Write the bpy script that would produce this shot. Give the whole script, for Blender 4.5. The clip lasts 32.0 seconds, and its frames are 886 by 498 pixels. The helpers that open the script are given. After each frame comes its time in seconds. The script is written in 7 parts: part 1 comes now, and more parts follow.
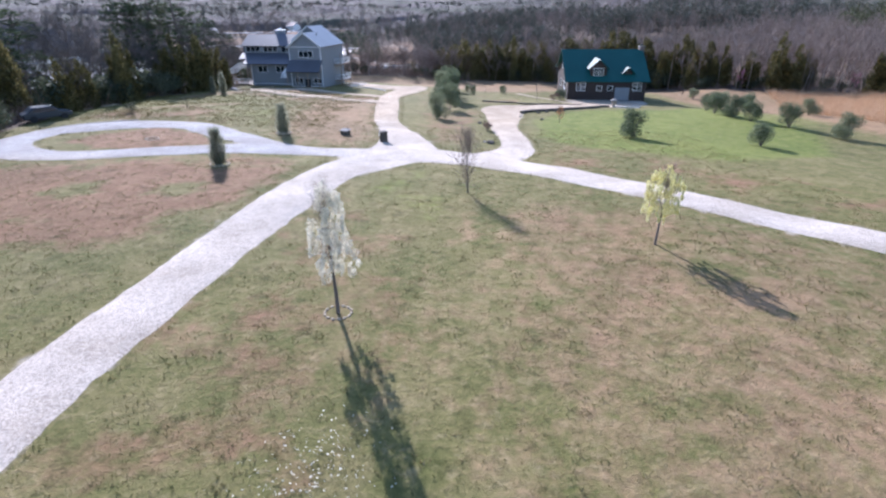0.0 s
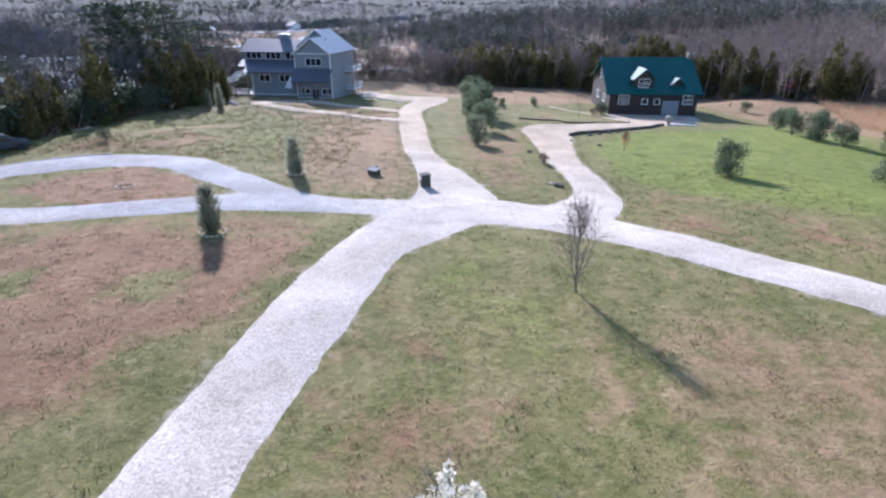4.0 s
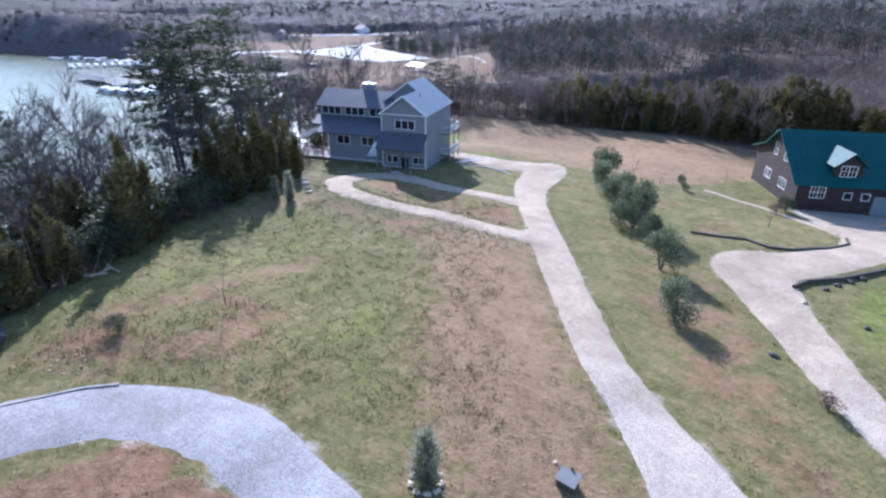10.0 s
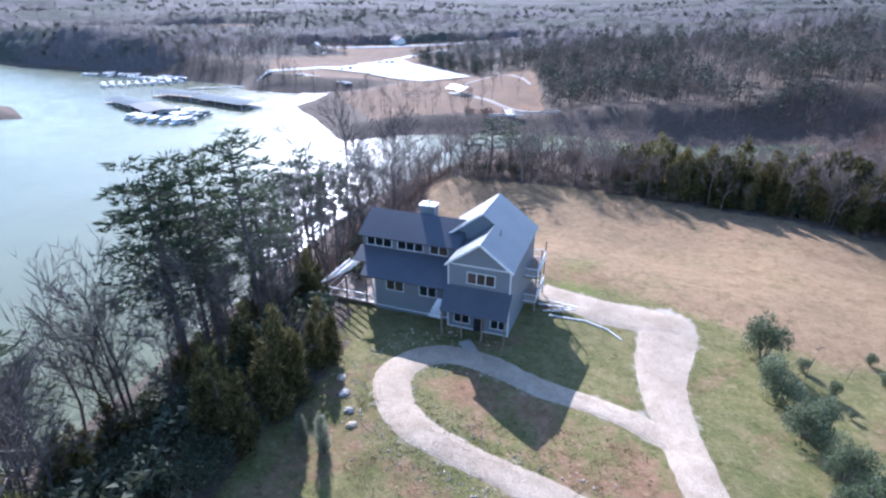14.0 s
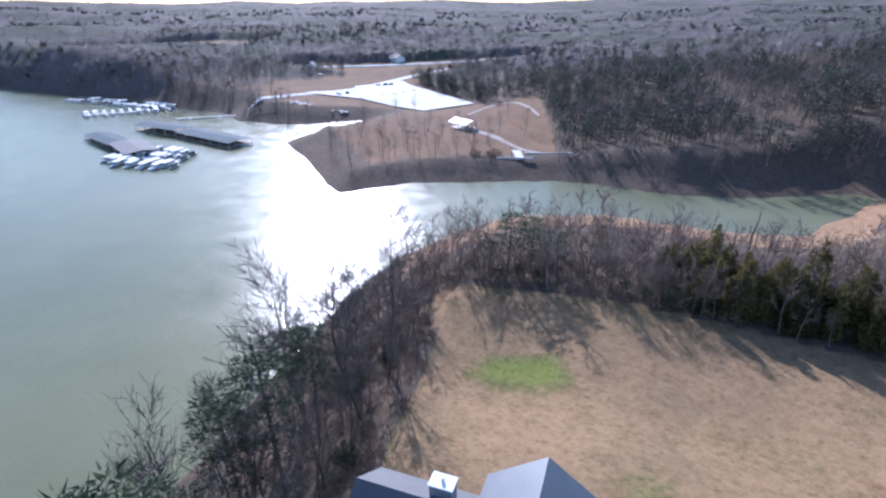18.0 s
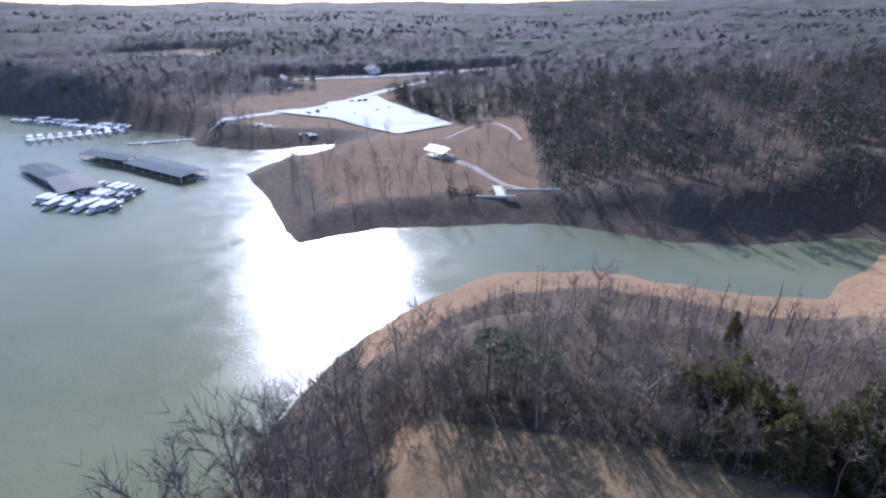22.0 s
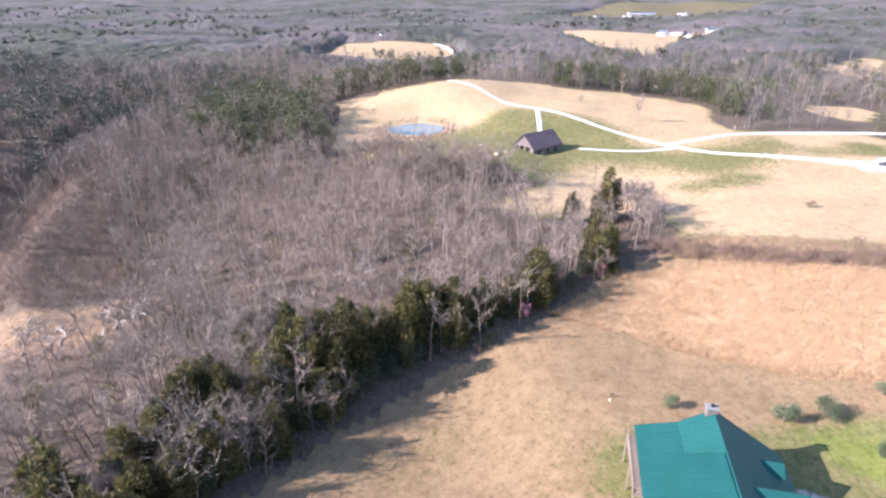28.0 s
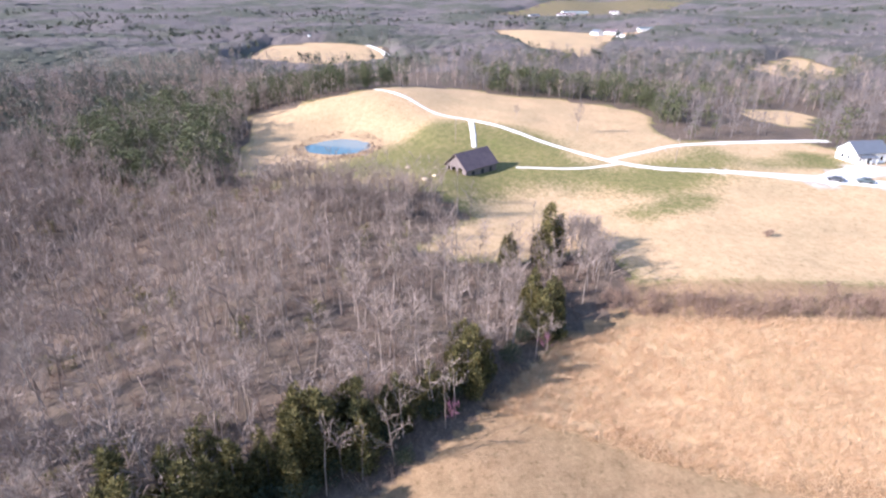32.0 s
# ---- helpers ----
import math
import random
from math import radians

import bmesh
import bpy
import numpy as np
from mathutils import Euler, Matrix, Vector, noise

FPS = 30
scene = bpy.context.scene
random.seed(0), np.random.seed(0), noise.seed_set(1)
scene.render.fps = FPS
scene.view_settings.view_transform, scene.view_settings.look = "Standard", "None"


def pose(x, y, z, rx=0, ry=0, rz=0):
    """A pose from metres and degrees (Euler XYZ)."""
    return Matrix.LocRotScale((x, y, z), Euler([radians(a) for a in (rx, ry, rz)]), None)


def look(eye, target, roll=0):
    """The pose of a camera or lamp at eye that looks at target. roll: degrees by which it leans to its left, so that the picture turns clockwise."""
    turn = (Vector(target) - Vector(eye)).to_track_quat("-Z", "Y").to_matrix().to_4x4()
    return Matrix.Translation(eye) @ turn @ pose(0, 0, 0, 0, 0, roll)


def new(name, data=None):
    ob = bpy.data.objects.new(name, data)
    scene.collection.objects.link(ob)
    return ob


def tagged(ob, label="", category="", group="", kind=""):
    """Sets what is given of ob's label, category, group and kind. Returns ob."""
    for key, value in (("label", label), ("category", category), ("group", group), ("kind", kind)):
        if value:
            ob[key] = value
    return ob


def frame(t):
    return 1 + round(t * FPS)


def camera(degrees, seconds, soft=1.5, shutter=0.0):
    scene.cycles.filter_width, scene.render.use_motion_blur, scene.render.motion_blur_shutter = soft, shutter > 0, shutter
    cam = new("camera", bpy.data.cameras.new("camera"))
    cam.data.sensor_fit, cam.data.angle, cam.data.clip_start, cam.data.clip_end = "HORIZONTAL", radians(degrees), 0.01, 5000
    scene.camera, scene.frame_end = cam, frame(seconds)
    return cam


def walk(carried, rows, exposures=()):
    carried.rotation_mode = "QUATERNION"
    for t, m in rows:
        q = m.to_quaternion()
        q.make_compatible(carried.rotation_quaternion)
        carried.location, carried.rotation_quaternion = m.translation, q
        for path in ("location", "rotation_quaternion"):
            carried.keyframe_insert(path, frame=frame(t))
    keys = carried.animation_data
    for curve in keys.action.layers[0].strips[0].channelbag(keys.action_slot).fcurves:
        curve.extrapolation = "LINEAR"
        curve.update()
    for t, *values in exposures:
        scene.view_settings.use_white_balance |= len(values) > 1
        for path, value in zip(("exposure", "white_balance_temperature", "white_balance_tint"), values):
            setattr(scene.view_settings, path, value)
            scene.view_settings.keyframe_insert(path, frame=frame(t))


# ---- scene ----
cam = camera(78.9, 32.0, soft=2.4)
PATH = [
    (0, (0.783, 0.778, 10.02), (0.752, 2.601, 9.197), -0.4),
    (0.5, (-0.749, 4.497, 10.555), (-0.777, 6.319, 9.731), -0.4),
    (1, (-1.923, 7.913, 10.914), (-1.951, 9.736, 10.092), -0.5),
    (1.5, (-2.701, 10.492, 11.235), (-2.732, 12.315, 10.413), -0.5),
    (2, (-3.125, 11.969, 11.427), (-3.157, 13.79, 10.602), -0.3),
    (2.5, (-3.259, 12.531, 11.25), (-3.288, 14.352, 10.425), -0.3),
    (4.5, (-3.855, 13.16, 10.256), (-3.88, 14.981, 9.43), -0.2),
    (5, (-4.216, 13.758, 10.042), (-4.244, 15.58, 9.218), -0.3),
    (5.5, (-4.723, 14.615, 9.983), (-4.75, 16.437, 9.157), -0.3),
    (6, (-5.207, 15.777, 10.112), (-5.235, 17.599, 9.288), -0.2),
    (6.5, (-5.779, 17.392, 10.646), (-5.81, 19.215, 9.822), -0.1),
    (7, (-6.509, 19.418, 11.367), (-6.552, 21.239, 10.542), 0.0),
    (7.5, (-7.323, 21.725, 12.13), (-7.376, 23.547, 11.305), 0.0),
    (8, (-8.352, 24.244, 12.98), (-8.424, 26.063, 12.152), 0.2),
    (8.5, (-9.348, 26.909, 13.851), (-9.439, 28.728, 13.024), 0.3),
    (9, (-10.416, 29.77, 14.871), (-10.548, 31.585, 14.041), 0.4),
    (9.5, (-11.42, 32.777, 15.707), (-11.596, 34.587, 14.875), 0.4),
    (10, (-12.493, 35.627, 16.562), (-12.707, 37.433, 15.73), 0.5),
    (10.5, (-13.901, 38.757, 17.314), (-14.143, 40.56, 16.483), 0.6),
    (11, (-15.274, 41.662, 17.956), (-15.545, 43.464, 17.134), 0.1),
    (11.5, (-16.309, 44.533, 19.246), (-16.614, 46.328, 18.418), 0.3),
    (12, (-17.084, 47.119, 20.965), (-17.406, 48.905, 20.125), 0.3),
    (12.5, (-18.2, 49.992, 22.345), (-18.528, 51.777, 21.503), 0.3),
    (13, (-19.427, 53.237, 23.5), (-19.75, 55.024, 22.662), 0.3),
    (13.5, (-20.589, 56.64, 24.577), (-20.908, 58.429, 23.742), 0.4),
    (14, (-21.482, 59.966, 25.782), (-21.8, 61.756, 24.948), 0.2),
    (14.5, (-22.284, 63.013, 27.288), (-22.598, 64.803, 26.455), 0.1),
    (15, (-23.094, 66.276, 28.644), (-23.409, 68.068, 27.814), 0.1),
    (15.5, (-23.757, 69.509, 30.131), (-24.074, 71.3, 29.3), -0.1),
    (17.5, (-27.037, 82.568, 35.306), (-27.353, 84.363, 34.481), -0.1),
    (18, (-27.591, 85.9, 36.986), (-27.911, 87.693, 36.161), -0.1),
    (18.5, (-27.712, 89.27, 38.709), (-28.039, 91.062, 37.882), -0.1),
    (19, (-27.894, 92.89, 40.456), (-28.223, 94.681, 39.629), -0.0),
    (19.5, (-28.156, 96.654, 41.93), (-28.488, 98.444, 41.102), 0.0),
    (20, (-28.391, 100.341, 42.941), (-28.723, 102.131, 42.112), -0.0),
    (20.5, (-28.725, 104.055, 43.674), (-29.055, 105.845, 42.845), 0.0),
    (21, (-28.626, 107.151, 44.15), (-28.957, 108.941, 43.321), 0.0),
    (21.5, (-28.739, 109.957, 44.493), (-29.052, 111.75, 43.665), -0.1),
    (22, (-28.73, 112.341, 44.877), (-28.991, 114.143, 44.049), -0.1),
    (22.5, (-28.68, 114.567, 45.264), (-28.915, 116.372, 44.434), -0.1),
    (23, (-28.572, 116.949, 45.678), (-28.595, 118.771, 44.852), -0.2),
    (23.5, (-28.506, 119.447, 46.224), (-27.893, 121.163, 45.4), -0.8),
    (24, (-28.07, 122.092, 46.269), (-27.046, 123.597, 45.441), -0.8),
    (24.5, (-27.266, 124.379, 45.767), (-25.895, 125.578, 44.941), -0.8),
    (25, (-25.595, 126.025, 43.987), (-23.889, 126.675, 43.17), -1.2),
    (25.5, (-23.562, 127.463, 42.747), (-21.787, 127.881, 41.927), -0.3),
    (27.5, (-16.191, 127.516, 41.822), (-14.397, 127.848, 41.004), -0.1),
    (28, (-13.856, 127.327, 41.711), (-12.061, 127.656, 40.892), 0.1),
    (28.5, (-11.354, 126.97, 42.025), (-9.562, 127.299, 41.202), 0.0),
    (29, (-8.606, 126.484, 42.02), (-6.805, 126.774, 41.199), 0.0),
    (29.5, (-5.57, 126.236, 42.108), (-3.757, 126.439, 41.288), -0.1),
    (30, (-2.646, 125.953, 42.36), (-0.829, 126.125, 41.54), -0.0),
    (30.5, (0.566, 125.79, 42.52), (2.383, 125.944, 41.7), 0.0),
    (31, (3.691, 125.606, 42.603), (5.509, 125.751, 41.783), 0.1),
    (31.5, (6.971, 125.083, 42.991), (8.789, 125.225, 42.17), 0.0),
    (32, (10.177, 124.822, 43.65), (11.994, 124.959, 42.825), 0.1),
]
walk(cam, [(t, look(eye, target, roll)) for t, eye, target, roll in PATH],
     [(0, 1.04, 5500, 23), (9, 0.97, 5170, 21), (13, 1.26, 5120, 21), (15, 1.18, 5130, 21), (18, 0.7, 5200, 23), (19, 0.68, 5200, 23), (22.5, 0.55, 5150, 23), (24, 0.74, 5550, 26), (25, 1.06, 5900, 26), (28, 1.56, 5900, 24), (32, 1.46, 5900, 24)])

# ---- world, sun ----
SUN_AZ, SUN_EL = -21.5, 27.8
world = bpy.data.worlds.new("world")
scene.world = world
world.use_nodes = True
wn = world.node_tree.nodes
sky = wn.new("ShaderNodeTexSky")
sky.sky_type, sky.sun_disc = "NISHITA", False
sky.sun_elevation, sky.sun_rotation = radians(SUN_EL), radians(SUN_AZ)
sky.air_density, sky.dust_density, sky.ozone_density, sky.altitude = 1.4, 0.6, 3.0, 200.0
wn["Background"].inputs["Strength"].default_value = 0.122
world.node_tree.links.new(sky.outputs[0], wn["Background"].inputs["Color"])
sun = new("sun", bpy.data.lights.new("sun", "SUN"))
sun.data.energy, sun.data.angle, sun.data.color = 5.0, radians(0.55), (1.0, 0.95, 0.87)
_sd = Vector((math.sin(radians(SUN_AZ)) * math.cos(radians(SUN_EL)), math.cos(radians(SUN_AZ)) * math.cos(radians(SUN_EL)), math.sin(radians(SUN_EL))))
sun.matrix_world = look(_sd * 300, (0, 0, 0))

# ---- materials ----
MATS = {}


def node_mat(name, rough=0.8, metal=0.0, spec=0.3):
    m = bpy.data.materials.new(name)
    m.use_nodes = True
    nt = m.node_tree
    b = nt.nodes["Principled BSDF"]
    b.inputs["Roughness"].default_value, b.inputs["Metallic"].default_value = rough, metal
    b.inputs["Specular IOR Level"].default_value = spec
    MATS[name] = m
    return m, nt, b


def ramp_of(nt, fac, stops):
    r = nt.nodes.new("ShaderNodeValToRGB")
    els = r.color_ramp.elements
    while len(els) < len(stops):
        els.new(0.5)
    for e, (p, c) in zip(els, stops):
        e.position, e.color = p, (*c, 1)
    nt.links.new(fac, r.inputs[0])
    return r.outputs[0]


def noise_of(nt, scale, detail=6.0, rough=0.6, stretch=None, coord="Object"):
    t = nt.nodes.new("ShaderNodeTexCoord")
    out = t.outputs[coord]
    if stretch:
        mp = nt.nodes.new("ShaderNodeMapping")
        mp.inputs["Scale"].default_value = stretch
        nt.links.new(out, mp.inputs[0])
        out = mp.outputs[0]
    n = nt.nodes.new("ShaderNodeTexNoise")
    n.inputs["Scale"].default_value, n.inputs["Detail"].default_value, n.inputs["Roughness"].default_value = scale, detail, rough
    nt.links.new(out, n.inputs[0])
    return n.outputs[0]


def mix_of(nt, fac, a, b, blend="MIX"):
    m = nt.nodes.new("ShaderNodeMix")
    m.data_type, m.blend_type = "RGBA", blend
    for sock, v in ((m.inputs[0], fac), (m.inputs[6], a), (m.inputs[7], b)):
        if isinstance(v, (int, float)):
            sock.default_value = v
        elif isinstance(v, tuple):
            sock.default_value = (*v, 1)
        else:
            nt.links.new(v, sock)
    return m.outputs[2]


def bump_to(nt, b, height, strength, dist):
    n = nt.nodes.new("ShaderNodeBump")
    n.inputs["Strength"].default_value, n.inputs["Distance"].default_value = strength, dist
    nt.links.new(height, n.inputs["Height"])
    nt.links.new(n.outputs[0], b.inputs["Normal"])


def two_scale(name, dark, light, big=0.3, small=6.0, rough=0.85, bump=0.4, dist=0.03, metal=0.0, spec=0.3, stretch=None):
    m, nt, b = node_mat(name, rough, metal, spec)
    n1, n2 = noise_of(nt, big, stretch=stretch), noise_of(nt, small, stretch=stretch)
    mid = tuple((p + q) / 2 for p, q in zip(dark, light))
    c1 = ramp_of(nt, n1, [(0.3, dark), (0.7, light)])
    c2 = ramp_of(nt, n2, [(0.3, dark), (0.5, mid), (0.72, light)])
    nt.links.new(mix_of(nt, 0.5, c1, c2), b.inputs["Base Color"])
    if bump:
        bump_to(nt, b, n2, bump, dist)
    return m


def leafy(name, stops, rough=0.7, trans=0.25):
    """Leaves, blossom or twigs: each island takes its own tone."""
    m, nt, b = node_mat(name, rough, 0, 0.2)
    g = nt.nodes.new("ShaderNodeNewGeometry")
    o = nt.nodes.new("ShaderNodeObjectInfo")
    k = nt.nodes.new("ShaderNodeMath")
    k.operation = "MULTIPLY_ADD"
    k.inputs[1].default_value = 0.65
    nt.links.new(g.outputs["Random Per Island"], k.inputs[0])
    k2 = nt.nodes.new("ShaderNodeMath")
    k2.operation = "MULTIPLY"
    k2.inputs[1].default_value = 0.35
    nt.links.new(o.outputs["Random"], k2.inputs[0])
    nt.links.new(k2.outputs[0], k.inputs[2])
    col = ramp_of(nt, k.outputs[0], stops)
    nt.links.new(col, b.inputs["Base Color"])
    if trans:
        t = nt.nodes.new("ShaderNodeBsdfTranslucent")
        nt.links.new(col, t.inputs[0])
        mx = nt.nodes.new("ShaderNodeMixShader")
        mx.inputs[0].default_value = trans
        nt.links.new(b.outputs[0], mx.inputs[1])
        nt.links.new(t.outputs[0], mx.inputs[2])
        nt.links.new(mx.outputs[0], nt.nodes["Material Output"].inputs[0])
    return m


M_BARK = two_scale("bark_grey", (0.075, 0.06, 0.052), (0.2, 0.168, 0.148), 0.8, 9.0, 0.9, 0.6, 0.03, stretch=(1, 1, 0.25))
M_BARK_PALE = two_scale("bark_pale", (0.23, 0.2, 0.18), (0.45, 0.41, 0.37), 0.8, 9.0, 0.9, 0.6, 0.03, stretch=(1, 1, 0.25))
M_TWIG = leafy("twigs", [(0.1, (0.105, 0.079, 0.066)), (0.55, (0.23, 0.176, 0.146)), (0.95, (0.39, 0.308, 0.255))], 0.9, 0.0)
M_CEDAR = leafy("cedar_needles", [(0.1, (0.045, 0.044, 0.018)), (0.55, (0.125, 0.11, 0.042)), (0.95, (0.28, 0.225, 0.085))])
M_THICKET = leafy("thicket_leaves", [(0.1, (0.028, 0.038, 0.022)), (0.6, (0.068, 0.08, 0.047)), (0.95, (0.15, 0.15, 0.085))])
M_RUSSET = leafy("russet_leaves", [(0.1, (0.3, 0.13, 0.06)), (0.9, (0.5, 0.26, 0.13))])
M_PINE = leafy("pine_needles", [(0.1, (0.03, 0.045, 0.025)), (0.6, (0.066, 0.088, 0.046)), (0.95, (0.13, 0.15, 0.075))])
M_BUSH = leafy("bush_leaves", [(0.1, (0.055, 0.075, 0.04)), (0.6, (0.14, 0.17, 0.095)), (0.95, (0.3, 0.31, 0.19))], 0.7, 0.4)
M_BLOSSOM = leafy("white_blossom", [(0.0, (0.42, 0.37, 0.25)), (0.4, (0.72, 0.67, 0.53)), (0.95, (0.84, 0.81, 0.72))], 0.6, 0.35)
M_SHRUB = leafy("shrub_leaves", [(0.1, (0.16, 0.165, 0.11)), (0.6, (0.3, 0.305, 0.215)), (0.95, (0.46, 0.455, 0.34))], 0.7, 0.45)
M_BLOSSOM_Y = leafy("yellow_blossom", [(0.0, (0.35, 0.36, 0.1)), (0.4, (0.66, 0.62, 0.25)), (0.95, (0.8, 0.75, 0.45))], 0.6, 0.35)
def home_gravel():
    """Crushed stone: blue-grey on the turning loop, warm white on the lanes, tan up by the houses; worn and grainy."""
    m, nt, b = node_mat("gravel", 0.95, 0, 0.15)
    sep = nt.nodes.new("ShaderNodeSeparateXYZ")
    nt.links.new(nt.nodes.new("ShaderNodeTexCoord").outputs["Object"], sep.inputs[0])

    def span(axis, lo, hi):
        r = nt.nodes.new("ShaderNodeMapRange")
        r.inputs[1].default_value, r.inputs[2].default_value = lo, hi
        nt.links.new(sep.outputs[axis], r.inputs[0])
        return r.outputs[0]

    def times(p, q):
        k = nt.nodes.new("ShaderNodeMath")
        k.operation = "MULTIPLY"
        nt.links.new(p, k.inputs[0])
        nt.links.new(q, k.inputs[1])
        return k.outputs[0]

    big, mid, fine = noise_of(nt, 0.35, 5.0), noise_of(nt, 2.2, 8.0, 0.75), noise_of(nt, 11.0, 4.0, 0.8)

    def tone(dark, light):
        c = ramp_of(nt, mid, [(0.32, dark), (0.68, light)])
        f = ramp_of(nt, fine, [(0.34, tuple(v * 0.45 for v in dark)), (0.5, tuple((p + q) / 2 for p, q in zip(dark, light))), (0.66, tuple(min(0.8, v * 1.25) for v in light))])
        g = ramp_of(nt, big, [(0.35, (0.82, 0.8, 0.77)), (0.65, (1.08, 1.08, 1.08))])
        return mix_of(nt, 1.0, mix_of(nt, 0.6, c, f), g, "MULTIPLY")

    warm, grey, tan = tone((0.4, 0.335, 0.275), (0.66, 0.572, 0.48)), tone((0.285, 0.265, 0.25), (0.485, 0.455, 0.432)), tone((0.325, 0.244, 0.168), (0.565, 0.455, 0.332))
    loop = times(times(span(0, -4.0, -13.0), span(1, 38.5, 42.0)), span(1, 62.0, 56.0))
    col = mix_of(nt, loop, mix_of(nt, span(1, 46.0, 66.0), warm, tan), grey)
    nt.links.new(col, b.inputs["Base Color"])
    bump_to(nt, b, fine, 1.0, 0.06)
    return m


M_GRAVEL = home_gravel()
M_GRAVEL_TAN = two_scale("gravel_tan", (0.26, 0.21, 0.165), (0.47, 0.4, 0.33), 0.3, 16.0, 0.95, 0.9, 0.05)
M_CONCRETE = two_scale("concrete", (0.5, 0.49, 0.46), (0.68, 0.66, 0.62), 0.4, 12.0, 0.9, 0.2, 0.01)
M_STONE = two_scale("stone", (0.2, 0.18, 0.16), (0.45, 0.41, 0.36), 1.2, 9.0, 0.9, 0.6, 0.03)
M_STONE_PALE = two_scale("stone_pale", (0.42, 0.32, 0.21), (0.66, 0.54, 0.4), 1.2, 9.0, 0.9, 0.6, 0.03)
M_SIDING = two_scale("siding_grey", (0.17, 0.185, 0.2), (0.23, 0.245, 0.26), 0.4, 8.0, 0.6, 0.1, 0.01)
M_TRIM = two_scale("trim_white", (0.72, 0.72, 0.7), (0.82, 0.82, 0.8), 0.6, 9.0, 0.5, 0.05, 0.01)
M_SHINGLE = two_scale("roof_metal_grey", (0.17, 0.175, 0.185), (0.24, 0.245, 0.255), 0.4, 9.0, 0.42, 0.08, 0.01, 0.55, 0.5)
# Same grey roof as above; shade on front slopes is put into the colour.
M_ROOF_SHADED = two_scale("roof_metal_shaded", (0.066, 0.068, 0.078), (0.108, 0.112, 0.125), 0.3, 6.0, 0.5, 0.1, 0.01, 0.1, 0.4)
M_TEAL = two_scale("roof_metal_teal", (0.007, 0.06, 0.054), (0.013, 0.092, 0.081), 0.3, 5.0, 0.6, 0.1, 0.01, 0.0, 0.22)
M_LOG = two_scale("log_brown", (0.02, 0.015, 0.014), (0.055, 0.038, 0.032), 0.5, 8.0, 0.7, 0.3, 0.02, stretch=(0.3, 1, 1))
M_WOOD = two_scale("deck_wood", (0.18, 0.13, 0.1), (0.34, 0.27, 0.21), 0.5, 9.0, 0.8, 0.3, 0.01)
M_BARN = two_scale("barn_board", (0.1, 0.08, 0.075), (0.22, 0.18, 0.165), 0.5, 5.0, 0.9, 0.4, 0.02, stretch=(1, 1, 0.2))
M_BARNROOF = two_scale("barn_roof", (0.1, 0.07, 0.075), (0.2, 0.14, 0.14), 0.4, 3.0, 0.7, 0.3, 0.02, 0.2)
M_TIMBER = two_scale("timber_edge", (0.045, 0.038, 0.032), (0.13, 0.11, 0.09), 0.5, 8.0, 0.9, 0.4, 0.02)
M_DARK = two_scale("near_black", (0.01, 0.01, 0.012), (0.03, 0.03, 0.033), 0.5, 8.0, 0.6, 0.0)
M_WHITE = two_scale("white_paint", (0.74, 0.74, 0.72), (0.84, 0.84, 0.82), 0.5, 8.0, 0.5, 0.0)
M_CARPAINT = two_scale("car_paint_dark", (0.045, 0.05, 0.058), (0.06, 0.066, 0.075), 0.5, 8.0, 0.32, 0.0)
M_DOCKROOF = two_scale("dock_roof", (0.06, 0.08, 0.085), (0.13, 0.16, 0.17), 0.1, 1.5, 0.9, 0.1, 0.02, 0.0, 0.2)
m_, nt_, b_ = node_mat("window_glass", 0.06, 0.0, 0.6)
b_.inputs["Base Color"].default_value = (0.015, 0.02, 0.025, 1)
M_GLASS = m_


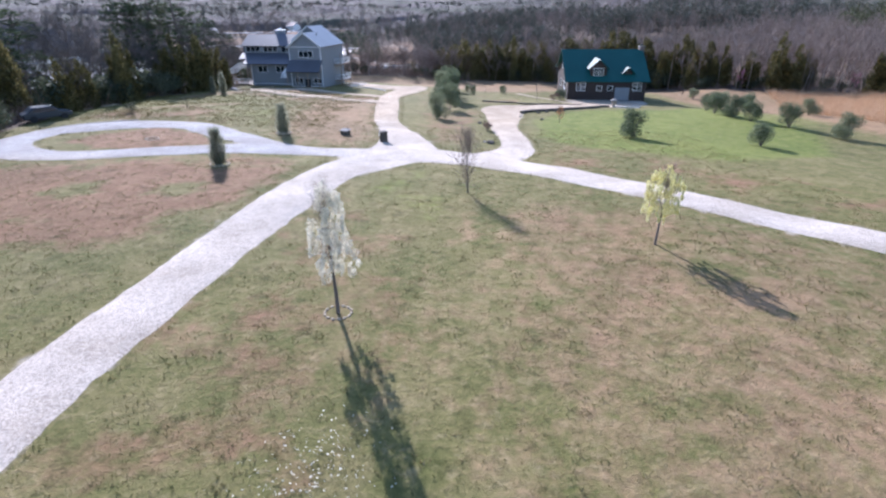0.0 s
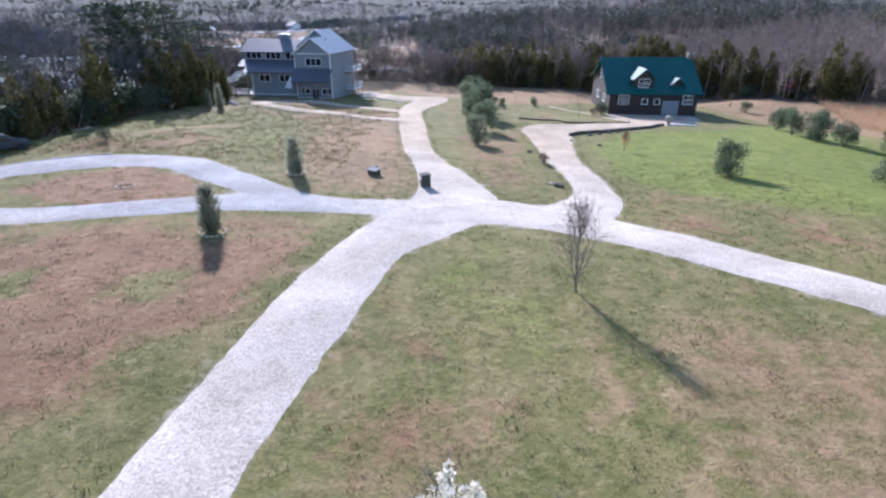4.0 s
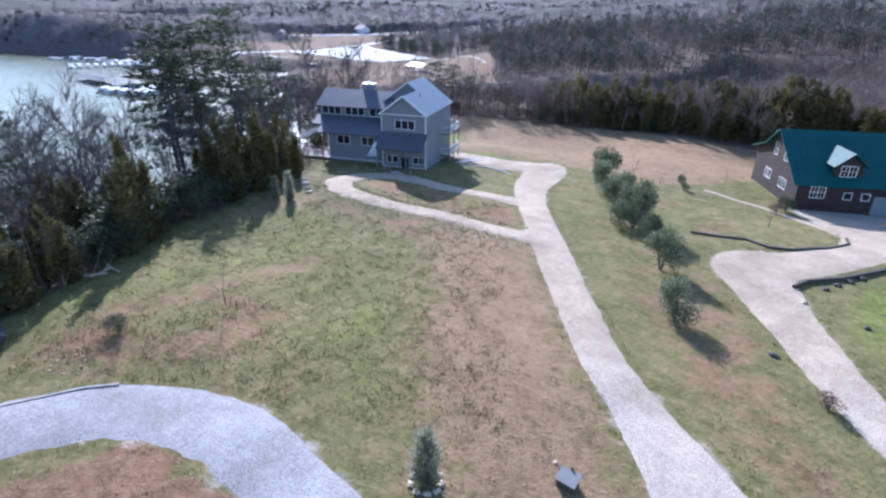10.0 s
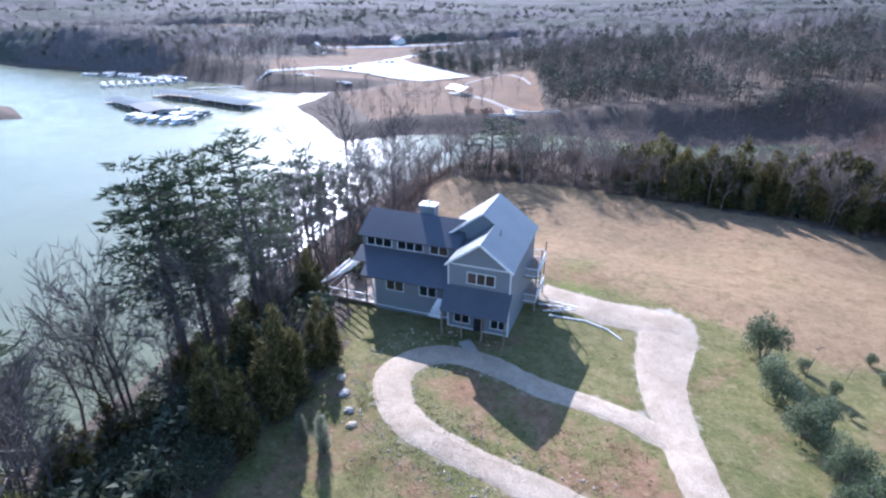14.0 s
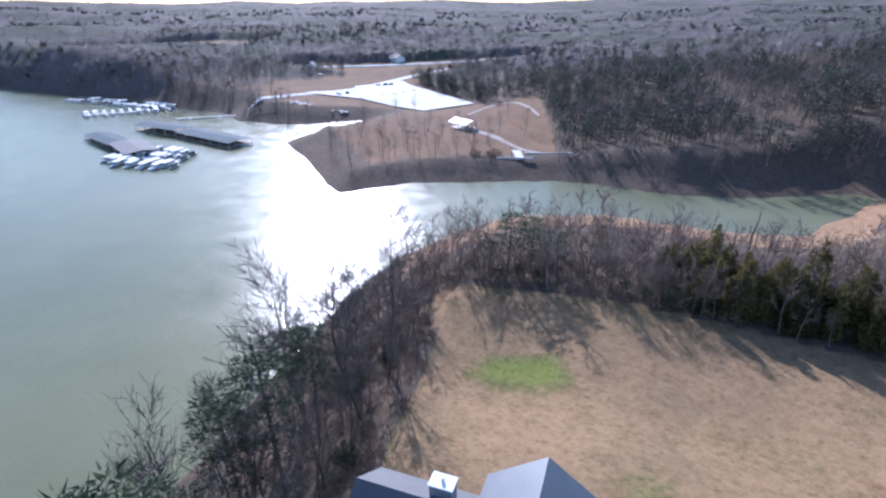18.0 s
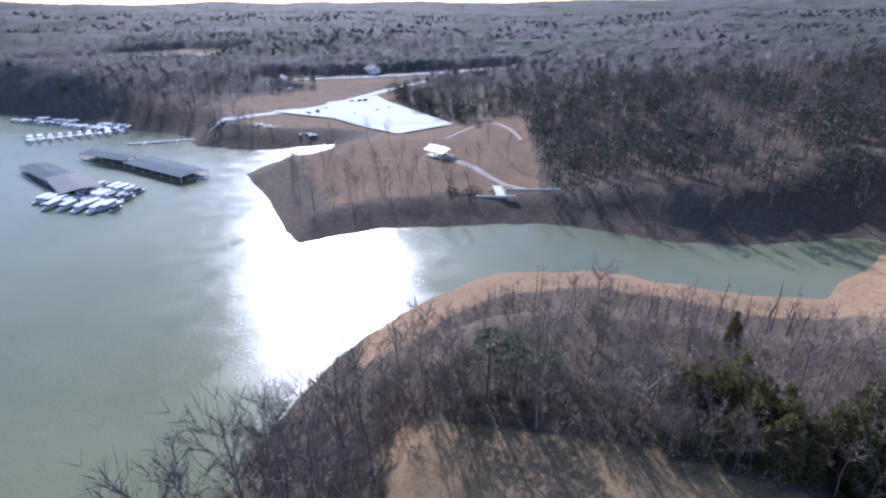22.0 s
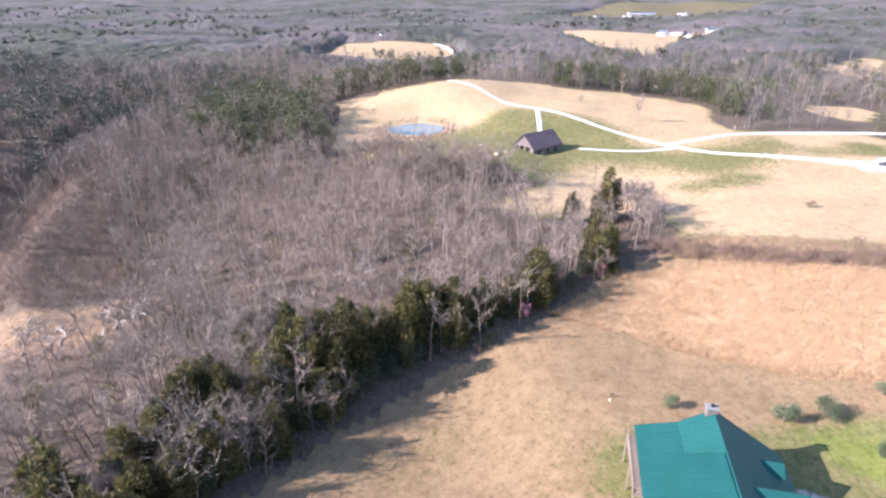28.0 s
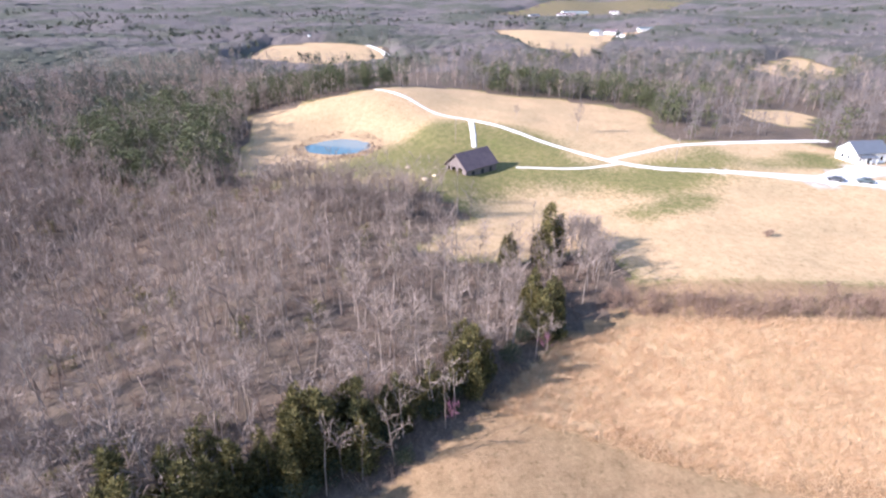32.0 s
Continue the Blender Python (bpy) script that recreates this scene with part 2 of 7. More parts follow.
def ground_mat():
    """Lawn, straw, bare earth, leaf litter and mud, chosen by the plan's cover attributes and broken up by noise."""
    m, nt, b = node_mat("ground_cover", 0.95, 0, 0.1)
    n_big, n_mid, n_fine = noise_of(nt, 0.06), noise_of(nt, 0.5), noise_of(nt, 3.5, 8.0, 0.7)
    lawn = mix_of(nt, 0.5, ramp_of(nt, n_mid, [(0.32, (0.092, 0.1, 0.03)), (0.47, (0.155, 0.14, 0.055)), (0.62, (0.24, 0.19, 0.095))]),
                  ramp_of(nt, n_fine, [(0.3, (0.06, 0.068, 0.02)), (0.5, (0.15, 0.138, 0.05)), (0.75, (0.28, 0.22, 0.105))]))

    def attr(name):
        a = nt.nodes.new("ShaderNodeAttribute")
        a.attribute_name = name
        return a.outputs["Fac"]

    n_edge = noise_of(nt, 1.0, 7.0, 0.65)

    def edged(fac):
        """Roughens the border of a cover by noise."""
        k = nt.nodes.new("ShaderNodeMath")
        k.operation = "MULTIPLY_ADD"
        k.inputs[1].default_value = 0.9
        k.inputs[2].default_value = -0.45
        nt.links.new(n_edge, k.inputs[0])
        s = nt.nodes.new("ShaderNodeMath")
        s.operation = "ADD"
        nt.links.new(k.outputs[0], s.inputs[0])
        nt.links.new(fac, s.inputs[1])
        r = nt.nodes.new("ShaderNodeMapRange")
        r.inputs[1].default_value, r.inputs[2].default_value = 0.35, 0.65
        nt.links.new(s.outputs[0], r.inputs[0])
        return r.outputs[0]

    covers = (
        ("green", [(0.3, (0.095, 0.125, 0.024)), (0.7, (0.215, 0.225, 0.06))]),
        ("brown", [(0.3, (0.15, 0.082, 0.045)), (0.7, (0.29, 0.178, 0.108))]),
        ("straw", [(0.3, (0.31, 0.207, 0.116)), (0.7, (0.53, 0.378, 0.23))]),
        ("tan", [(0.3, (0.17, 0.107, 0.058)), (0.7, (0.33, 0.222, 0.13))]),
        ("litter", [(0.3, (0.066, 0.049, 0.04)), (0.7, (0.165, 0.122, 0.096))]),
        ("gravel", [(0.3, (0.29, 0.25, 0.205)), (0.7, (0.53, 0.47, 0.4))]),
        ("mud", [(0.3, (0.2, 0.117, 0.07)), (0.7, (0.4, 0.255, 0.152))]),
    )
    col = lawn
    for name, stops in covers:
        c = mix_of(nt, 0.5, ramp_of(nt, n_mid, stops), ramp_of(nt, n_fine, stops))
        col = mix_of(nt, edged(attr(name)), col, c)
    tint = ramp_of(nt, n_big, [(0.25, (0.8, 0.84, 0.8)), (0.75, (1.15, 1.1, 1.05))])
    # bleached flecks of dead grass and dark tufts between them
    fleck = ramp_of(nt, noise_of(nt, 1.7, 8.0, 0.78), [(0.52, (0, 0, 0)), (0.66, (0.55, 0.55, 0.55))])
    tuft = ramp_of(nt, noise_of(nt, 1.15, 7.0, 0.72), [(0.33, (0.58, 0.6, 0.55)), (0.47, (1, 1, 1))])
    col = mix_of(nt, 1.0, mix_of(nt, fleck, col, mix_of(nt, 0.55, col, (0.46, 0.35, 0.21))), tuft, "MULTIPLY")
    nt.links.new(mix_of(nt, 1.0, col, tint, "MULTIPLY"), b.inputs["Base Color"])
    bump_to(nt, b, n_fine, 0.8, 0.12)
    return m


M_GROUND = ground_mat()


def water_mat():
    m, nt, b = node_mat("lake_water", 0.06, 0, 0.5)
    n1 = noise_of(nt, 0.02)
    nt.links.new(ramp_of(nt, n1, [(0.3, (0.145, 0.15, 0.08)), (0.7, (0.19, 0.192, 0.105))]), b.inputs["Base Color"])
    b.inputs["IOR"].default_value, b.inputs["Roughness"].default_value = 1.33, 0.14
    gust = nt.nodes.new("ShaderNodeMapRange")
    gust.inputs[1].default_value, gust.inputs[2].default_value, gust.inputs[3].default_value, gust.inputs[4].default_value = 0.35, 0.65, 0.12, 0.27
    nt.links.new(noise_of(nt, 0.11, 8.0, 0.75), gust.inputs[0])
    nt.links.new(gust.outputs[0], b.inputs["Roughness"])
    bump_to(nt, b, noise_of(nt, 1.7, 7.0, 0.62), 0.34, 0.2)
    return m


M_WATER = water_mat()

m_, nt_, b_ = node_mat("pond_blue", 0.05, 0, 0.5)
b_.inputs["Base Color"].default_value = (0.1, 0.2, 0.26, 1)
bump_to(nt_, b_, noise_of(nt_, 1.5, 3.0), 0.1, 0.1)
M_POND = m_
M_TWIG_PALE = leafy("twigs_pale", [(0.1, (0.175, 0.134, 0.108)), (0.9, (0.35, 0.283, 0.235))], 0.9, 0.0)
M_BRUSH = leafy("brush", [(0.1, (0.1, 0.064, 0.048)), (0.55, (0.235, 0.155, 0.114)), (0.95, (0.39, 0.275, 0.205))], 0.9, 0.0)
# Far tones are evened out: haze over the distance is put into the colour.
M_TWIG_FAR = leafy("far_twigs", [(0.1, (0.11, 0.094, 0.089)), (0.9, (0.185, 0.158, 0.148))], 0.95, 0.0)
M_CEDAR_FAR = leafy("far_cedar", [(0.1, (0.048, 0.055, 0.042)), (0.9, (0.108, 0.112, 0.082))], 0.8, 0.1)
M_PINE_FAR = leafy("far_pine", [(0.1, (0.045, 0.052, 0.027)), (0.9, (0.135, 0.14, 0.066))], 0.8, 0.15)
M_GRASS = leafy("grass_tufts", [(0.05, (0.075, 0.085, 0.025)), (0.5, (0.17, 0.15, 0.055)), (0.95, (0.34, 0.26, 0.13))], 0.8, 0.2)
M_STRAWG = leafy("straw_tufts", [(0.05, (0.38, 0.235, 0.125)), (0.95, (0.76, 0.54, 0.34))], 0.8, 0.2)
M_GRAVEL_PALE = two_scale("gravel_pale", (0.5, 0.46, 0.41), (0.74, 0.69, 0.62), 0.3, 4.0, 0.95, 0.5, 0.05)
M_DRIFT = two_scale("bleached_wood", (0.34, 0.29, 0.245), (0.66, 0.59, 0.51), 0.8, 9.0, 0.9, 0.5, 0.03, stretch=(0.3, 1, 1))
M_LID = two_scale("weathered_lid", (0.15, 0.145, 0.135), (0.26, 0.25, 0.235), 1.0, 9.0, 0.9, 0.2, 0.01)
M_REDBUD = leafy("redbud_blossom", [(0.1, (0.2, 0.08, 0.11)), (0.9, (0.4, 0.2, 0.26))], 0.8, 0.2)

# ---- the lie of the land ----
WATER, POND = -24.5, -4.3
SPOTS_NEAR = [(-4, 18, -.5), (2, 33, -.8), (11, 25, -.7), (-14, 34, -.2), (-5.5, 48.5, -1), (-15, 51, -.8), (4.7, 52, -2),
              (5, 60, -2.7), (9, 74, -3.6), (-33, 58, .2), (-24, 45.5, .2), (-32.6, 88, -1.8), (-12, 107, -5), (-27, 103, -3.4),
              (-36, 106, -3.6), (27, 103, -5.6), (47, 108, -6.5), (62, 111, -8), (-25, 0, 0), (30, 0, -.5), (45, 60, -4),
              (-30, 148, -10), (0, 150, -10.5), (40, 140, -11), (20, 200, -16), (90, 220, -17), (-45, 120, -5), (-46, 75, -1)]
SPOTS_FAR = [(103, 70, -2.2), (124, 62, -2.6), (150, 110, -6), (172, 121, -4.5), (159, 139, -1.5), (200, 175, -4.5), (230, 130, 1.5),
             (260, 173, 8), (180, 30, -2), (-60, 345, -19), (-100, 300, -21), (-36, 317, -20), (-110, 440, -21), (-150, 500, -20),
             (40, 330, -14), (150, 322, -3), (115, 328, -5), (190, 336, -1), (140, 350, -2), (60, 430, -4), (230, 300, -8), (-250, 450, -14), (-450, 600, -5), (200, 550, 8), (-350, 290, -21)]
SPOTS = np.array(SPOTS_NEAR + SPOTS_FAR, float)
SHORE = [(-120, -120), (-92, 0), (-82, 60), (-75, 120), (-70, 177), (-67, 198), (-61, 213), (-50, 231), (-40, 244), (-28, 251), (-3, 255),
         (14, 250), (34, 246), (52, 247), (61, 258), (72, 266), (80, 277), (95, 286), (82, 291), (66, 286), (43, 279), (19, 279),
         (-5, 287), (-24, 289), (-56, 281), (-75, 277), (-96, 261), (-104, 269), (-126, 302), (-149, 330), (-148, 351), (-134, 362),
         (-124, 394), (-165, 372), (-201, 377), (-222, 400), (-271, 412), (-350, 440), (-461, 467), (-700, 560), (-700, 330),
         (-420, 322), (-295, 303), (-258, 276), (-295, 262), (-430, 250), (-700, 240), (-700, -120)]


SANDBANK = [(-46, 208), (-42, 236), (-28, 262), (20, 262), (52, 258), (58, 236), (42, 208), (0, 208)]
CREEK = [(90, 287), (112, 290), (135, 286), (160, 292), (190, 304), (230, 330)]


def inside(x, y, poly):
    p = np.array(poly, float)
    hit = np.zeros(np.shape(x), bool)
    for (x0, y0), (x1, y1) in zip(p, np.roll(p, -1, 0)):
        if y0 != y1:
            hit ^= ((y0 > y) != (y1 > y)) & (x < (x1 - x0) * (y - y0) / (y1 - y0) + x0)
    return hit


def edge_dist(x, y, poly, closed=True):
    p = np.array(poly, float)
    best = np.full(np.shape(x), 1e9)
    for a, b in zip(p if closed else p[:-1], np.roll(p, -1, 0) if closed else p[1:]):
        d = b - a
        k = np.clip(((x - a[0]) * d[0] + (y - a[1]) * d[1]) / (d @ d), 0, 1)
        best = np.minimum(best, np.hypot(x - a[0] - k * d[0], y - a[1] - k * d[1]))
    return best


def sdist(x, y, poly):
    """Distance to a polygon's edge, positive inside."""
    return np.where(inside(x, y, poly), 1, -1) * edge_dist(x, y, poly)


def waves(x, y, size, seed):
    """Smooth bumps between -1 and 1."""
    r = np.random.RandomState(seed)
    out = 0
    for _ in range(6):
        a, k, ph = r.uniform(0, 6.28), r.uniform(0.6, 1.5) / size, r.uniform(0, 6.28)
        out = out + np.sin((x * math.cos(a) + y * math.sin(a)) * k * 6.28 + ph)
    return out / 6


def land(x, y):
    """Height of the ground, in metres."""
    x, y = np.asarray(x, float), np.asarray(y, float)
    num = den = 0.0
    for sx, sy, sz in SPOTS:
        w = 1 / ((x - sx) ** 2 + (y - sy) ** 2 + 60) ** 1.5
        num, den = num + w * sz, den + w
    h = num / den
    r = np.hypot(x - 0, y - 150)
    far = np.clip((r - 350) / 1800, 0, 1)
    h = h * (1 - np.clip((r - 350) / 900, 0, 1)) + far * (34 + 26 * waves(x, y, 900, 3) + 30 * np.clip(x / 1500, 0, 1)) + np.clip((r - 250) / 300, 0, 1) * 6 * waves(x, y, 260, 5)
    h = h + 0.12 * waves(x, y, 9, 8)
    flat = np.clip(1.8 - np.hypot((x - 206) / 20, (y - 179) / 20), 0, 1)
    h = h * (1 - flat) + (POND - 0.5 + 0.55 * np.clip(np.hypot((x - 206) / 20, (y - 179) / 20), 0, 1) ** 2) * flat
    d = -sdist(x, y, SHORE) + 1.2 * waves(x, y, 14, 4)
    bank = WATER + np.where(d > 0, np.where(d < 9, 0.28 * d, 2.52 + (0.62 + 0.14 * np.clip((150 - y) / 30, 0, 1)) * (d - 9)), np.maximum(0.3 * d, -4))
    sand = np.clip(sdist(x, y, SANDBANK) / 16 + 0.5, 0, 1)
    low = WATER + np.where(d > 0, np.where(d < 24, 0.13 * d, 3.12 + 0.3 * (d - 24)), np.maximum(0.3 * d, -4))
    h = np.minimum(h, bank * (1 - sand) + low * sand)
    return h - np.where(d > 0, 7.5, 0) * np.exp(-(edge_dist(x, y, CREEK, False) / 11) ** 2) * np.clip((x - 92) / 18, 0, 1)


def land1(x, y):
    return float(land(np.array([x]), np.array([y]))[0])


# the home clearing and the farmland east of it; all else above the shore is wooded
CLEAR_HOME = [(-41, -60), (-41, 60), (-41, 74), (-39, 84), (-37, 96), (-41, 110), (-41, 153), (-45, 171.5), (-34, 170), (-25, 171), (-9, 170.5), (5, 167),
              (20, 161), (37, 152), (52, 141), (64, 127), (87, 111), (96, 97), (110, 96), (170, 80), (170, -60)]
CLEAR_EAST = [(100, 95), (118, 98), (112, 118), (114, 140), (136, 127), (148, 138), (150, 160), (158, 190), (172, 205), (217, 217), (248, 231), (250, 200),
              (262, 182), (300, 160), (310, 132), (296, 112), (295, 87), (285, 66), (266, 49), (234, 57), (216, 52), (219, 30), (220, 10), (206, 0), (215, -60), (100, -60)]
FAR_LAKE = [(-425, 585), (-330, 612), (-322, 676), (-380, 668), (-440, 640)]
ROADSIDE = [(-240, 540), (-190, 556), (-90, 590), (-30, 612), (-34, 632), (-110, 618), (-200, 586), (-244, 566)]
PARKLAND = [(-149, 335), (-100, 275), (-56, 285), (-20, 292), (-19, 334), (-23, 373), (-29, 436), (-46, 432), (-59, 420), (-78, 452), (-106, 486), (-128, 530), (-110, 560), (-120, 600), (-190, 560), (-230, 430), (-150, 380)]
HILLFIELD = [(440, 318), (585, 345), (605, 270), (600, 232), (495, 208), (455, 250)]
FARFIELD = [(478, 45), (512, 75), (830, 120), (800, -90), (640, 0)]
FARFIELD_2 = [(280, 5), (290, -22), (270, -27), (240, -5), (262, 8)]
FARFIELD_3 = [(445, -68), (520, -140), (420, -130), (395, -80)]
TOWNLAND = [(1150, -150), (1800, -500), (1900, -150), (1300, 120)]
OPEN = (CLEAR_HOME, CLEAR_EAST, PARKLAND, HILLFIELD, FARFIELD, FARFIELD_2, FARFIELD_3, TOWNLAND, FAR_LAKE, ROADSIDE)


def wooded(x, y):
    x, y = np.asarray(x, float), np.asarray(y, float)
    w = ~inside(x, y, SHORE)
    for p in OPEN:
        w &= ~inside(x, y, p)
    return w & (edge_dist(x, y, SHORE) > np.where((y > 215) & (y < 300) & (x > -55) & (x < 130), 12, 8))


def steps(a, b, fine, c, d, grow):
    """Coordinates spaced fine from a to b, and wider and wider out to c and d."""
    mid = list(np.arange(a, b + fine, fine))
    left, right, s = [], [], fine
    while (left or mid)[-1 if left else 0] > c:
        s *= grow
        left.append((left[-1] if left else mid[0]) - s)
    s = fine
    while (right or mid)[-1] < d:
        s *= grow
        right.append((right[-1] if right else mid[-1]) + s)
    return np.array(left[::-1] + mid + right)


def mesh_of(name, verts, faces, mat, smooth=False):
    me = bpy.data.meshes.new(name)
    me.from_pydata([tuple(v) for v in verts], [], [tuple(f) for f in faces])
    me.materials.append(mat)
    if smooth:
        me.polygons.foreach_set("use_smooth", [True] * len(me.polygons))
    me.update()
    return me


def mesh_np(name, verts, tris, mat):
    """A mesh of triangles straight from arrays."""
    me = bpy.data.meshes.new(name)
    v, t = np.asarray(verts, np.float32), np.asarray(tris, np.int32)
    me.vertices.add(len(v))
    me.vertices.foreach_set("co", v.reshape(-1))
    me.loops.add(t.size)
    me.loops.foreach_set("vertex_index", t.reshape(-1))
    me.polygons.add(len(t))
    me.polygons.foreach_set("loop_start", np.arange(0, t.size, 3, dtype=np.int32))
    me.materials.append(mat)
    me.update(calc_edges=True)
    me.validate()
    return me


def soft(d, w):
    return np.clip(d / w + 0.5, 0, 1)


gx, gy = steps(-48, 60, 1.6, -4300, 4300, 1.045), steps(2, 175, 1.6, -1500, 4600, 1.035)
GX, GY = np.meshgrid(gx, gy)
GZ = land(GX, GY)
nx, ny = len(gx), len(gy)
idx = np.arange(nx * ny).reshape(ny, nx)
quads = np.stack([idx[:-1, :-1], idx[:-1, 1:], idx[1:, 1:], idx[1:, :-1]], -1).reshape(-1, 4)
gme = mesh_of("ground", np.stack([GX, GY, GZ], -1).reshape(-1, 3).tolist(), quads.tolist(), M_GROUND, True)
ground = tagged(new("ground", gme), "rolling grassy and wooded ground down to the lake", "ground", kind="structure")

woods = wooded(GX, GY).astype(float)
shore_d = -sdist(GX, GY, SHORE)
GREEN_LAWN = [(9, 55), (11, 70), (16, 77), (23, 80), (31, 84), (45, 98), (58, 95), (52, 72), (38, 52), (24, 44), (12, 50)]
GREEN_SLOPE = [(-40, 56), (-40, 82), (-33, 90), (-24, 80), (-20, 66), (-15, 55), (-22, 57), (-32, 57)]
STRAW = [(70, 124), (63.5, 106), (58.5, 95.5), (55.6, 86), (57, 60), (60, 40), (66, -60), (90, -60), (89, 74), (90, 92), (86, 111)]
BROWN_BED = [(-11.5, 41), (-11, 36), (-12.5, 29), (-17, 24), (-28, 24), (-40, 29), (-40, 37), (-26, 38.5), (-20, 40.5), (-14, 42)]
BROWN_LANE = [(9, 42.5), (14, 40), (30, 25), (34, 28), (22, 41), (12, 50)]
BROWN_VERGE = [(-10.5, 10), (-8.2, 24), (-6, 33), (-3.2, 28), (-1.4, 25), (-2, 14), (-5, 6)]
GREEN_NEAR = [(-6, 38), (-2, 40), (2, 37), (2.8, 31), (1.8, 27), (-1.6, 25.5), (-4, 29), (-6, 33)]
BROWN_ISLE = [(-32, 45), (-30.5, 48.8), (-27, 50.8), (-22, 49), (-18.4, 46), (-20.5, 44), (-25.6, 42.2)]
BROWN_MID = [(-20, 85), (-9.5, 81), (-6.5, 60), (-5.5, 49), (-9, 46.5), (-16, 50), (-17.5, 60), (-18.5, 72)]
BROWN_STRIP = [(-6.5, 97), (3, 96), (6, 74), (4, 58), (3, 50), (-1.5, 49), (-2.5, 58), (-5, 78)]
BROWN_SLOPE = [(-38, 53), (-38, 61), (-33, 66), (-27, 64.5), (-22, 58), (-24, 54)]
SANDFLAT = [(46, 214), (52, 240), (64, 250), (66, 226), (78, 210), (74, 202), (62, 199), (50, 205)]
GREEN_PATCH = [(-34.7, 146.4), (-32, 151), (-23, 153), (-20.8, 147), (-24.6, 145), (-31.5, 144.8)]
GREEN_BARN = [(150, 128), (160, 150), (168, 178), (200, 165), (222, 140), (228, 128), (200, 95), (182, 78), (205, 45), (190, 35), (168, 55), (158, 80), (165, 105)]
TAN_NORTH = [(-42, 112), (-46, 176), (-34, 175), (-25, 175), (-9, 174), (6, 171), (22, 165), (39, 156), (55, 144), (66, 130), (72, 125), (64.5, 106), (59.5, 95.5), (56, 84), (52, 100), (44, 112), (36, 119), (20, 112), (8, 106), (-2, 113), (-12, 118), (-22, 119)]
HEDGE_STRIP = [(84, 113), (102, 100), (102, -60), (86, -60), (88, 74), (89, 92)]
TAN_LAWN = [(0.5, 16), (1.5, 25), (2.8, 31), (7, 34.5), (14, 32), (27, 20), (27, 2), (6, 4)]
GREEN_YARD = [(-20, 113), (-18, 126), (-14, 128), (-12, 117), (-16, 111)]
TAN_EAST = [(42, 113), (68, 106), (59, 92), (58, 58), (51, 58), (48, 84), (44, 100)]
GREEN_ISLE = [(192, 40), (205, 20), (196, 5), (178, 14), (176, 44)]
GREEN_STRIP = [(143, 92), (153, 75), (156, 58), (140, 66), (131, 86)]
PIECES = {
    "green": ((GREEN_LAWN, 7), (GREEN_SLOPE, 12), (GREEN_PATCH, 6), (GREEN_BARN, 30), (GREEN_ISLE, 8), (GREEN_STRIP, 8), (GREEN_YARD, 4)),
    "brown": ((PARKLAND, 8), (ROADSIDE, 8), (FAR_LAKE, 8), (BROWN_BED, 5), (BROWN_LANE, 9), (BROWN_ISLE, 1.5), (BROWN_VERGE, 5)),
    "straw": ((STRAW, 1.5), (CLEAR_EAST, 10), (HILLFIELD, 6), (FARFIELD, 6), (FARFIELD_2, 6), (FARFIELD_3, 6)),
    "tan": ((TAN_NORTH, 6), (TAN_LAWN, 7), (HEDGE_STRIP, 4), (TOWNLAND, 30), (TAN_EAST, 9), (BROWN_MID, 8)),
}
cover = {n: np.max([soft(sdist(GX, GY, p), w) for p, w in ps], 0) for n, ps in PIECES.items()}
cover["green"] *= np.where(GX > 120, 0.5 + 0.35 * waves(GX, GY, 22, 66), 1) * np.where(inside(GX, GY, GREEN_LAWN), 0.85 - 0.4 * soft(GX - 42, 6), 0.6)
# the home lawns are patchy: worn brown and dry tan blotches among the green
open_home = inside(GX, GY, CLEAR_HOME)
home = inside(GX, GY, [(-41, 20), (-41, 96), (-6, 112), (10, 108), (30, 98), (16, 82), (7, 70), (7, 50), (9, 20)])
cover["brown"] *= np.where(inside(GX, GY, BROWN_BED) | inside(GX, GY, BROWN_LANE), np.clip(np.where(inside(GX, GY, BROWN_LANE), 0.5, 0.85) + 1.1 * waves(GX, GY, 6, 63), 0.2, 1), 1)
blotch = 0.55 * waves(GX, GY, 7, 61) + 0.55 * waves(GX, GY, 16, 62)
cover["green"] *= np.where(home, np.clip(1.0 + 1.3 * blotch, 0, 1.4), 1)
cover["brown"] = np.maximum(cover["brown"], home * np.clip(0.1 - 1.2 * blotch, 0, 0.5) * (GY > 46))
cover["green"] = np.where(inside(GX, GY, GREEN_SLOPE), np.clip(0.36 + 0.3 * blotch, 0, 1), cover["green"])
cover["brown"] = np.maximum(cover["brown"], soft(sdist(GX, GY, BROWN_SLOPE), 4) * np.clip(0.5 + 0.35 * waves(GX, GY, 6, 77), 0, 0.8))
cover["green"] = np.maximum(cover["green"], soft(sdist(GX, GY, GREEN_NEAR), 6) * np.clip(0.42 + 0.3 * waves(GX, GY, 6, 72), 0, 0.6))
cover["brown"] = np.where(inside(GX, GY, BROWN_VERGE), np.clip(0.45 + 0.4 * waves(GX, GY, 5, 73), 0.1, 0.7) * soft(sdist(GX, GY, BROWN_VERGE), 5), cover["brown"])
cover["brown"] = np.maximum(cover["brown"], soft(sdist(GX, GY, BROWN_MID), 8) * np.clip(0.58 + 0.25 * waves(GX, GY, 6, 74), 0, 1))
cover["brown"] = np.maximum(cover["brown"], soft(sdist(GX, GY, BROWN_STRIP), 4) * np.clip(np.where(GY > 72, 0.36, 0.5) + 0.25 * waves(GX, GY, 5, 76), 0, 1))
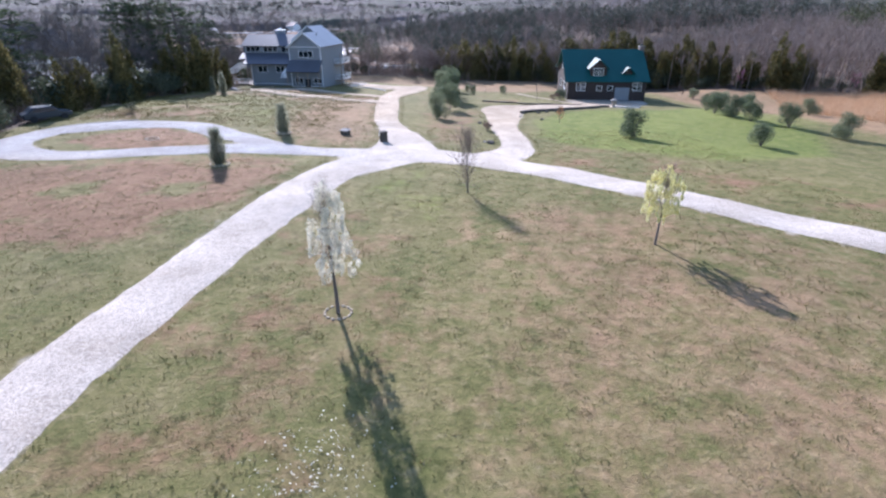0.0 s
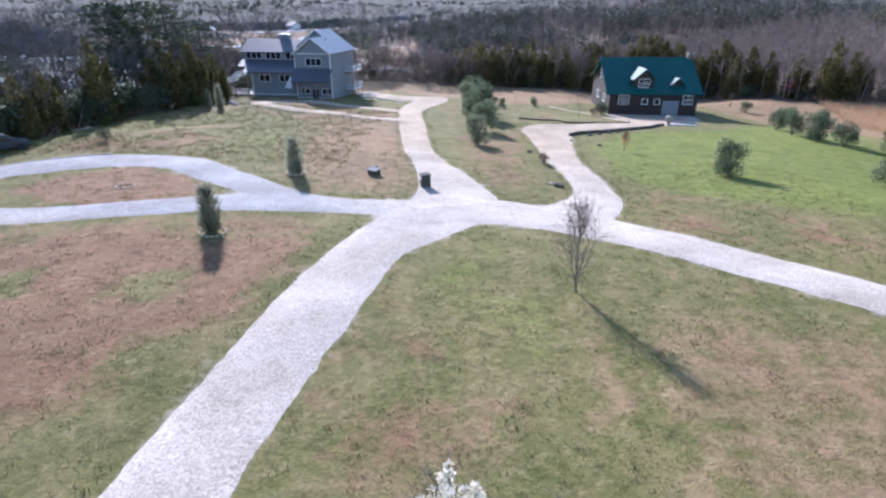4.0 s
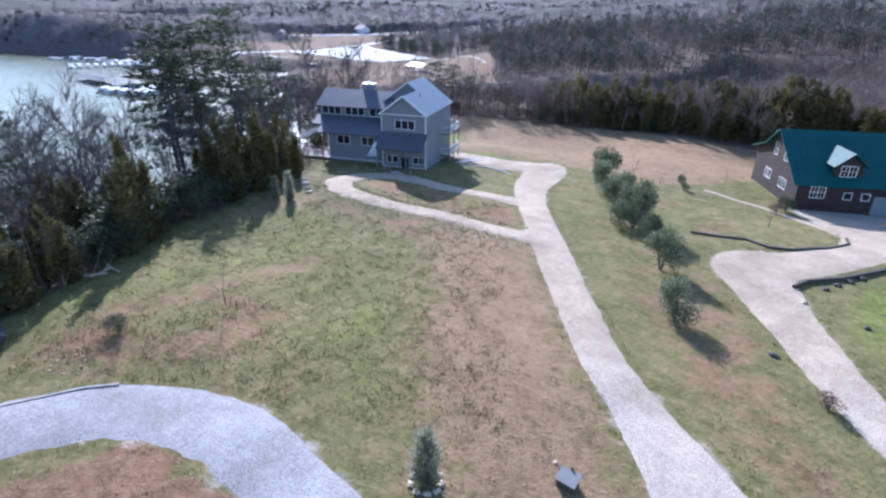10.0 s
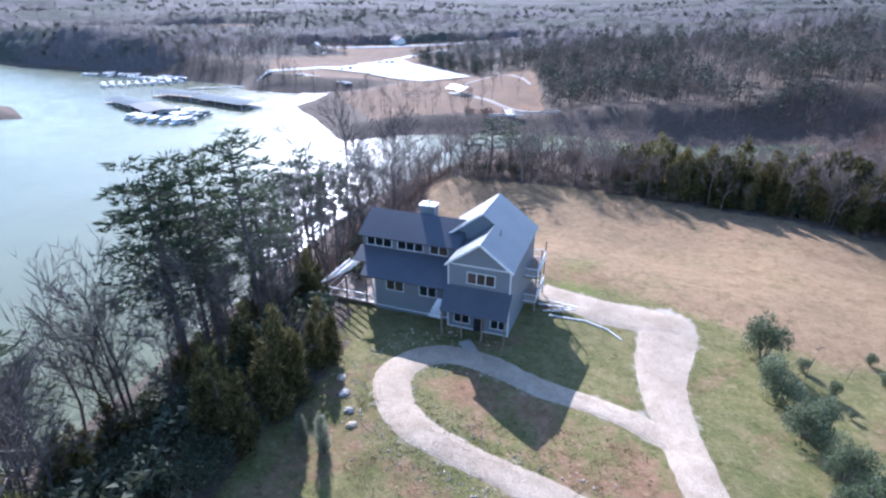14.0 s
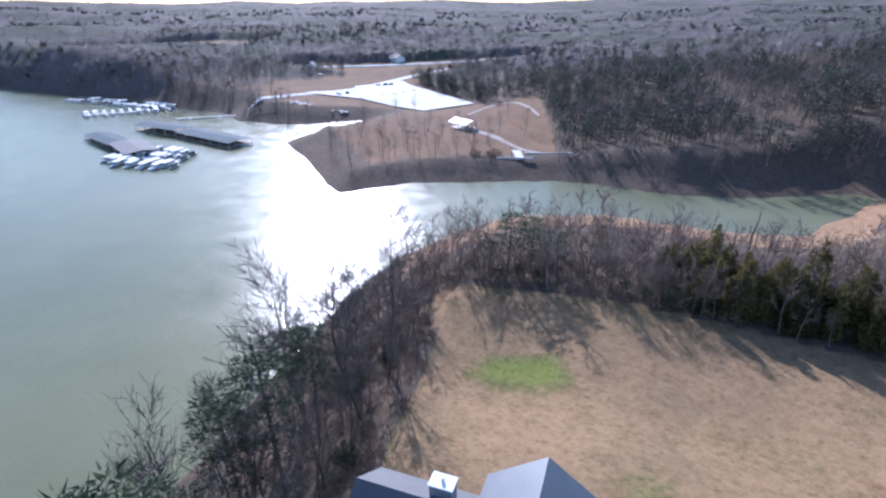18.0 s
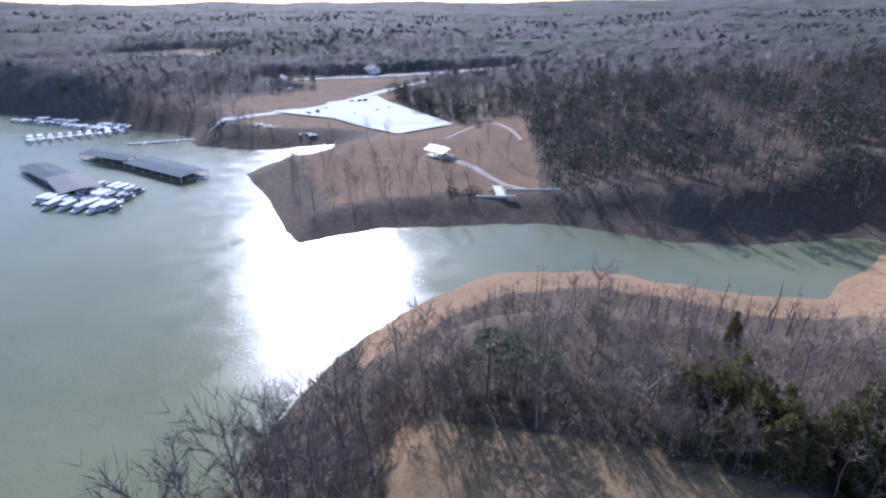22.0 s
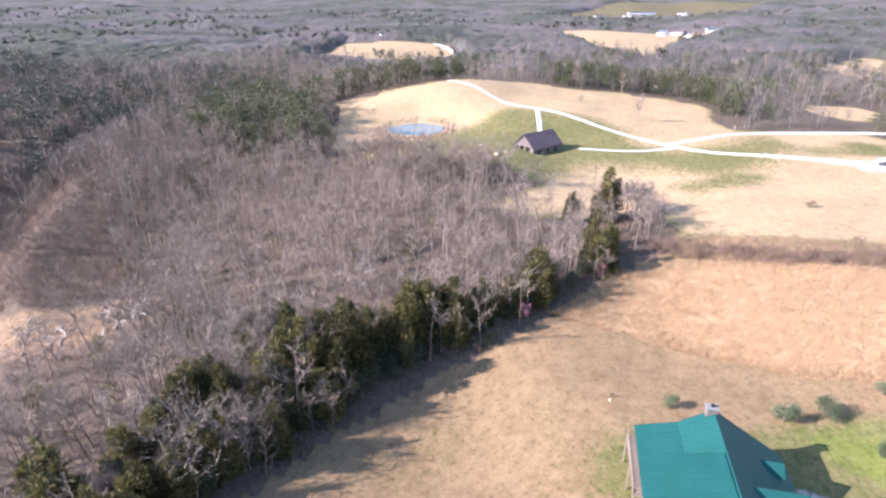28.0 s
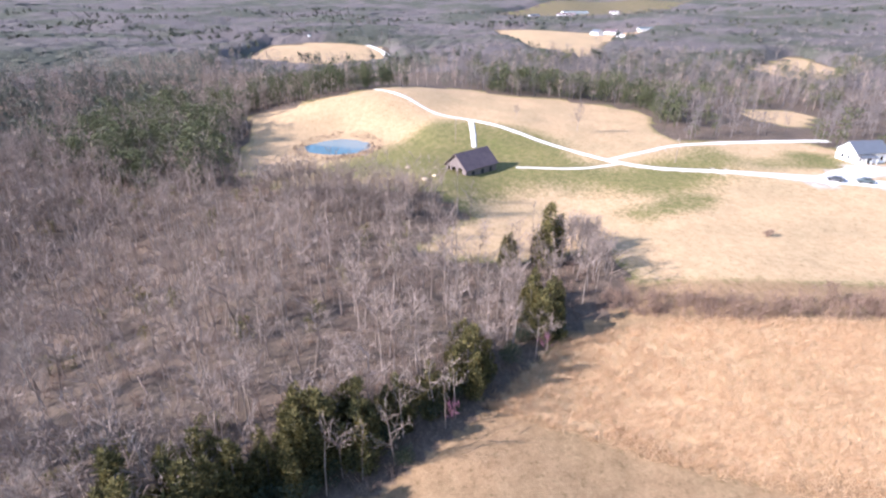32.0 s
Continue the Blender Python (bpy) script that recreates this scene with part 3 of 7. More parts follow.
cover["straw"] *= np.where(inside(GX, GY, STRAW), 1, 0.86 - 0.75 * np.maximum(np.maximum(soft(sdist(GX, GY, GREEN_BARN), 30), 0.7 * soft(sdist(GX, GY, GREEN_ISLE), 10)), 0.7 * soft(sdist(GX, GY, GREEN_STRIP), 10)) + 0.25 * waves(GX, GY, 45, 31))
north = soft(GY - 116, 8) * soft(54 - GX, 20)
cover["brown"] = np.maximum(cover["brown"], north * open_home * (0.55 + 0.25 * waves(GX, GY, 12, 64)))
cover["tan"] *= np.where(inside(GX, GY, TAN_LAWN), 0.53 + 0.22 * waves(GX, GY, 7, 75), 1) * (1 - north * (0.34 + 0.25 * waves(GX, GY, 20, 65))) * np.where(inside(GX, GY, BROWN_MID), 0.8, 1)
cover["green"] = np.maximum(cover["green"], soft(sdist(GX, GY, GREEN_PATCH), 5) * 0.75)
cover["brown"] *= 1 - soft(sdist(GX, GY, GREEN_PATCH), 5)
cover["tan"] *= 1 - np.maximum(soft(sdist(GX, GY, GREEN_PATCH), 3), soft(sdist(GX, GY, GREEN_YARD), 4))
sandy = inside(GX, GY, [(-60, 200), (-60, 262), (60, 262), (74, 270), (84, 279), (94, 283), (112, 270), (110, 225), (20, 215)])
open_land = np.any([inside(GX, GY, p) for p in OPEN], 0)
cover["litter"] = np.maximum((~open_land).astype(float), soft(18 - shore_d, 3) * ~sandy)
cover["litter"] = np.maximum(cover["litter"], soft(sdist(GX, GY, PARKLAND), 8) * (0.42 + 0.15 * waves(GX, GY, 12, 86)))
pond_d = np.hypot(GX - 206, GY - 179)
cover["brown"] = np.maximum(cover["brown"], soft(16 - pond_d, 5))
# thin, stony ground inside and below the grey house's loop
stony = np.maximum(soft(sdist(GX, GY, [(-29.5, 94), (-29, 98.5), (-24.5, 98.5), (-19, 96), (-14, 94.3), (-11, 92), (-10.3, 82.5), (-19, 87), (-27, 90)]), 1.5),
                   soft(sdist(GX, GY, [(-34.5, 97), (-33, 90), (-29, 87), (-18, 82.5), (-10.6, 79), (-10, 72), (-16, 73), (-24, 79), (-33, 84)]), 3.5))
cover["brown"] = np.maximum(cover["brown"], np.clip(stony * (0.52 + 0.4 * waves(GX, GY, 7, 67)), 0, 1))
cover["green"] *= 1 - 0.8 * stony
cover["gravel"] = stony * (0.36 + 0.3 * waves(GX, GY, 4, 68))
# Far town: greyer covers put haze into the ground colour.
cover["tan"] *= np.where(inside(GX, GY, TOWNLAND), 0.4, 1)
cover["litter"] = np.maximum(cover["litter"], soft(sdist(GX, GY, TOWNLAND), 30) * 0.5)
cover["gravel"] = np.maximum(cover["gravel"], soft(sdist(GX, GY, TOWNLAND), 30) * (0.38 + 0.25 * waves(GX, GY, 90, 85)))
cover["green"] = np.maximum(cover["green"], soft(sdist(GX, GY, TOWNLAND), 30) * (0.1 + 0.2 * waves(GX, GY, 120, 84)))
cover["mud"] = soft(np.where(inside(GX, GY, SANDBANK), 14, 13) - shore_d + 3 * waves(GX, GY, 30, 12), 3) * np.where(sandy, 1, 0.3)
cover["mud"] = np.maximum(cover["mud"], soft(sdist(GX, GY, SANDFLAT), 5) * (0.5 + 0.25 * waves(GX, GY, 8, 87)))
for n, v in cover.items():
    a = gme.attributes.new(n, "FLOAT", "POINT")
    a.data.foreach_set("value", v.reshape(-1).astype(np.float32))

lx = [(-700, -120), (200, -120), (200, 600), (-700, 600)]
lake = tagged(new("lake_water", mesh_of("lake_water", [(x, y, WATER) for x, y in lx], [(0, 1, 2, 3)], M_WATER)),
              "calm green lake water glittering under the sun", "lake", kind="structure")


# ---- gravel ways ----
def smooth_line(pts, step=1.0):
    """A Catmull-Rom line through the points, in steps of about that many metres; extra columns ride along."""
    p = np.array(pts, float)
    p = np.vstack([2 * p[0] - p[1], p, 2 * p[-1] - p[-2]])
    out = []
    for a, b, c, d in zip(p, p[1:], p[2:], p[3:]):
        n = max(2, int(np.linalg.norm((c - b)[:2]) / step))
        for k in np.arange(n) / n:
            out.append(0.5 * (2 * b + (c - a) * k + (2 * a - 5 * b + 4 * c - d) * k * k + (3 * b - a - 3 * c + d) * k ** 3))
    return np.array(out + [p[-2]])


WAYS = []


def way(name, pts, mat, label, lift=0.07, step=0.4, cols=7, seed=1):
    """A gravel way along points (x, y, width), draped over the ground with uneven edges."""
    line = smooth_line(pts, step)
    WAYS.append(line)
    tan = np.gradient(line[:, :2], axis=0)
    tan /= np.linalg.norm(tan, axis=1)[:, None]
    nor = np.stack([-tan[:, 1], tan[:, 0]], 1)
    r = np.random.RandomState(seed)
    n = len(line)
    jag = [np.convolve(r.uniform(-1, 1, n + 8), np.ones(2) / 2, "same")[4:-4] * 0.16 for _ in range(2)]
    s = np.linspace(-1, 1, cols)
    off = s[None] * line[:, 2:3] / 2
    off[:, 0] -= jag[0]
    off[:, -1] += jag[1]
    X, Y = line[:, :1] + nor[:, :1] * off, line[:, 1:2] + nor[:, 1:] * off
    Z = land(X, Y) + lift * (1 - 1.9 * (np.abs(s)[None] > 0.99))
    i = np.arange(n * cols).reshape(n, cols)
    q = np.stack([i[:-1, :-1], i[1:, :-1], i[1:, 1:], i[:-1, 1:]], -1).reshape(-1, 4)[:, ::-1]
    return tagged(new(name, mesh_of(name, np.stack([X, Y, Z], -1).reshape(-1, 3).tolist(), q.tolist(), mat, True)), label, "road", kind="structure")


way("road", [(-13.5, -60, 3.6), (-12.4, -20, 3.6), (-12.1, 4, 3.6), (-11.9, 13, 3.6), (-11.2, 19, 3.7), (-10.3, 25, 3.8), (-9.3, 30, 4.0), (-8.5, 34, 4.1), (-7.4, 38, 4.1), (-5.3, 42, 6.1), (-3.3, 46, 6.8), (-3.8, 51, 5.0),
             (-5.2, 57, 3.7), (-6.5, 62, 3.2), (-7.4, 70, 3.4), (-8.2, 78.5, 3.8), (-8.9, 86, 3.5), (-9.4, 94, 4.0), (-9.2, 101, 5.0), (-8.0, 106, 6.2), (-6.8, 110.3, 6.4), (-6.4, 113.4, 4)], M_GRAVEL,
    "pale gravel driveway running up to the grey house", seed=2)
way("road", [(-4.5, 44.2, 4), (-8, 44.3, 3), (-12, 44.4, 3.2), (-16.5, 44.2, 3.8), (-21, 42.6, 3.0), (-26.5, 41.0, 2.9), (-32, 41.2, 3.4), (-36.3, 45, 4.2), (-35.8, 49, 4.4), (-33, 51.0, 4.4), (-28.8, 52.8, 4.2),
             (-24, 52.3, 4.2), (-19.5, 49.6, 4.0), (-15.5, 46.6, 3.2), (-11, 44.6, 3.0), (-6, 44.4, 4)], M_GRAVEL, "grey gravel turning loop round a brown island", 0.055, seed=3)
way("road", [(-5.4, 43.2, 4.5), (-1, 44.4, 5.6), (3.4, 43.0, 5.6), (7.7, 39.9, 4.6), (12.5, 35.4, 4.1), (17.6, 30.4, 4.0), (23.2, 25.2, 4.0), (34, 14, 4), (50, -2, 4), (80, -32, 4), (108, -60, 4)], M_GRAVEL,
    "pale gravel lane along the lawn", 0.1, seed=4)
way("road", [(3.6, 43.6, 6), (6.1, 47.5, 4.6), (6.9, 51, 3.4), (6.9, 56, 3.3), (6.7, 62, 3.7), (7.2, 68, 4.6), (7.8, 74, 6.0), (8.6, 79, 7.4), (13, 80.2, 5.6), (19, 83.6, 5), (23.5, 88, 6.5), (26, 93, 10), (28, 98.3, 15)], M_GRAVEL,
    "tan gravel drive up to the log house", 0.06, seed=5)
way("road", [(-8.4, 79.5, 2.4), (-12, 81.8, 3.0), (-18, 84.8, 3.0), (-24, 87.0, 3.0), (-29, 89.4, 3.4), (-31.6, 93.5, 3.6), (-31.6, 97.2, 3.8), (-28.8, 99.9, 3.6), (-24.4, 99.2, 3.2), (-19.8, 97.0, 3.2),
             (-14.4, 95.4, 3.0), (-9.5, 92.5, 3.4)], M_GRAVEL, "tan gravel loop before the grey house", 0.085, seed=6)
way("road", [(-5.4, 110.6, 4), (-8.5, 111.8, 6), (-13, 112.6, 6), (-17, 114.2, 5), (-20, 116, 4)], M_GRAVEL, "tan gravel apron beside the grey house", 0.1, seed=16)
way("road", [(267, 176, 2.3), (250, 157, 2.4), (229.6, 130.2, 2.5), (215, 112, 2.5), (200.8, 95, 2.6), (182, 73, 3.0), (174, 47.5, 4.2), (167.4, 23.3, 8), (160, -20, 9)], M_GRAVEL_PALE,
    "pale gravel farm road across the fields", 0.15, 2.0, seed=7)
way("road", [(229.6, 130.2, 2.4), (214, 129, 2.2), (199, 128.0, 2.2)], M_GRAVEL_PALE, "gravel spur to the barn", 0.2, 1.5, seed=8)
way("road", [(186, 80, 1.6), (181, 94, 1.3), (181.5, 114, 1.2)], M_GRAVEL_PALE, "narrow farm track to the barn", 0.2, 1.5, seed=9)
way("road", [(190, 83, 2.4), (200, 68, 2.4), (209, 54, 2.6), (216, 25, 4), (220, -3, 4.5)], M_GRAVEL_PALE, "gravel side lane over the rise", 0.2, 1.5, seed=10)
way("road", [(164, 30, 8), (174, 16, 11), (183, 2, 12)], M_GRAVEL_PALE, "wide gravel forecourt of the white house", 0.25, 1.5, seed=11)
way("road", [(635, 275, 7), (594, 241, 7), (551, 220.5, 7), (500, 212, 7), (469, 208, 7)], M_GRAVEL_PALE, "gravel lane over the far hill", 0.3, 5.0, seed=12)
way("road", [(-205, 395, 6), (-190, 420, 6), (-165, 470, 8), (-140, 530, 9), (-110, 570, 9)], M_CONCRETE, "pale road past the boat ramp", 0.3, 4.0, seed=13)
way("road", [(-67, 383, 2.5), (-56, 409, 2.5), (-45, 418, 2.5), (-35, 402, 2.5), (-28, 380, 2.5)], M_GRAVEL_TAN, "tan footpath in the lakeside park", 0.2, 2.0, seed=14)
way("road", [(-66, 372, 3), (-62, 354, 5), (-47, 336, 4.5), (-35, 319, 3.5), (-26, 312, 2.5)], M_GRAVEL_TAN, "gravel way from the shelter to the steps", 0.2, 2.0, seed=15)
way("road", [(-236, 552, 7), (-194, 574, 7), (-148, 592, 7), (-100, 606, 7), (-36, 622, 7)], M_CONCRETE, "pale road beyond the lakeside park", 0.5, 4.0, seed=18)
far_z = max(land1(x, y) for x, y in FAR_LAKE) - 1.5
tagged(new("far_water", mesh_of("far_water", [(x, y, far_z) for x, y in FAR_LAKE], [tuple(range(len(FAR_LAKE)))], M_WATER)), "far arm of the lake shining among the woods", "lake", kind="structure")
grav = np.zeros(GX.size)
gsel = np.nonzero(((np.abs(GX) < 290) & (GY < 240) & (GY > -30)).reshape(-1))[0]
gpx, gpy = GX.reshape(-1)[gsel], GY.reshape(-1)[gsel]
for line in WAYS[:12]:
    for q in line[::2]:
        close = np.nonzero((np.abs(gpx - q[0]) < 9) & (np.abs(gpy - q[1]) < 9))[0]
        grav[gsel[close]] = np.maximum(grav[gsel[close]], soft(q[2] / 2 - 0.55 - np.hypot(gpx[close] - q[0], gpy[close] - q[1]), 1.5))
gme.attributes["gravel"].data.foreach_set("value", grav.astype(np.float32))
# Pale concrete on the lot: sun glare is put into the colour.
lot = [(-186, 438), (-145, 438), (-120, 419), (-94, 395), (-68, 425), (-126, 500), (-138, 519), (-147, 507), (-166, 486), (-158, 466), (-175, 456)]
lotq = [(x, y, land1(x, y) + 0.5) for x, y in lot]
tagged(new("pavement", mesh_of("pavement", lotq, [tuple(range(len(lotq)))], M_CONCRETE)), "paved lakeside parking lot, sun glare put into its pale colour", "parking lot", kind="structure")
pondp = [(206.5 + math.cos(a) * 17 * k + math.sin(a) * 3 * k, 179.0 + math.sin(a) * 11 * k - math.cos(a) * 6 * k) for a, k in zip(np.arange(36) * 0.1745, 1 + 0.1 * np.sin(np.arange(36) * 0.52 + 1))]
pz = POND - 0.28
tagged(new("pond_water", mesh_of("pond_water", [(x, y, pz) for x, y in pondp], [tuple(range(36))], M_POND)), "small blue farm pond in the straw field", "pond", kind="structure")


# ---- building blocks ----
def part(name, bm, mat, parent, label=""):
    me = bpy.data.meshes.new(name)
    bm.to_mesh(me)
    bm.free()
    me.materials.append(mat)
    ob = new(name, me)
    ob.parent = parent
    if label:
        ob["label"] = label
    return ob


def box_bm(x0, x1, y0, y1, z0, z1, bm=None, bevel=0.0):
    own = bmesh.new()
    vs = [own.verts.new((x, y, z)) for z in (z0, z1) for y in (y0, y1) for x in (x0, x1)]
    for f in ((0, 2, 3, 1), (4, 5, 7, 6), (0, 1, 5, 4), (2, 6, 7, 3), (0, 4, 6, 2), (1, 3, 7, 5)):
        own.faces.new([vs[i] for i in f])
    if bevel:
        bmesh.ops.bevel(own, geom=own.edges[:], offset=bevel, segments=1, affect="EDGES")
    if bm is None:
        return own
    me = bpy.data.meshes.new("t")
    own.to_mesh(me)
    own.free()
    bm.from_mesh(me)
    bpy.data.meshes.remove(me)
    return bm


def slab_bm(corners, thick, bm=None):
    """A flat plate through the corners (counter-clockwise from outside), thickened inwards."""
    bm = bm or bmesh.new()
    c = [Vector(p) for p in corners]
    n = (c[1] - c[0]).cross(c[2] - c[0]).normalized()
    top = [bm.verts.new(p) for p in c]
    low = [bm.verts.new(p - n * thick) for p in c]
    bm.faces.new(top)
    bm.faces.new(low[::-1])
    for i in range(len(c)):
        j = (i + 1) % len(c)
        bm.faces.new((top[j], top[i], low[i], low[j]))
    return bm


def prism_bm(outline, axis, a, b):
    """An outline (p, w) drawn across the axis 'x' or 'y' and pulled from a to b."""
    bm = bmesh.new()
    put = (lambda p, w, k: (k, p, w)) if axis == "x" else (lambda p, w, k: (p, k, w))
    lo = [bm.verts.new(put(p, w, a)) for p, w in outline]
    hi = [bm.verts.new(put(p, w, b)) for p, w in outline]
    bm.faces.new(lo)
    bm.faces.new(hi[::-1])
    for i in range(len(lo)):
        j = (i + 1) % len(lo)
        bm.faces.new((lo[j], lo[i], hi[i], hi[j]))
    bmesh.ops.recalc_face_normals(bm, faces=bm.faces[:])
    return bm


def bar_bm(p, q, w, h=None, bm=None):
    """A square bar from p to q."""
    p, q = Vector(p), Vector(q)
    d = (q - p).normalized()
    side = d.cross(Vector((0, 0, 1)))
    side = side.normalized() if side.length > 1e-3 else Vector((1, 0, 0))
    up = side.cross(d)
    bm = bm or bmesh.new()
    h = h or w
    ring = []
    for e in (p, q):
        ring.append([bm.verts.new(e + side * sx * w / 2 + up * sy * h / 2) for sx, sy in ((-1, -1), (1, -1), (1, 1), (-1, 1))])
    bm.faces.new(ring[0][::-1])
    bm.faces.new(ring[1])
    for i in range(4):
        j = (i + 1) % 4
        bm.faces.new((ring[0][i], ring[0][j], ring[1][j], ring[1][i]))
    return bm


def thing(name, m, label, category, group=""):
    e = new(name)
    e.matrix_world = m
    return tagged(e, label, category, group)


def window(parent, face, p, w0, width, height, lights=1, plane=0.0, cross=False):
    """A window on a wall: face 'x-','x+','y-','y+' is the way it looks; p its near side along the wall, w0 its sill."""
    def bx(a0, a1, d0, d1, z0, z1):
        s = 1 if face[1] == "+" else -1
        d = sorted((plane + s * d0, plane + s * d1))
        return (d[0], d[1], a0, a1, z0, z1) if face[0] == "x" else (a0, a1, d[0], d[1], z0, z1)

    t = 0.065
    fr = bmesh.new()
    for a in (bx(p - t, p, 0, 0.05, w0 - t, w0 + height + t), bx(p + width, p + width + t, 0, 0.05, w0 - t, w0 + height + t),
              bx(p, p + width, 0, 0.05, w0 + height, w0 + height + t), bx(p, p + width, 0, 0.07, w0 - t, w0)):
        box_bm(*a, bm=fr)
    each = width / lights
    for k in range(1, lights):
        box_bm(*bx(p + k * each - 0.04, p + k * each + 0.04, 0, 0.045, w0, w0 + height), bm=fr)
    if cross:
        for k in range(lights):
            box_bm(*bx(p + (k + 0.5) * each - 0.02, p + (k + 0.5) * each + 0.02, 0, 0.04, w0, w0 + height), bm=fr)
        box_bm(*bx(p, p + width, 0, 0.04, w0 + height / 2 - 0.025, w0 + height / 2 + 0.025), bm=fr)
    win = part("window", fr, M_TRIM, parent)
    for k in range(lights):
        part("pane", box_bm(*bx(p + k * each + 0.02, p + (k + 1) * each - 0.02, 0.005, 0.02, w0, w0 + height)), M_GLASS, win)
    return win


# ---- the grey house ----
def grey_house():
    h = thing("house", pose(-29.9, 105.27, -2.6, 0, 0, -9.8), "grey two-storey house with grey metal roofs and white trim", "house")
    s, eave, right, mid, front = 0.74, 5.97, 7.3, 2.75, 4.05
    top, apex = eave + (right - mid) * s, eave + (right - front) * s
    # main block, and the narrower block with a lower gable before it
    part("wall", prism_bm([(0.95, -3.2), (7.0, -3.2), (7.0, 6.0), (front, 8.2), (0.95, 6.0)], "y", 0, 5.3), M_SIDING, h)
    part("wall", prism_bm([(-1.5, -3.2), (7.0, -3.2), (7.0, 6.0), (mid, 9.15), (-1.5, 6.0)], "y", 5.2, 11.5), M_SIDING, h)
    part("roof", slab_bm([(right, -0.35, eave), (right, 11.9, eave), (mid, 11.9, top), (mid, 4.9, top), (front, 4.9, apex), (front, -0.35, apex)], 0.14), M_SHINGLE, h, "grey metal roof slope")
    part("roof", slab_bm([(front, -0.35, apex), (front, 5.2, apex), (0.68, 5.2, apex - 3.37 * s), (0.68, -0.35, apex - 3.37 * s)], 0.14), M_SHINGLE, h, "grey metal roof slope of the front gable")
    part("roof", slab_bm([(mid, 4.9, top), (mid, 11.9, top), (-1.8, 11.9, eave), (-1.8, 4.9, eave)], 0.14), M_SHINGLE, h, "grey metal roof slope")
    for q in (((mid, 4.86, top + 0.02), (-1.8, 4.86, eave + 0.02)), ((front, -0.4, apex + 0.02), (0.68, -0.4, apex - 3.37 * s + 0.02)), ((front, -0.4, apex + 0.02), (right, -0.4, eave + 0.02))):
        part("rake_board", bar_bm(q[0], q[1], 0.05, 0.2), M_TRIM, h, "white rake board")
    # wing with clerestory
    part("wall", prism_bm([(0.8, -3.2), (10, -3.2), (10, 5.1), (6.6, 7.6), (3.6, 6.0), (3.6, 4.4), (0.8, 3.1)], "x", -7.4, 0.97), M_SIDING, h)
    part("wall", prism_bm([(3.6, 1.9), (10, 1.9), (10, 5.1), (6.6, 7.6), (3.6, 6.0)], "x", -10.0, -7.35), M_SIDING, h)
    # Front-facing slopes take the darker copy of the metal in place of shade.
    part("roof", slab_bm([(-10.4, 3.2, 5.92), (0.9, 3.2, 5.92), (0.9, 6.6, 7.85), (-10.4, 6.6, 7.85)], 0.14), M_ROOF_SHADED, h, "roof slope with shade put into its darker tone")
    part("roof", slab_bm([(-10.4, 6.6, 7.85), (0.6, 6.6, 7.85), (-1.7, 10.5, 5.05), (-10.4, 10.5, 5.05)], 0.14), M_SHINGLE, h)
    part("roof", slab_bm([(-8.7, 0.0, 2.95), (0.93, 0.0, 2.95), (0.93, 3.58, 4.66), (-8.7, 3.58, 4.66)], 0.14), M_ROOF_SHADED, h, "shed roof with shade put into its darker tone")
    part("roof", slab_bm([(-10.3, 1.6, 3.71), (-8.7, 1.6, 3.71), (-8.7, 3.58, 4.66), (-10.3, 3.58, 4.66)], 0.14), M_ROOF_SHADED, h)
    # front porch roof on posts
    part("roof", slab_bm([(0.75, -2.0, 1.85), (7.25, -2.0, 1.85), (7.25, -0.02, 3.75), (0.75, -0.02, 3.75)], 0.14), M_ROOF_SHADED, h, "porch roof")
    for u in (0.9, 2.9, 4.9, 7.05):
        part("porch_post", box_bm(u - 0.06, u + 0.06, -1.86, -1.74, -2.4, 1.85), M_WOOD, h)
    lattice = bmesh.new()
    for k in range(8):
        bar_bm((-0.5 + k * 0.17, -1.75, 0.75), (0.15 + k * 0.07, -0.75, 2.35), 0.08, 0.04, bm=lattice)
    part("lattice", lattice, M_TRIM, h, "white slatted panel by the porch")
    # windows
    window(h, "y-", 2.86, 4.2, 2.64, 1.08, 3)
    window(h, "y-", -6.05, 1.45, 1.85, 1.08, 2, 0.8)
    window(h, "y-", -2.4, 1.45, 1.75, 1.05, 2, 0.8)
    for u, n in ((-9.5, 3), (-5.95, 3), (-2.3, 2)):
        window(h, "y-", u, 4.84, 0.94 * n, 0.92, n, 3.6)
    window(h, "y-", 1.6, -0.3, 1.5, 0.85, 2)
    window(h, "y-", 5.3, -0.3, 1.5, 0.85, 2)
    part("door", box_bm(3.6, 4.6, -0.06, 0.02, -1.75, 0.4), M_DARK, h, "dark entrance door")
    # corner boards and bands
    for u in (0.95, 7.0):
        part("trim", box_bm(u - 0.055, u + 0.055, -0.06, 0.07, -1.9, 6.0), M_TRIM, h)
    part("trim", box_bm(0.85, 7.1, -0.05, -0.002, 5.93, 6.04), M_TRIM, h)
    part("trim", box_bm(-7.4, 0.9, 0.75, 0.798, -0.68, -0.58), M_TRIM, h)
    part("trim", box_bm(1.0, 6.95, -0.05, -0.002, -0.94, -0.85), M_TRIM, h)
    part("trim", box_bm(-7.46, -7.35, 0.74, 0.86, -0.68, 3.0), M_TRIM, h)
    # chimney, and a vent pipe on the main slope
    c = part("chimney", box_bm(-4.9, -3.2, 7.2, 8.4, 6.0, 8.5), M_SIDING, h, "boxed chimney in grey siding")
    part("cap", box_bm(-5.0, -3.1, 7.1, 8.5, 8.5, 8.62, bevel=0.03), M_TRIM, c, "white chimney cap")
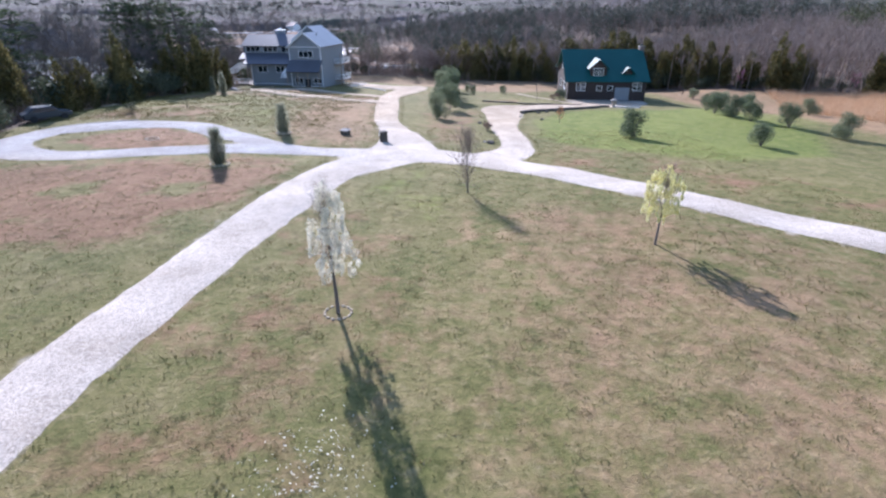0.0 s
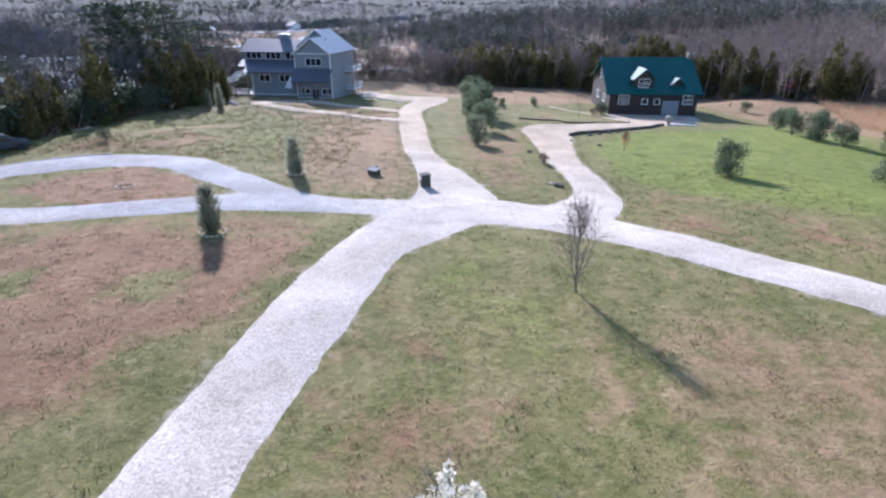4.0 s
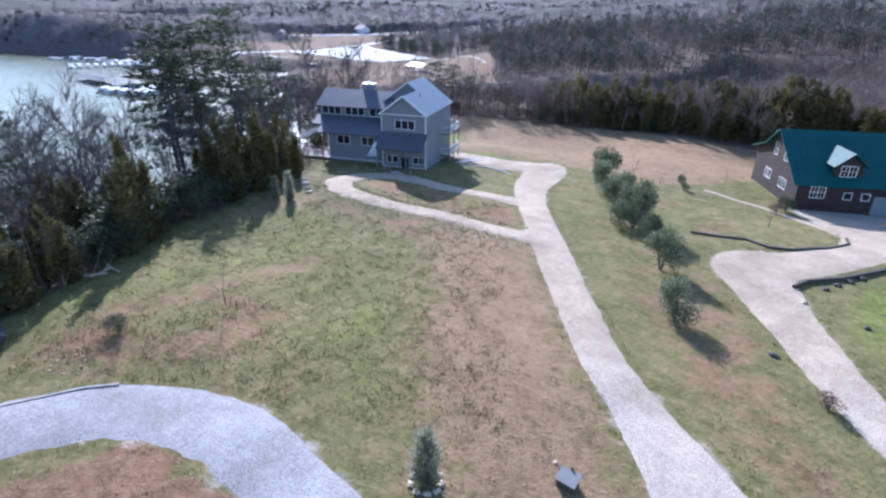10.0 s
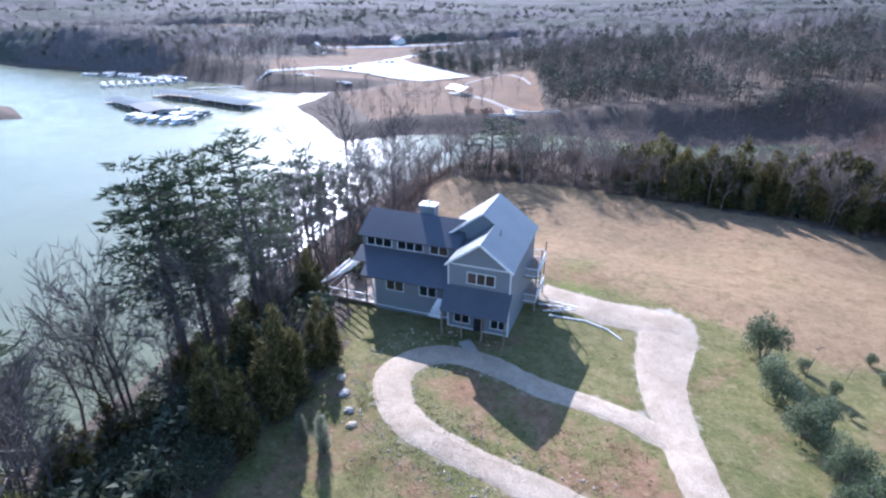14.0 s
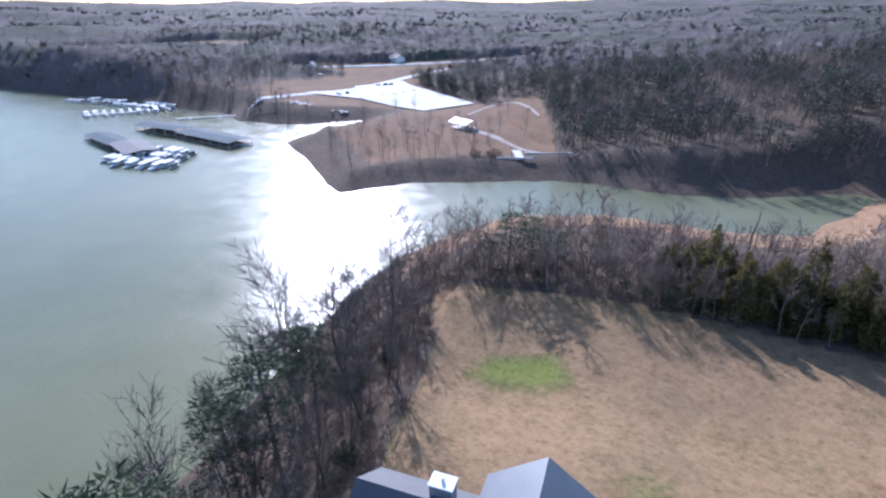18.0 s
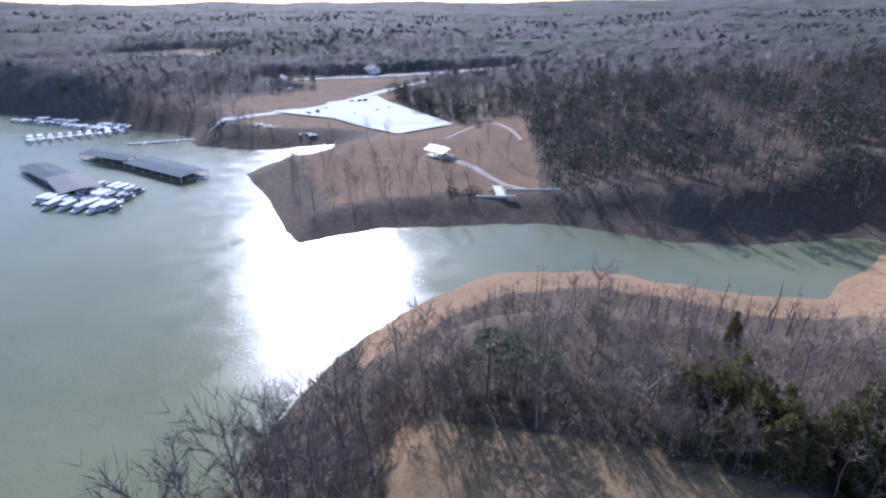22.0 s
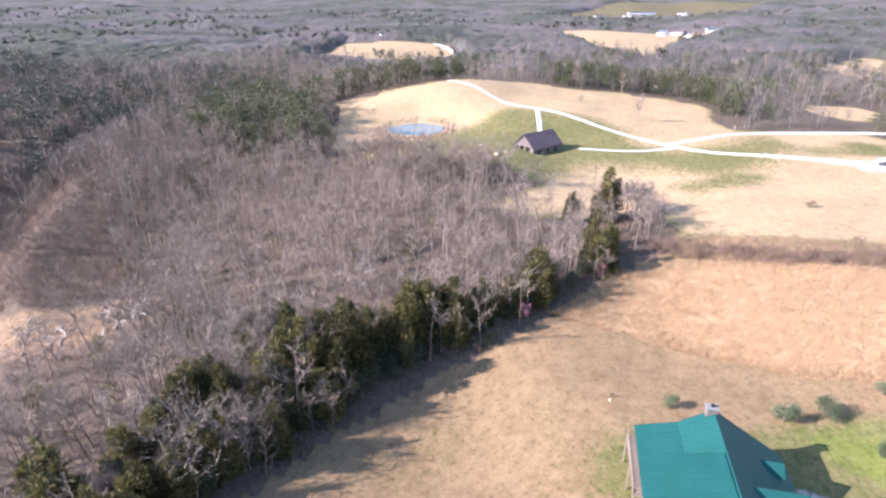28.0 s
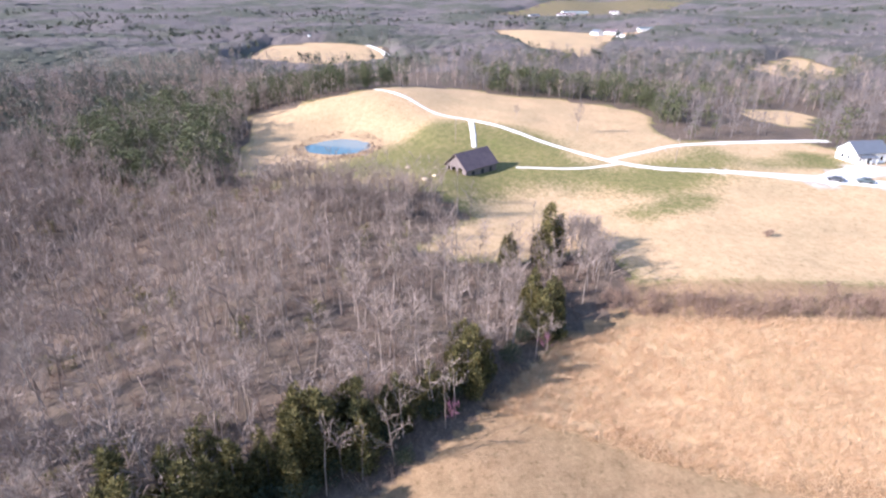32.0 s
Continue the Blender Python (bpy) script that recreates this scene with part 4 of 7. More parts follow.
    part("flue", box_bm(-4.2, -3.92, 7.66, 7.94, 8.62, 8.95, bevel=0.06), M_TRIM, c)
    part("vent_pipe", box_bm(4.86, 4.96, 4.0, 4.1, 7.6, 8.3, bevel=0.02), M_LID, h, "grey vent pipe")
    # decks on the right, with posts and rails
    for w in (-0.5, 2.5):
        d = part("deck", box_bm(7.05, 8.4, 6.4, 11.4, w - 0.15, w), M_WOOD, h, "raised timber deck")
        rail = bmesh.new()
        for p, q in (((8.4, 6.4), (8.4, 11.4)), ((7.1, 6.4), (8.4, 6.4)), ((7.1, 11.4), (8.4, 11.4))):
            for k in (0.15, 0.95):
                bar_bm((*p, w + k), (*q, w + k), 0.07, bm=rail)
            n = int(math.dist(p, q) / 0.25)
            for i in range(n + 1):
                x, y = p[0] + (q[0] - p[0]) * i / n, p[1] + (q[1] - p[1]) * i / n
                bar_bm((x, y, w + 0.1), (x, y, w + 0.95), 0.035, bm=rail)
        part("railing", rail, M_TRIM, d, "white railing")
    for y in (6.45, 8.9, 11.35):
        part("deck_post", box_bm(8.28, 8.4, y - 0.06, y + 0.06, -4.2, 4.6), M_WOOD, h)
    # open deck with a slanted roof frame on the left
    part("deck", box_bm(-13.4, -7.42, 1.0, 6.8, -0.95, -0.8), M_WOOD, h, "side deck")
    for x in (-13.3, -11.0, -8.6):
        for y in (1.1, 6.6):
            part("deck_post", box_bm(x - 0.07, x + 0.07, y - 0.07, y + 0.07, -7.0, 1.9), M_WOOD, h)
    for y in np.arange(1.0, 6.9, 0.95):
        part("rafter", bar_bm((-13.95, y, 0.6), (-10.05, y, 3.0), 0.07, 0.16), M_TRIM, h, "white open rafter")
    for x, z in ((-13.9, 0.72), (-12.0, 1.9)):
        part("purlin", bar_bm((x, 0.8, z), (x, 7.0, z), 0.07, 0.09), M_TRIM, h)
    side_rail = bmesh.new()
    for k in (-0.7, 0.15):
        bar_bm((-13.35, 1.1, k), (-13.35, 6.7, k), 0.06, bm=side_rail)
        bar_bm((-13.35, 1.1, k), (-7.5, 1.1, k), 0.06, bm=side_rail)
    for k in range(24):
        bar_bm((-13.3 + k * 0.24, 1.1, -0.7), (-13.3 + k * 0.24, 1.1, 0.15), 0.035, bm=side_rail)
    part("railing", side_rail, M_TRIM, h, "white railing")
    return h


grey_house()


# ---- the log house with the teal roof ----
def teal_house():
    h = thing("house", pose(21.6, 100.6, -5.4, 0, 0, -3.0), "brown log house with a teal metal roof and white windows", "house")
    L, D, ry, top, ef = 13.6, 14.0, 7.2, 7.8, 3.3
    part("wall", prism_bm([(0, -2), (10.6, -2), (10.6, 5.2), (ry, top - 0.1), (0, ef - 0.1)], "x", 0, L), M_LOG, h, "brown log wall")
    part("wall", prism_bm([(10.55, -2), (D, -2), (D, 4.3), (10.55, 5.4)], "x", 0.02, L - 0.02), M_LOG, h)
    part("wall", prism_bm([(8.0, 6.0), (10.85, 6.0), (10.85, 6.85), (8.0, 7.6)], "x", 0.75, 7.5), M_LOG, h, "shed dormer wall")
    roofs = [
        [(-0.6, -0.5, ef - 0.25), (L + 0.6, -0.5, ef - 0.25), (L + 0.6, ry, top + 0.12), (-0.6, ry, top + 0.12)],
        [(-0.6, ry, top + 0.12), (L + 0.6, ry, top + 0.12), (L + 0.6, 10.7, 5.35), (-0.6, 10.7, 5.35)][::1],
        [(-0.6, 10.3, 5.6), (L + 0.6, 10.3, 5.6), (L + 0.6, D + 0.8, 4.2), (-0.6, D + 0.8, 4.2)],
        [(0.45, 7.5, top + 0.13), (7.8, 7.5, top + 0.13), (7.8, 11.2, 6.95), (0.45, 11.2, 6.95)],
    ]
    for q in roofs:
        r = part("roof", slab_bm(q, 0.12), M_TEAL, h, "teal metal roof slope")
        n = int((q[1][0] - q[0][0]) / 0.75)
        for k in range(n + 1):
            x = q[0][0] + 0.05 + (q[1][0] - q[0][0] - 0.1) * k / n
            part("seam", bar_bm((x, q[0][1], q[0][2] + 0.02), (x, q[2][1], q[2][2] + 0.02), 0.022, 0.014), M_TEAL, r)
    # dormers on the front slope
    for x0, x1, y0, w0, pk, back in ((3.9, 6.7, 0.9, 3.2, 6.5, 5.6), (9.9, 11.3, 1.2, 3.4, 5.1, 3.6)):
        m = (x0 + x1) / 2
        ev = pk - (x1 - x0) / 2 * 0.85
        part("dormer_wall", prism_bm([(x0, w0), (x1, w0), (x1, ev), (m, pk), (x0, ev)], "y", y0, back), M_LOG, h)
        part("dormer_roof", slab_bm([(x0 - 0.4, y0 - 0.4, ev - 0.3), (m, y0 - 0.4, pk + 0.1), (m, back + 0.6, pk + 0.1), (x0 - 0.4, back - 0.9, ev - 0.3)][::-1], 0.1), M_TEAL, h)
        part("dormer_roof", slab_bm([(x1 + 0.4, y0 - 0.4, ev - 0.3), (x1 + 0.4, back - 0.9, ev - 0.3), (m, back + 0.6, pk + 0.1), (m, y0 - 0.4, pk + 0.1)][::-1], 0.1), M_TEAL, h)
    window(h, "y-", 4.5, 3.95, 1.6, 1.2, 2, 0.9, True)
    for x, w, n in ((1.5, 1.5, 2), (5.1, 0.8, 1), (7.0, 0.8, 1), (11.4, 1.4, 2)):
        window(h, "y-", x, 1.5, w, 1.3 if n == 2 else 0.75, n, 0.0, n == 2)
    part("garage_door", box_bm(8.3, 10.8, -0.07, 0.0, -0.2, 2.0, bevel=0.02), M_SIDING, h, "grey garage door")
    for y, z, w in ((4.3, 4.6, 1.0), (7.6, 4.6, 1.0)):
        window(h, "x-", y, z, w, 1.4, 1, 0.0, True)
    for y, z in ((3.2, 1.3), (8.0, 1.3)):
        window(h, "x-", y, z, 1.9, 1.1, 3, 0.0)
    for x in (0.5, 4.0, 8.0):
        window(h, "y+", x, 1.2, 1.6, 1.2, 2, D)
    # chimney
    c = part("chimney", box_bm(L - 0.1, L + 0.8, 6.9, 8.0, -2, 8.35, bevel=0.05), M_BARN, h, "rough brown stone chimney")
    part("cap", box_bm(L - 0.2, L + 0.9, 6.8, 8.1, 8.35, 8.47, bevel=0.03), M_LID, c, "grey chimney cap")
    part("flue", box_bm(L + 0.2, L + 0.5, 7.3, 7.6, 8.47, 8.8, bevel=0.03), M_DARK, c)
    # back deck with a white railing
    d = part("deck", box_bm(5.5, L + 0.4, D + 0.02, D + 1.4, 2.6, 2.8), M_WOOD, h, "raised timber deck")
    rail = bmesh.new()
    for p, q in (((5.5, D + 1.4), (L + 0.4, D + 1.4)), ((L + 0.4, D), (L + 0.4, D + 1.4)), ((5.5, D), (5.5, D + 1.4))):
        for k in (0.15, 1.0):
            bar_bm((*p, 2.8 + k), (*q, 2.8 + k), 0.08, bm=rail)
        n = int(math.dist(p, q) / 0.22)
        for i in range(n + 1):
            x, y = p[0] + (q[0] - p[0]) * i / n, p[1] + (q[1] - p[1]) * i / n
            bar_bm((x, y, 2.85), (x, y, 3.8), 0.04, bm=rail)
    part("railing", rail, M_WOOD, d, "weathered timber railing")
    for x in (5.6, 9.6, L + 0.3):
        part("deck_post", box_bm(x - 0.08, x + 0.08, D + 1.25, D + 1.4, -3.5, 2.6), M_WOOD, h)
    for y0, z0, y1, z1 in ((-0.5, ef - 0.05, ry, top + 0.3), (ry, top + 0.3, 10.7, 5.55)):
        part("rake_board", bar_bm((-0.62, y0, z0 - 0.22), (-0.62, y1, z1 - 0.22), 0.06, 0.14), M_TEAL, h)
    return h


teal_house()


# ---- trees ----
def tube(V, F, p, q, r0, r1, n=5):
    p, q = np.array(p, float), np.array(q, float)
    d = q - p
    d /= np.linalg.norm(d) + 1e-9
    a = np.cross(d, (0.3, 0.2, 1.0) if abs(d[2]) < 0.9 else (1.0, 0, 0))
    a /= np.linalg.norm(a)
    b = np.cross(d, a)
    k = len(V)
    for e, r in ((p, r0), (q, r1)):
        for i in range(n):
            t = 6.2832 * i / n
            V.append(e + (a * math.cos(t) + b * math.sin(t)) * r)
    for i in range(n):
        j = (i + 1) % n
        F.append((k + i, k + j, k + n + j, k + n + i))


def tris_of(V, F):
    """Arrays of vertices and triangles."""
    t = []
    for f in F:
        t += [f] if len(f) == 3 else [(f[0], f[1], f[2]), (f[0], f[2], f[3])]
    return np.array(V, float), np.array(t, int)


def slivers(rng, base, way, length, width):
    """Thin triangles from base points along their ways: twigs."""
    n = len(base)
    d = way / np.linalg.norm(way, axis=1)[:, None]
    s = np.cross(d, rng.normal(size=(n, 3)))
    s *= width / (np.linalg.norm(s, axis=1)[:, None] + 1e-9)
    V = np.stack([base - s, base + s, base + d * length], 1).reshape(-1, 3)
    return V, np.arange(3 * n).reshape(n, 3)


def leaf_cloud(rng, centres, radii, n, size, flat=0.0):
    """n small triangles about each centre, within an ellipsoid of these radii; denser towards its skin."""
    c, r = np.repeat(np.array(centres, float), n, 0), np.repeat(np.array(radii, float), n, 0)
    m = len(c)
    u = rng.normal(size=(m, 3))
    u /= np.linalg.norm(u, axis=1)[:, None]
    p = c + u * r * rng.uniform(0.2, 1.0, (m, 1)) ** 0.5
    a, b = rng.normal(size=(m, 3)), rng.normal(size=(m, 3))
    a[:, 2] *= 1 - flat
    b[:, 2] *= 1 - flat
    sz = size * rng.uniform(0.6, 1.4, (m, 1))
    a *= sz / np.linalg.norm(a, axis=1)[:, None]
    b *= sz / np.linalg.norm(b, axis=1)[:, None]
    return np.stack([p - a * 0.5, p + a * 0.5, p + b], 1).reshape(-1, 3), np.arange(3 * m).reshape(m, 3)


def joined(*pieces):
    V, T, k = [], [], 0
    for v, t in pieces:
        V.append(np.asarray(v, float).reshape(-1, 3))
        T.append(np.asarray(t, int).reshape(-1, 3) + k)
        k += len(V[-1])
    return np.concatenate(V), np.concatenate(T)


def bare_shape(seed, h, spread=0.3, limbs=14, twigs=12, r0=None, tw=0.012, up=0.9, low=0.28, sides=5):
    """A trunk, and a crown of limbs and fine twigs."""
    rng = np.random.RandomState(seed)
    r0 = r0 or 0.012 * h
    TV, TF, CV, CF = [], [], [], []
    bend = rng.normal(0, 0.02 * h, (6, 2)).cumsum(0)
    pts = np.column_stack([bend - bend[0], h * 0.94 * np.arange(6) / 5])
    pts[0, 2] = -0.6
    cuts = range(6) if sides > 3 else (0, 2, 5)
    for k, m in zip(cuts, list(cuts)[1:]):
        tube(TV, TF, pts[k], pts[m], r0 * (1 - k / 5.4), r0 * (1 - m / 5.4), sides)
    B, D, Ln, LB, LD, LL = [], [], [], [], [], []
    for i in range(limbs):
        f = rng.uniform(low, 0.97)
        base = np.array([np.interp(f * 5, range(6), pts[:, a]) for a in range(3)])
        az = i * 2.4 + rng.uniform(-0.5, 0.5)
        ln = h * spread * (1.2 - f) * rng.uniform(0.7, 1.3) + 0.05 * h
        d = np.array([math.cos(az), math.sin(az), up * rng.uniform(0.6, 1.4)])
        d /= np.linalg.norm(d)
        mid = base + d * ln * 0.55
        tip = mid + (d + np.array([0, 0, 0.5])) * ln * 0.5
        rr = r0 * 0.25 * (1.25 - f)
        if sides > 3:
            tube(CV, CF, base, mid, rr, rr * 0.6, 3)
            tube(CV, CF, mid, tip, rr * 0.6, rr * 0.15, 3)
        else:
            LB += [base, base]
            LD += [tip - base, tip - base]
            LL += [np.linalg.norm(tip - base)] * 2
        for _ in range(twigs):
            g = rng.uniform(0.15, 1.0)
            B.append(base + (mid - base) * g * 2 if g < 0.5 else mid + (tip - mid) * (g * 2 - 1))
            D.append(d + rng.normal(0, 0.55, 3) + (0, 0, 0.35))
            Ln.append(ln * rng.uniform(0.25, 0.6) + 0.04 * h)
    B, D, Ln = np.array(B), np.array(D), np.array(Ln)[:, None]
    out = [slivers(rng, B, D, Ln, tw)]
    if LB:
        out.append(slivers(rng, np.array(LB), np.array(LD), np.array(LL)[:, None], 0.05))
    else:
        out.append(tris_of(CV, CF))
    Dn = D / np.linalg.norm(D, axis=1)[:, None]
    for _ in range(2):
        out.append(slivers(rng, B + Dn * Ln * rng.uniform(0.3, 0.8, (len(B), 1)), D + rng.normal(0, 0.6, D.shape), Ln * 0.65, tw * 0.8))
    return tris_of(TV, TF), joined(*out)


def cedar_shape(seed, h, wide=0.27, n=6600, size=0.36, narrow=0.6):
    """An evergreen: an uneven, round-topped column of overlapping sprays, with more than one leader."""
    rng = np.random.RandomState(seed)
    TV, TF = [], []
    tube(TV, TF, (0, 0, -0.5), (0, 0, h * 0.9), 0.018 * h, 0.004 * h, 6)
    cs, rs = [], []
    lay = 9
    lead = [(0.0, 0.0, 1.0)] + [(math.cos(a) * wide * h * q, math.sin(a) * wide * h * q, t) for a, t, q in zip(rng.uniform(0, 2, 4) + (0, 1.6, 3.2, 4.8), rng.uniform(0.55, 0.92, 4), rng.uniform(0.35, 0.7, 4))]
    for lx_, ly_, lt in lead:
        for k in range(lay):
            f = (k + 0.5) / lay
            full = min(1.0, 0.72 + 0.9 * f) * max(0.03, 1 - f ** (1.1 + 1.5 * narrow)) ** 0.62
            w = wide * h * (0.5 if lt < 1 else 0.62) * full * rng.uniform(0.8, 1.15) + 0.012 * h
            for j in range(4 if f < 0.6 else 3):
                a, off = rng.uniform(0, 6.28), w * rng.uniform(0.3, 0.75)
                cs.append((lx_ + math.cos(a) * off, ly_ + math.sin(a) * off, h * lt * (0.03 + 0.95 * f) + rng.normal(0, 0.02 * h)))
                rs.append((w * 0.45, w * 0.45, h * 0.085))
    c, r = np.repeat(np.array(cs), max(3, n // len(cs)), 0), np.repeat(np.array(rs), max(3, n // len(cs)), 0)
    u = rng.normal(size=c.shape)
    u /= np.linalg.norm(u, axis=1)[:, None]
    p = c + u * r * rng.uniform(0.2, 1.0, (len(c), 1)) ** 0.5
    return tris_of(TV, TF), slivers(rng, p, u * (0.7, 0.7, 0.35) + (0, 0, 0.75) + rng.normal(0, 0.3, p.shape), size * rng.uniform(0.6, 1.5, (len(p), 1)), size * 0.22)


def clump_shape(seed, h, w, n, size, low=0.15):
    """A far evergreen: a rounded crown of uneven clumps of sprays on a thin stem."""
    rng = np.random.RandomState(seed)
    k = 7
    f = rng.uniform(low + 0.1, 0.86, k)
    a, q = rng.uniform(0, 6.28, k), w * 0.55 * np.sqrt(np.clip(1.1 - f, 0, 1))
    c = np.column_stack([np.cos(a) * q, np.sin(a) * q, h * f])
    r = np.column_stack([np.full(k, w * 0.55), np.full(k, w * 0.55), np.full(k, h * 0.15)]) * rng.uniform(0.7, 1.2, (k, 1))
    KV, KF = [], []
    tube(KV, KF, (0, 0, -0.5), (0, 0, h * 0.75), 0.16, 0.08, 3)
    return joined(leaf_cloud(rng, c, r, n // k, size), tris_of(KV, KF))


def haze_tree(seed, h, w, n, tw):
    """A far leafless tree: a stem and a spray of branches."""
    rng = np.random.RandomState(seed)
    f = rng.uniform(0.25, 0.85, n)
    b0 = np.column_stack([rng.normal(0, w * 0.25, (n, 2)), h * f])
    d = np.column_stack([rng.normal(0, 0.8, (n, 2)), rng.uniform(0.4, 1.4, n)])
    return joined(slivers(rng, b0, d, h * rng.uniform(0.12, 0.3, (n, 1)), tw), slivers(rng, np.array([[0, 0, -0.5], [0.1, 0, -0.5]]), np.array([[0.05, 0, 1.0], [0, 0.08, 1.0]]), h * 0.95, 0.13))


def pine_shape(seed, h, limbs=32, n=30, size=0.5, low=0.45):
    """A tall pine: a bare lower stem, and open, flat tufts of needles towards the ends of its limbs."""
    rng = np.random.RandomState(seed)
    TV, TF = [], []
    tube(TV, TF, (0, 0, -0.8), (0.02 * h, 0, h * 0.5), 0.014 * h, 0.011 * h, 7)
    tube(TV, TF, (0.02 * h, 0, h * 0.5), (0.03 * h, 0.02 * h, h * 0.97), 0.011 * h, 0.003 * h, 6)
    cs, rs = [], []
    for i in range(limbs):
        f = low + (1 - low) * ((i + rng.uniform(0, 1)) / limbs) ** 0.85
        a = i * 2.4 + rng.uniform(-0.4, 0.4)
        ln = h * (0.27 * (1.18 - f) ** 0.8 * rng.uniform(0.6, 1.25) + 0.02)
        b = np.array([0.025 * h, 0.01 * h, h * f - ln * 0.22])
        d = np.array([math.cos(a) * ln, math.sin(a) * ln, ln * rng.uniform(0.1, 0.4)])
        tube(TV, TF, b, b + d, 0.005 * h, 0.0016 * h, 4)
        for g in (0.78, 1.0):
            w = h * rng.uniform(0.036, 0.062)
            cs.append(b + d * g + rng.normal(0, 0.012 * h, 3))
            rs.append((w * 1.5, w * 1.5, w * 0.22))
    c, r = np.repeat(np.array(cs), n, 0), np.repeat(np.array(rs), n, 0)
    u = rng.normal(size=c.shape)
    u /= np.linalg.norm(u, axis=1)[:, None]
    return tris_of(TV, TF), slivers(rng, c + u * r * rng.uniform(0.2, 0.9, (len(c), 1)), u * (1, 1, 0.2) + (0, 0, 0.16), size * rng.uniform(0.6, 1.4, (len(c), 1)), 0.075)


def bush_shape(seed, r, h, n=1300, size=0.14):
    rng = np.random.RandomState(seed)
    TV, TF = [], []
    for k in range(4):
        a = rng.uniform(0, 6.28)
        tube(TV, TF, (0, 0, -0.2), (math.cos(a) * r * 0.4, math.sin(a) * r * 0.4, h * 0.6), 0.06, 0.02, 5)
    cs, rs = [(0, 0, h * 0.45)], [(r * 0.7, r * 0.7, h * 0.42)]
    for k in range(11):
        a, q = rng.uniform(0, 6.28), rng.uniform(0.25, 0.68) * r
        cs.append((math.cos(a) * q, math.sin(a) * q, h * rng.uniform(0.25, 0.8)))
        rs.append((r * 0.46, r * 0.46, h * 0.25))
    return tris_of(TV, TF), leaf_cloud(rng, cs, rs, n // 12, size)


def blossom_shape(seed, h, wide, n, size, low=0.3):
    """A young tree with steep limbs, dusted with blossom; returns trunk with limbs, and blossom."""
    rng = np.random.RandomState(seed)
    trunk, limbs = bare_shape(seed, h, wide, 26, 7, 0.018 * h, 0.007, 2.2, low)
    k = 120                                    # sprays of blossom, steep and uneven
    f = rng.uniform(0.0, 1.0, k) ** 0.9
    w = wide * h * 0.95 * np.sin(np.pi * np.clip(0.2 + 0.72 * f, 0, 1)) ** 0.7 * rng.uniform(0.7, 1.2, k)
    a, q = rng.uniform(0, 6.28, k), rng.uniform(0.2, 1.0, k) ** 0.6
    c = np.column_stack([np.cos(a) * w * q, np.sin(a) * w * q, h * (low + (0.98 - low) * f)])
    r = np.column_stack([rng.uniform(0.05, 0.12, (k, 2)), rng.uniform(0.15, 0.45, k)]) * h / 5
    return joined(trunk, limbs), leaf_cloud(rng, c, r, n // k, size)


def feather_shape(seed, h, w, n):
    """An upright shrub of feathery, steep sprays, wider and looser at the top."""
    rng = np.random.RandomState(seed)
    TV, TF = [], []
    for k in range(3):
        a = rng.uniform(0, 6.28)
        tube(TV, TF, (0, 0, -0.2), (math.cos(a) * 0.12, math.sin(a) * 0.12, h * 0.6), 0.04, 0.015, 5)
    f, a = rng.uniform(0, 0.92, n) ** 1.25, rng.uniform(0, 6.28, n)
    q = w * rng.uniform(0, 1, n) ** 0.5 * (0.6 + 0.5 * np.sin(f * 3.4)) * (1 + 0.3 * np.sin(a * 3 + f * 9)) * (1 - 0.45 * f)
    b = np.column_stack([np.cos(a) * q, np.sin(a) * q, h * f])
    d = np.column_stack([np.cos(a) * 0.45, np.sin(a) * 0.45, np.ones(n)]) + rng.normal(0, 0.26, (n, 3))
    return tris_of(TV, TF), slivers(rng, b, d, rng.uniform(0.18, 0.8, (n, 1)) * (1 - 0.3 * f[:, None]), 0.024)


class Kind:
    """A kind of plant: its meshes are built once and shared by all its plants."""

    def __init__(self, name, shapes, bark, leaf, label, category, crown="crown", group=""):
        self.name, self.label, self.category, self.crown, self.group = name, label, category, crown, group
        self.meshes = [(mesh_np("trunk", *a, bark), mesh_np(crown, *c, leaf)) for a, c in shapes]
        self.used = 0

    def plant(self, x, y, scale=1.0, turn=0.0, wide=1.0, label="", which=None, sink=0.0):
        t, c = self.meshes[self.used % len(self.meshes) if which is None else which]
        self.used += 1
        e = new(self.name)
        e.matrix_world = Matrix.Translation((x, y, land1(x, y) - sink)) @ Matrix.Rotation(turn, 4, "Z") @ Matrix.Diagonal((scale * wide, scale * wide, scale, 1))
        tagged(e, label or self.label, self.category, self.group)
        for n, me in (("trunk", t), (self.crown, c)):
            o = new(n, me)
            o.parent = e
        return e


BARE = Kind("bare_tree", [bare_shape(s, 10, 0.28, 15, 14) for s in (1, 2, 3, 4, 5)], M_BARK, M_TWIG, "leafless grey-brown woodland tree", "tree", group="bare trees of the wood")
PALE = Kind("pale_tree", [bare_shape(s, 10, 0.34, 24, 26, tw=0.016) for s in (21, 22)], M_BARK_PALE, M_TWIG_PALE, "leafless woodland tree with pale bark", "tree", group="bare trees of the wood")
# Twigs take darker M_BARK so backlight and mutual shade sit in the colour.
BANKTREE = Kind("bare_tree", [bare_shape(s, 10, 0.3, 16, 14, tw=0.02) for s in (2, 3, 5)], M_BARK, M_BARK, "leafless tree on the lake bank, shade put into its twig colour", "tree", group="bare trees of the lake bank")
CEDAR = Kind("cedar_tree", [cedar_shape(s, 8) for s in (6, 7, 8)], M_BARK, M_CEDAR, "dark green cedar at the wood's edge", "tree", group="cedars of the wood edge")
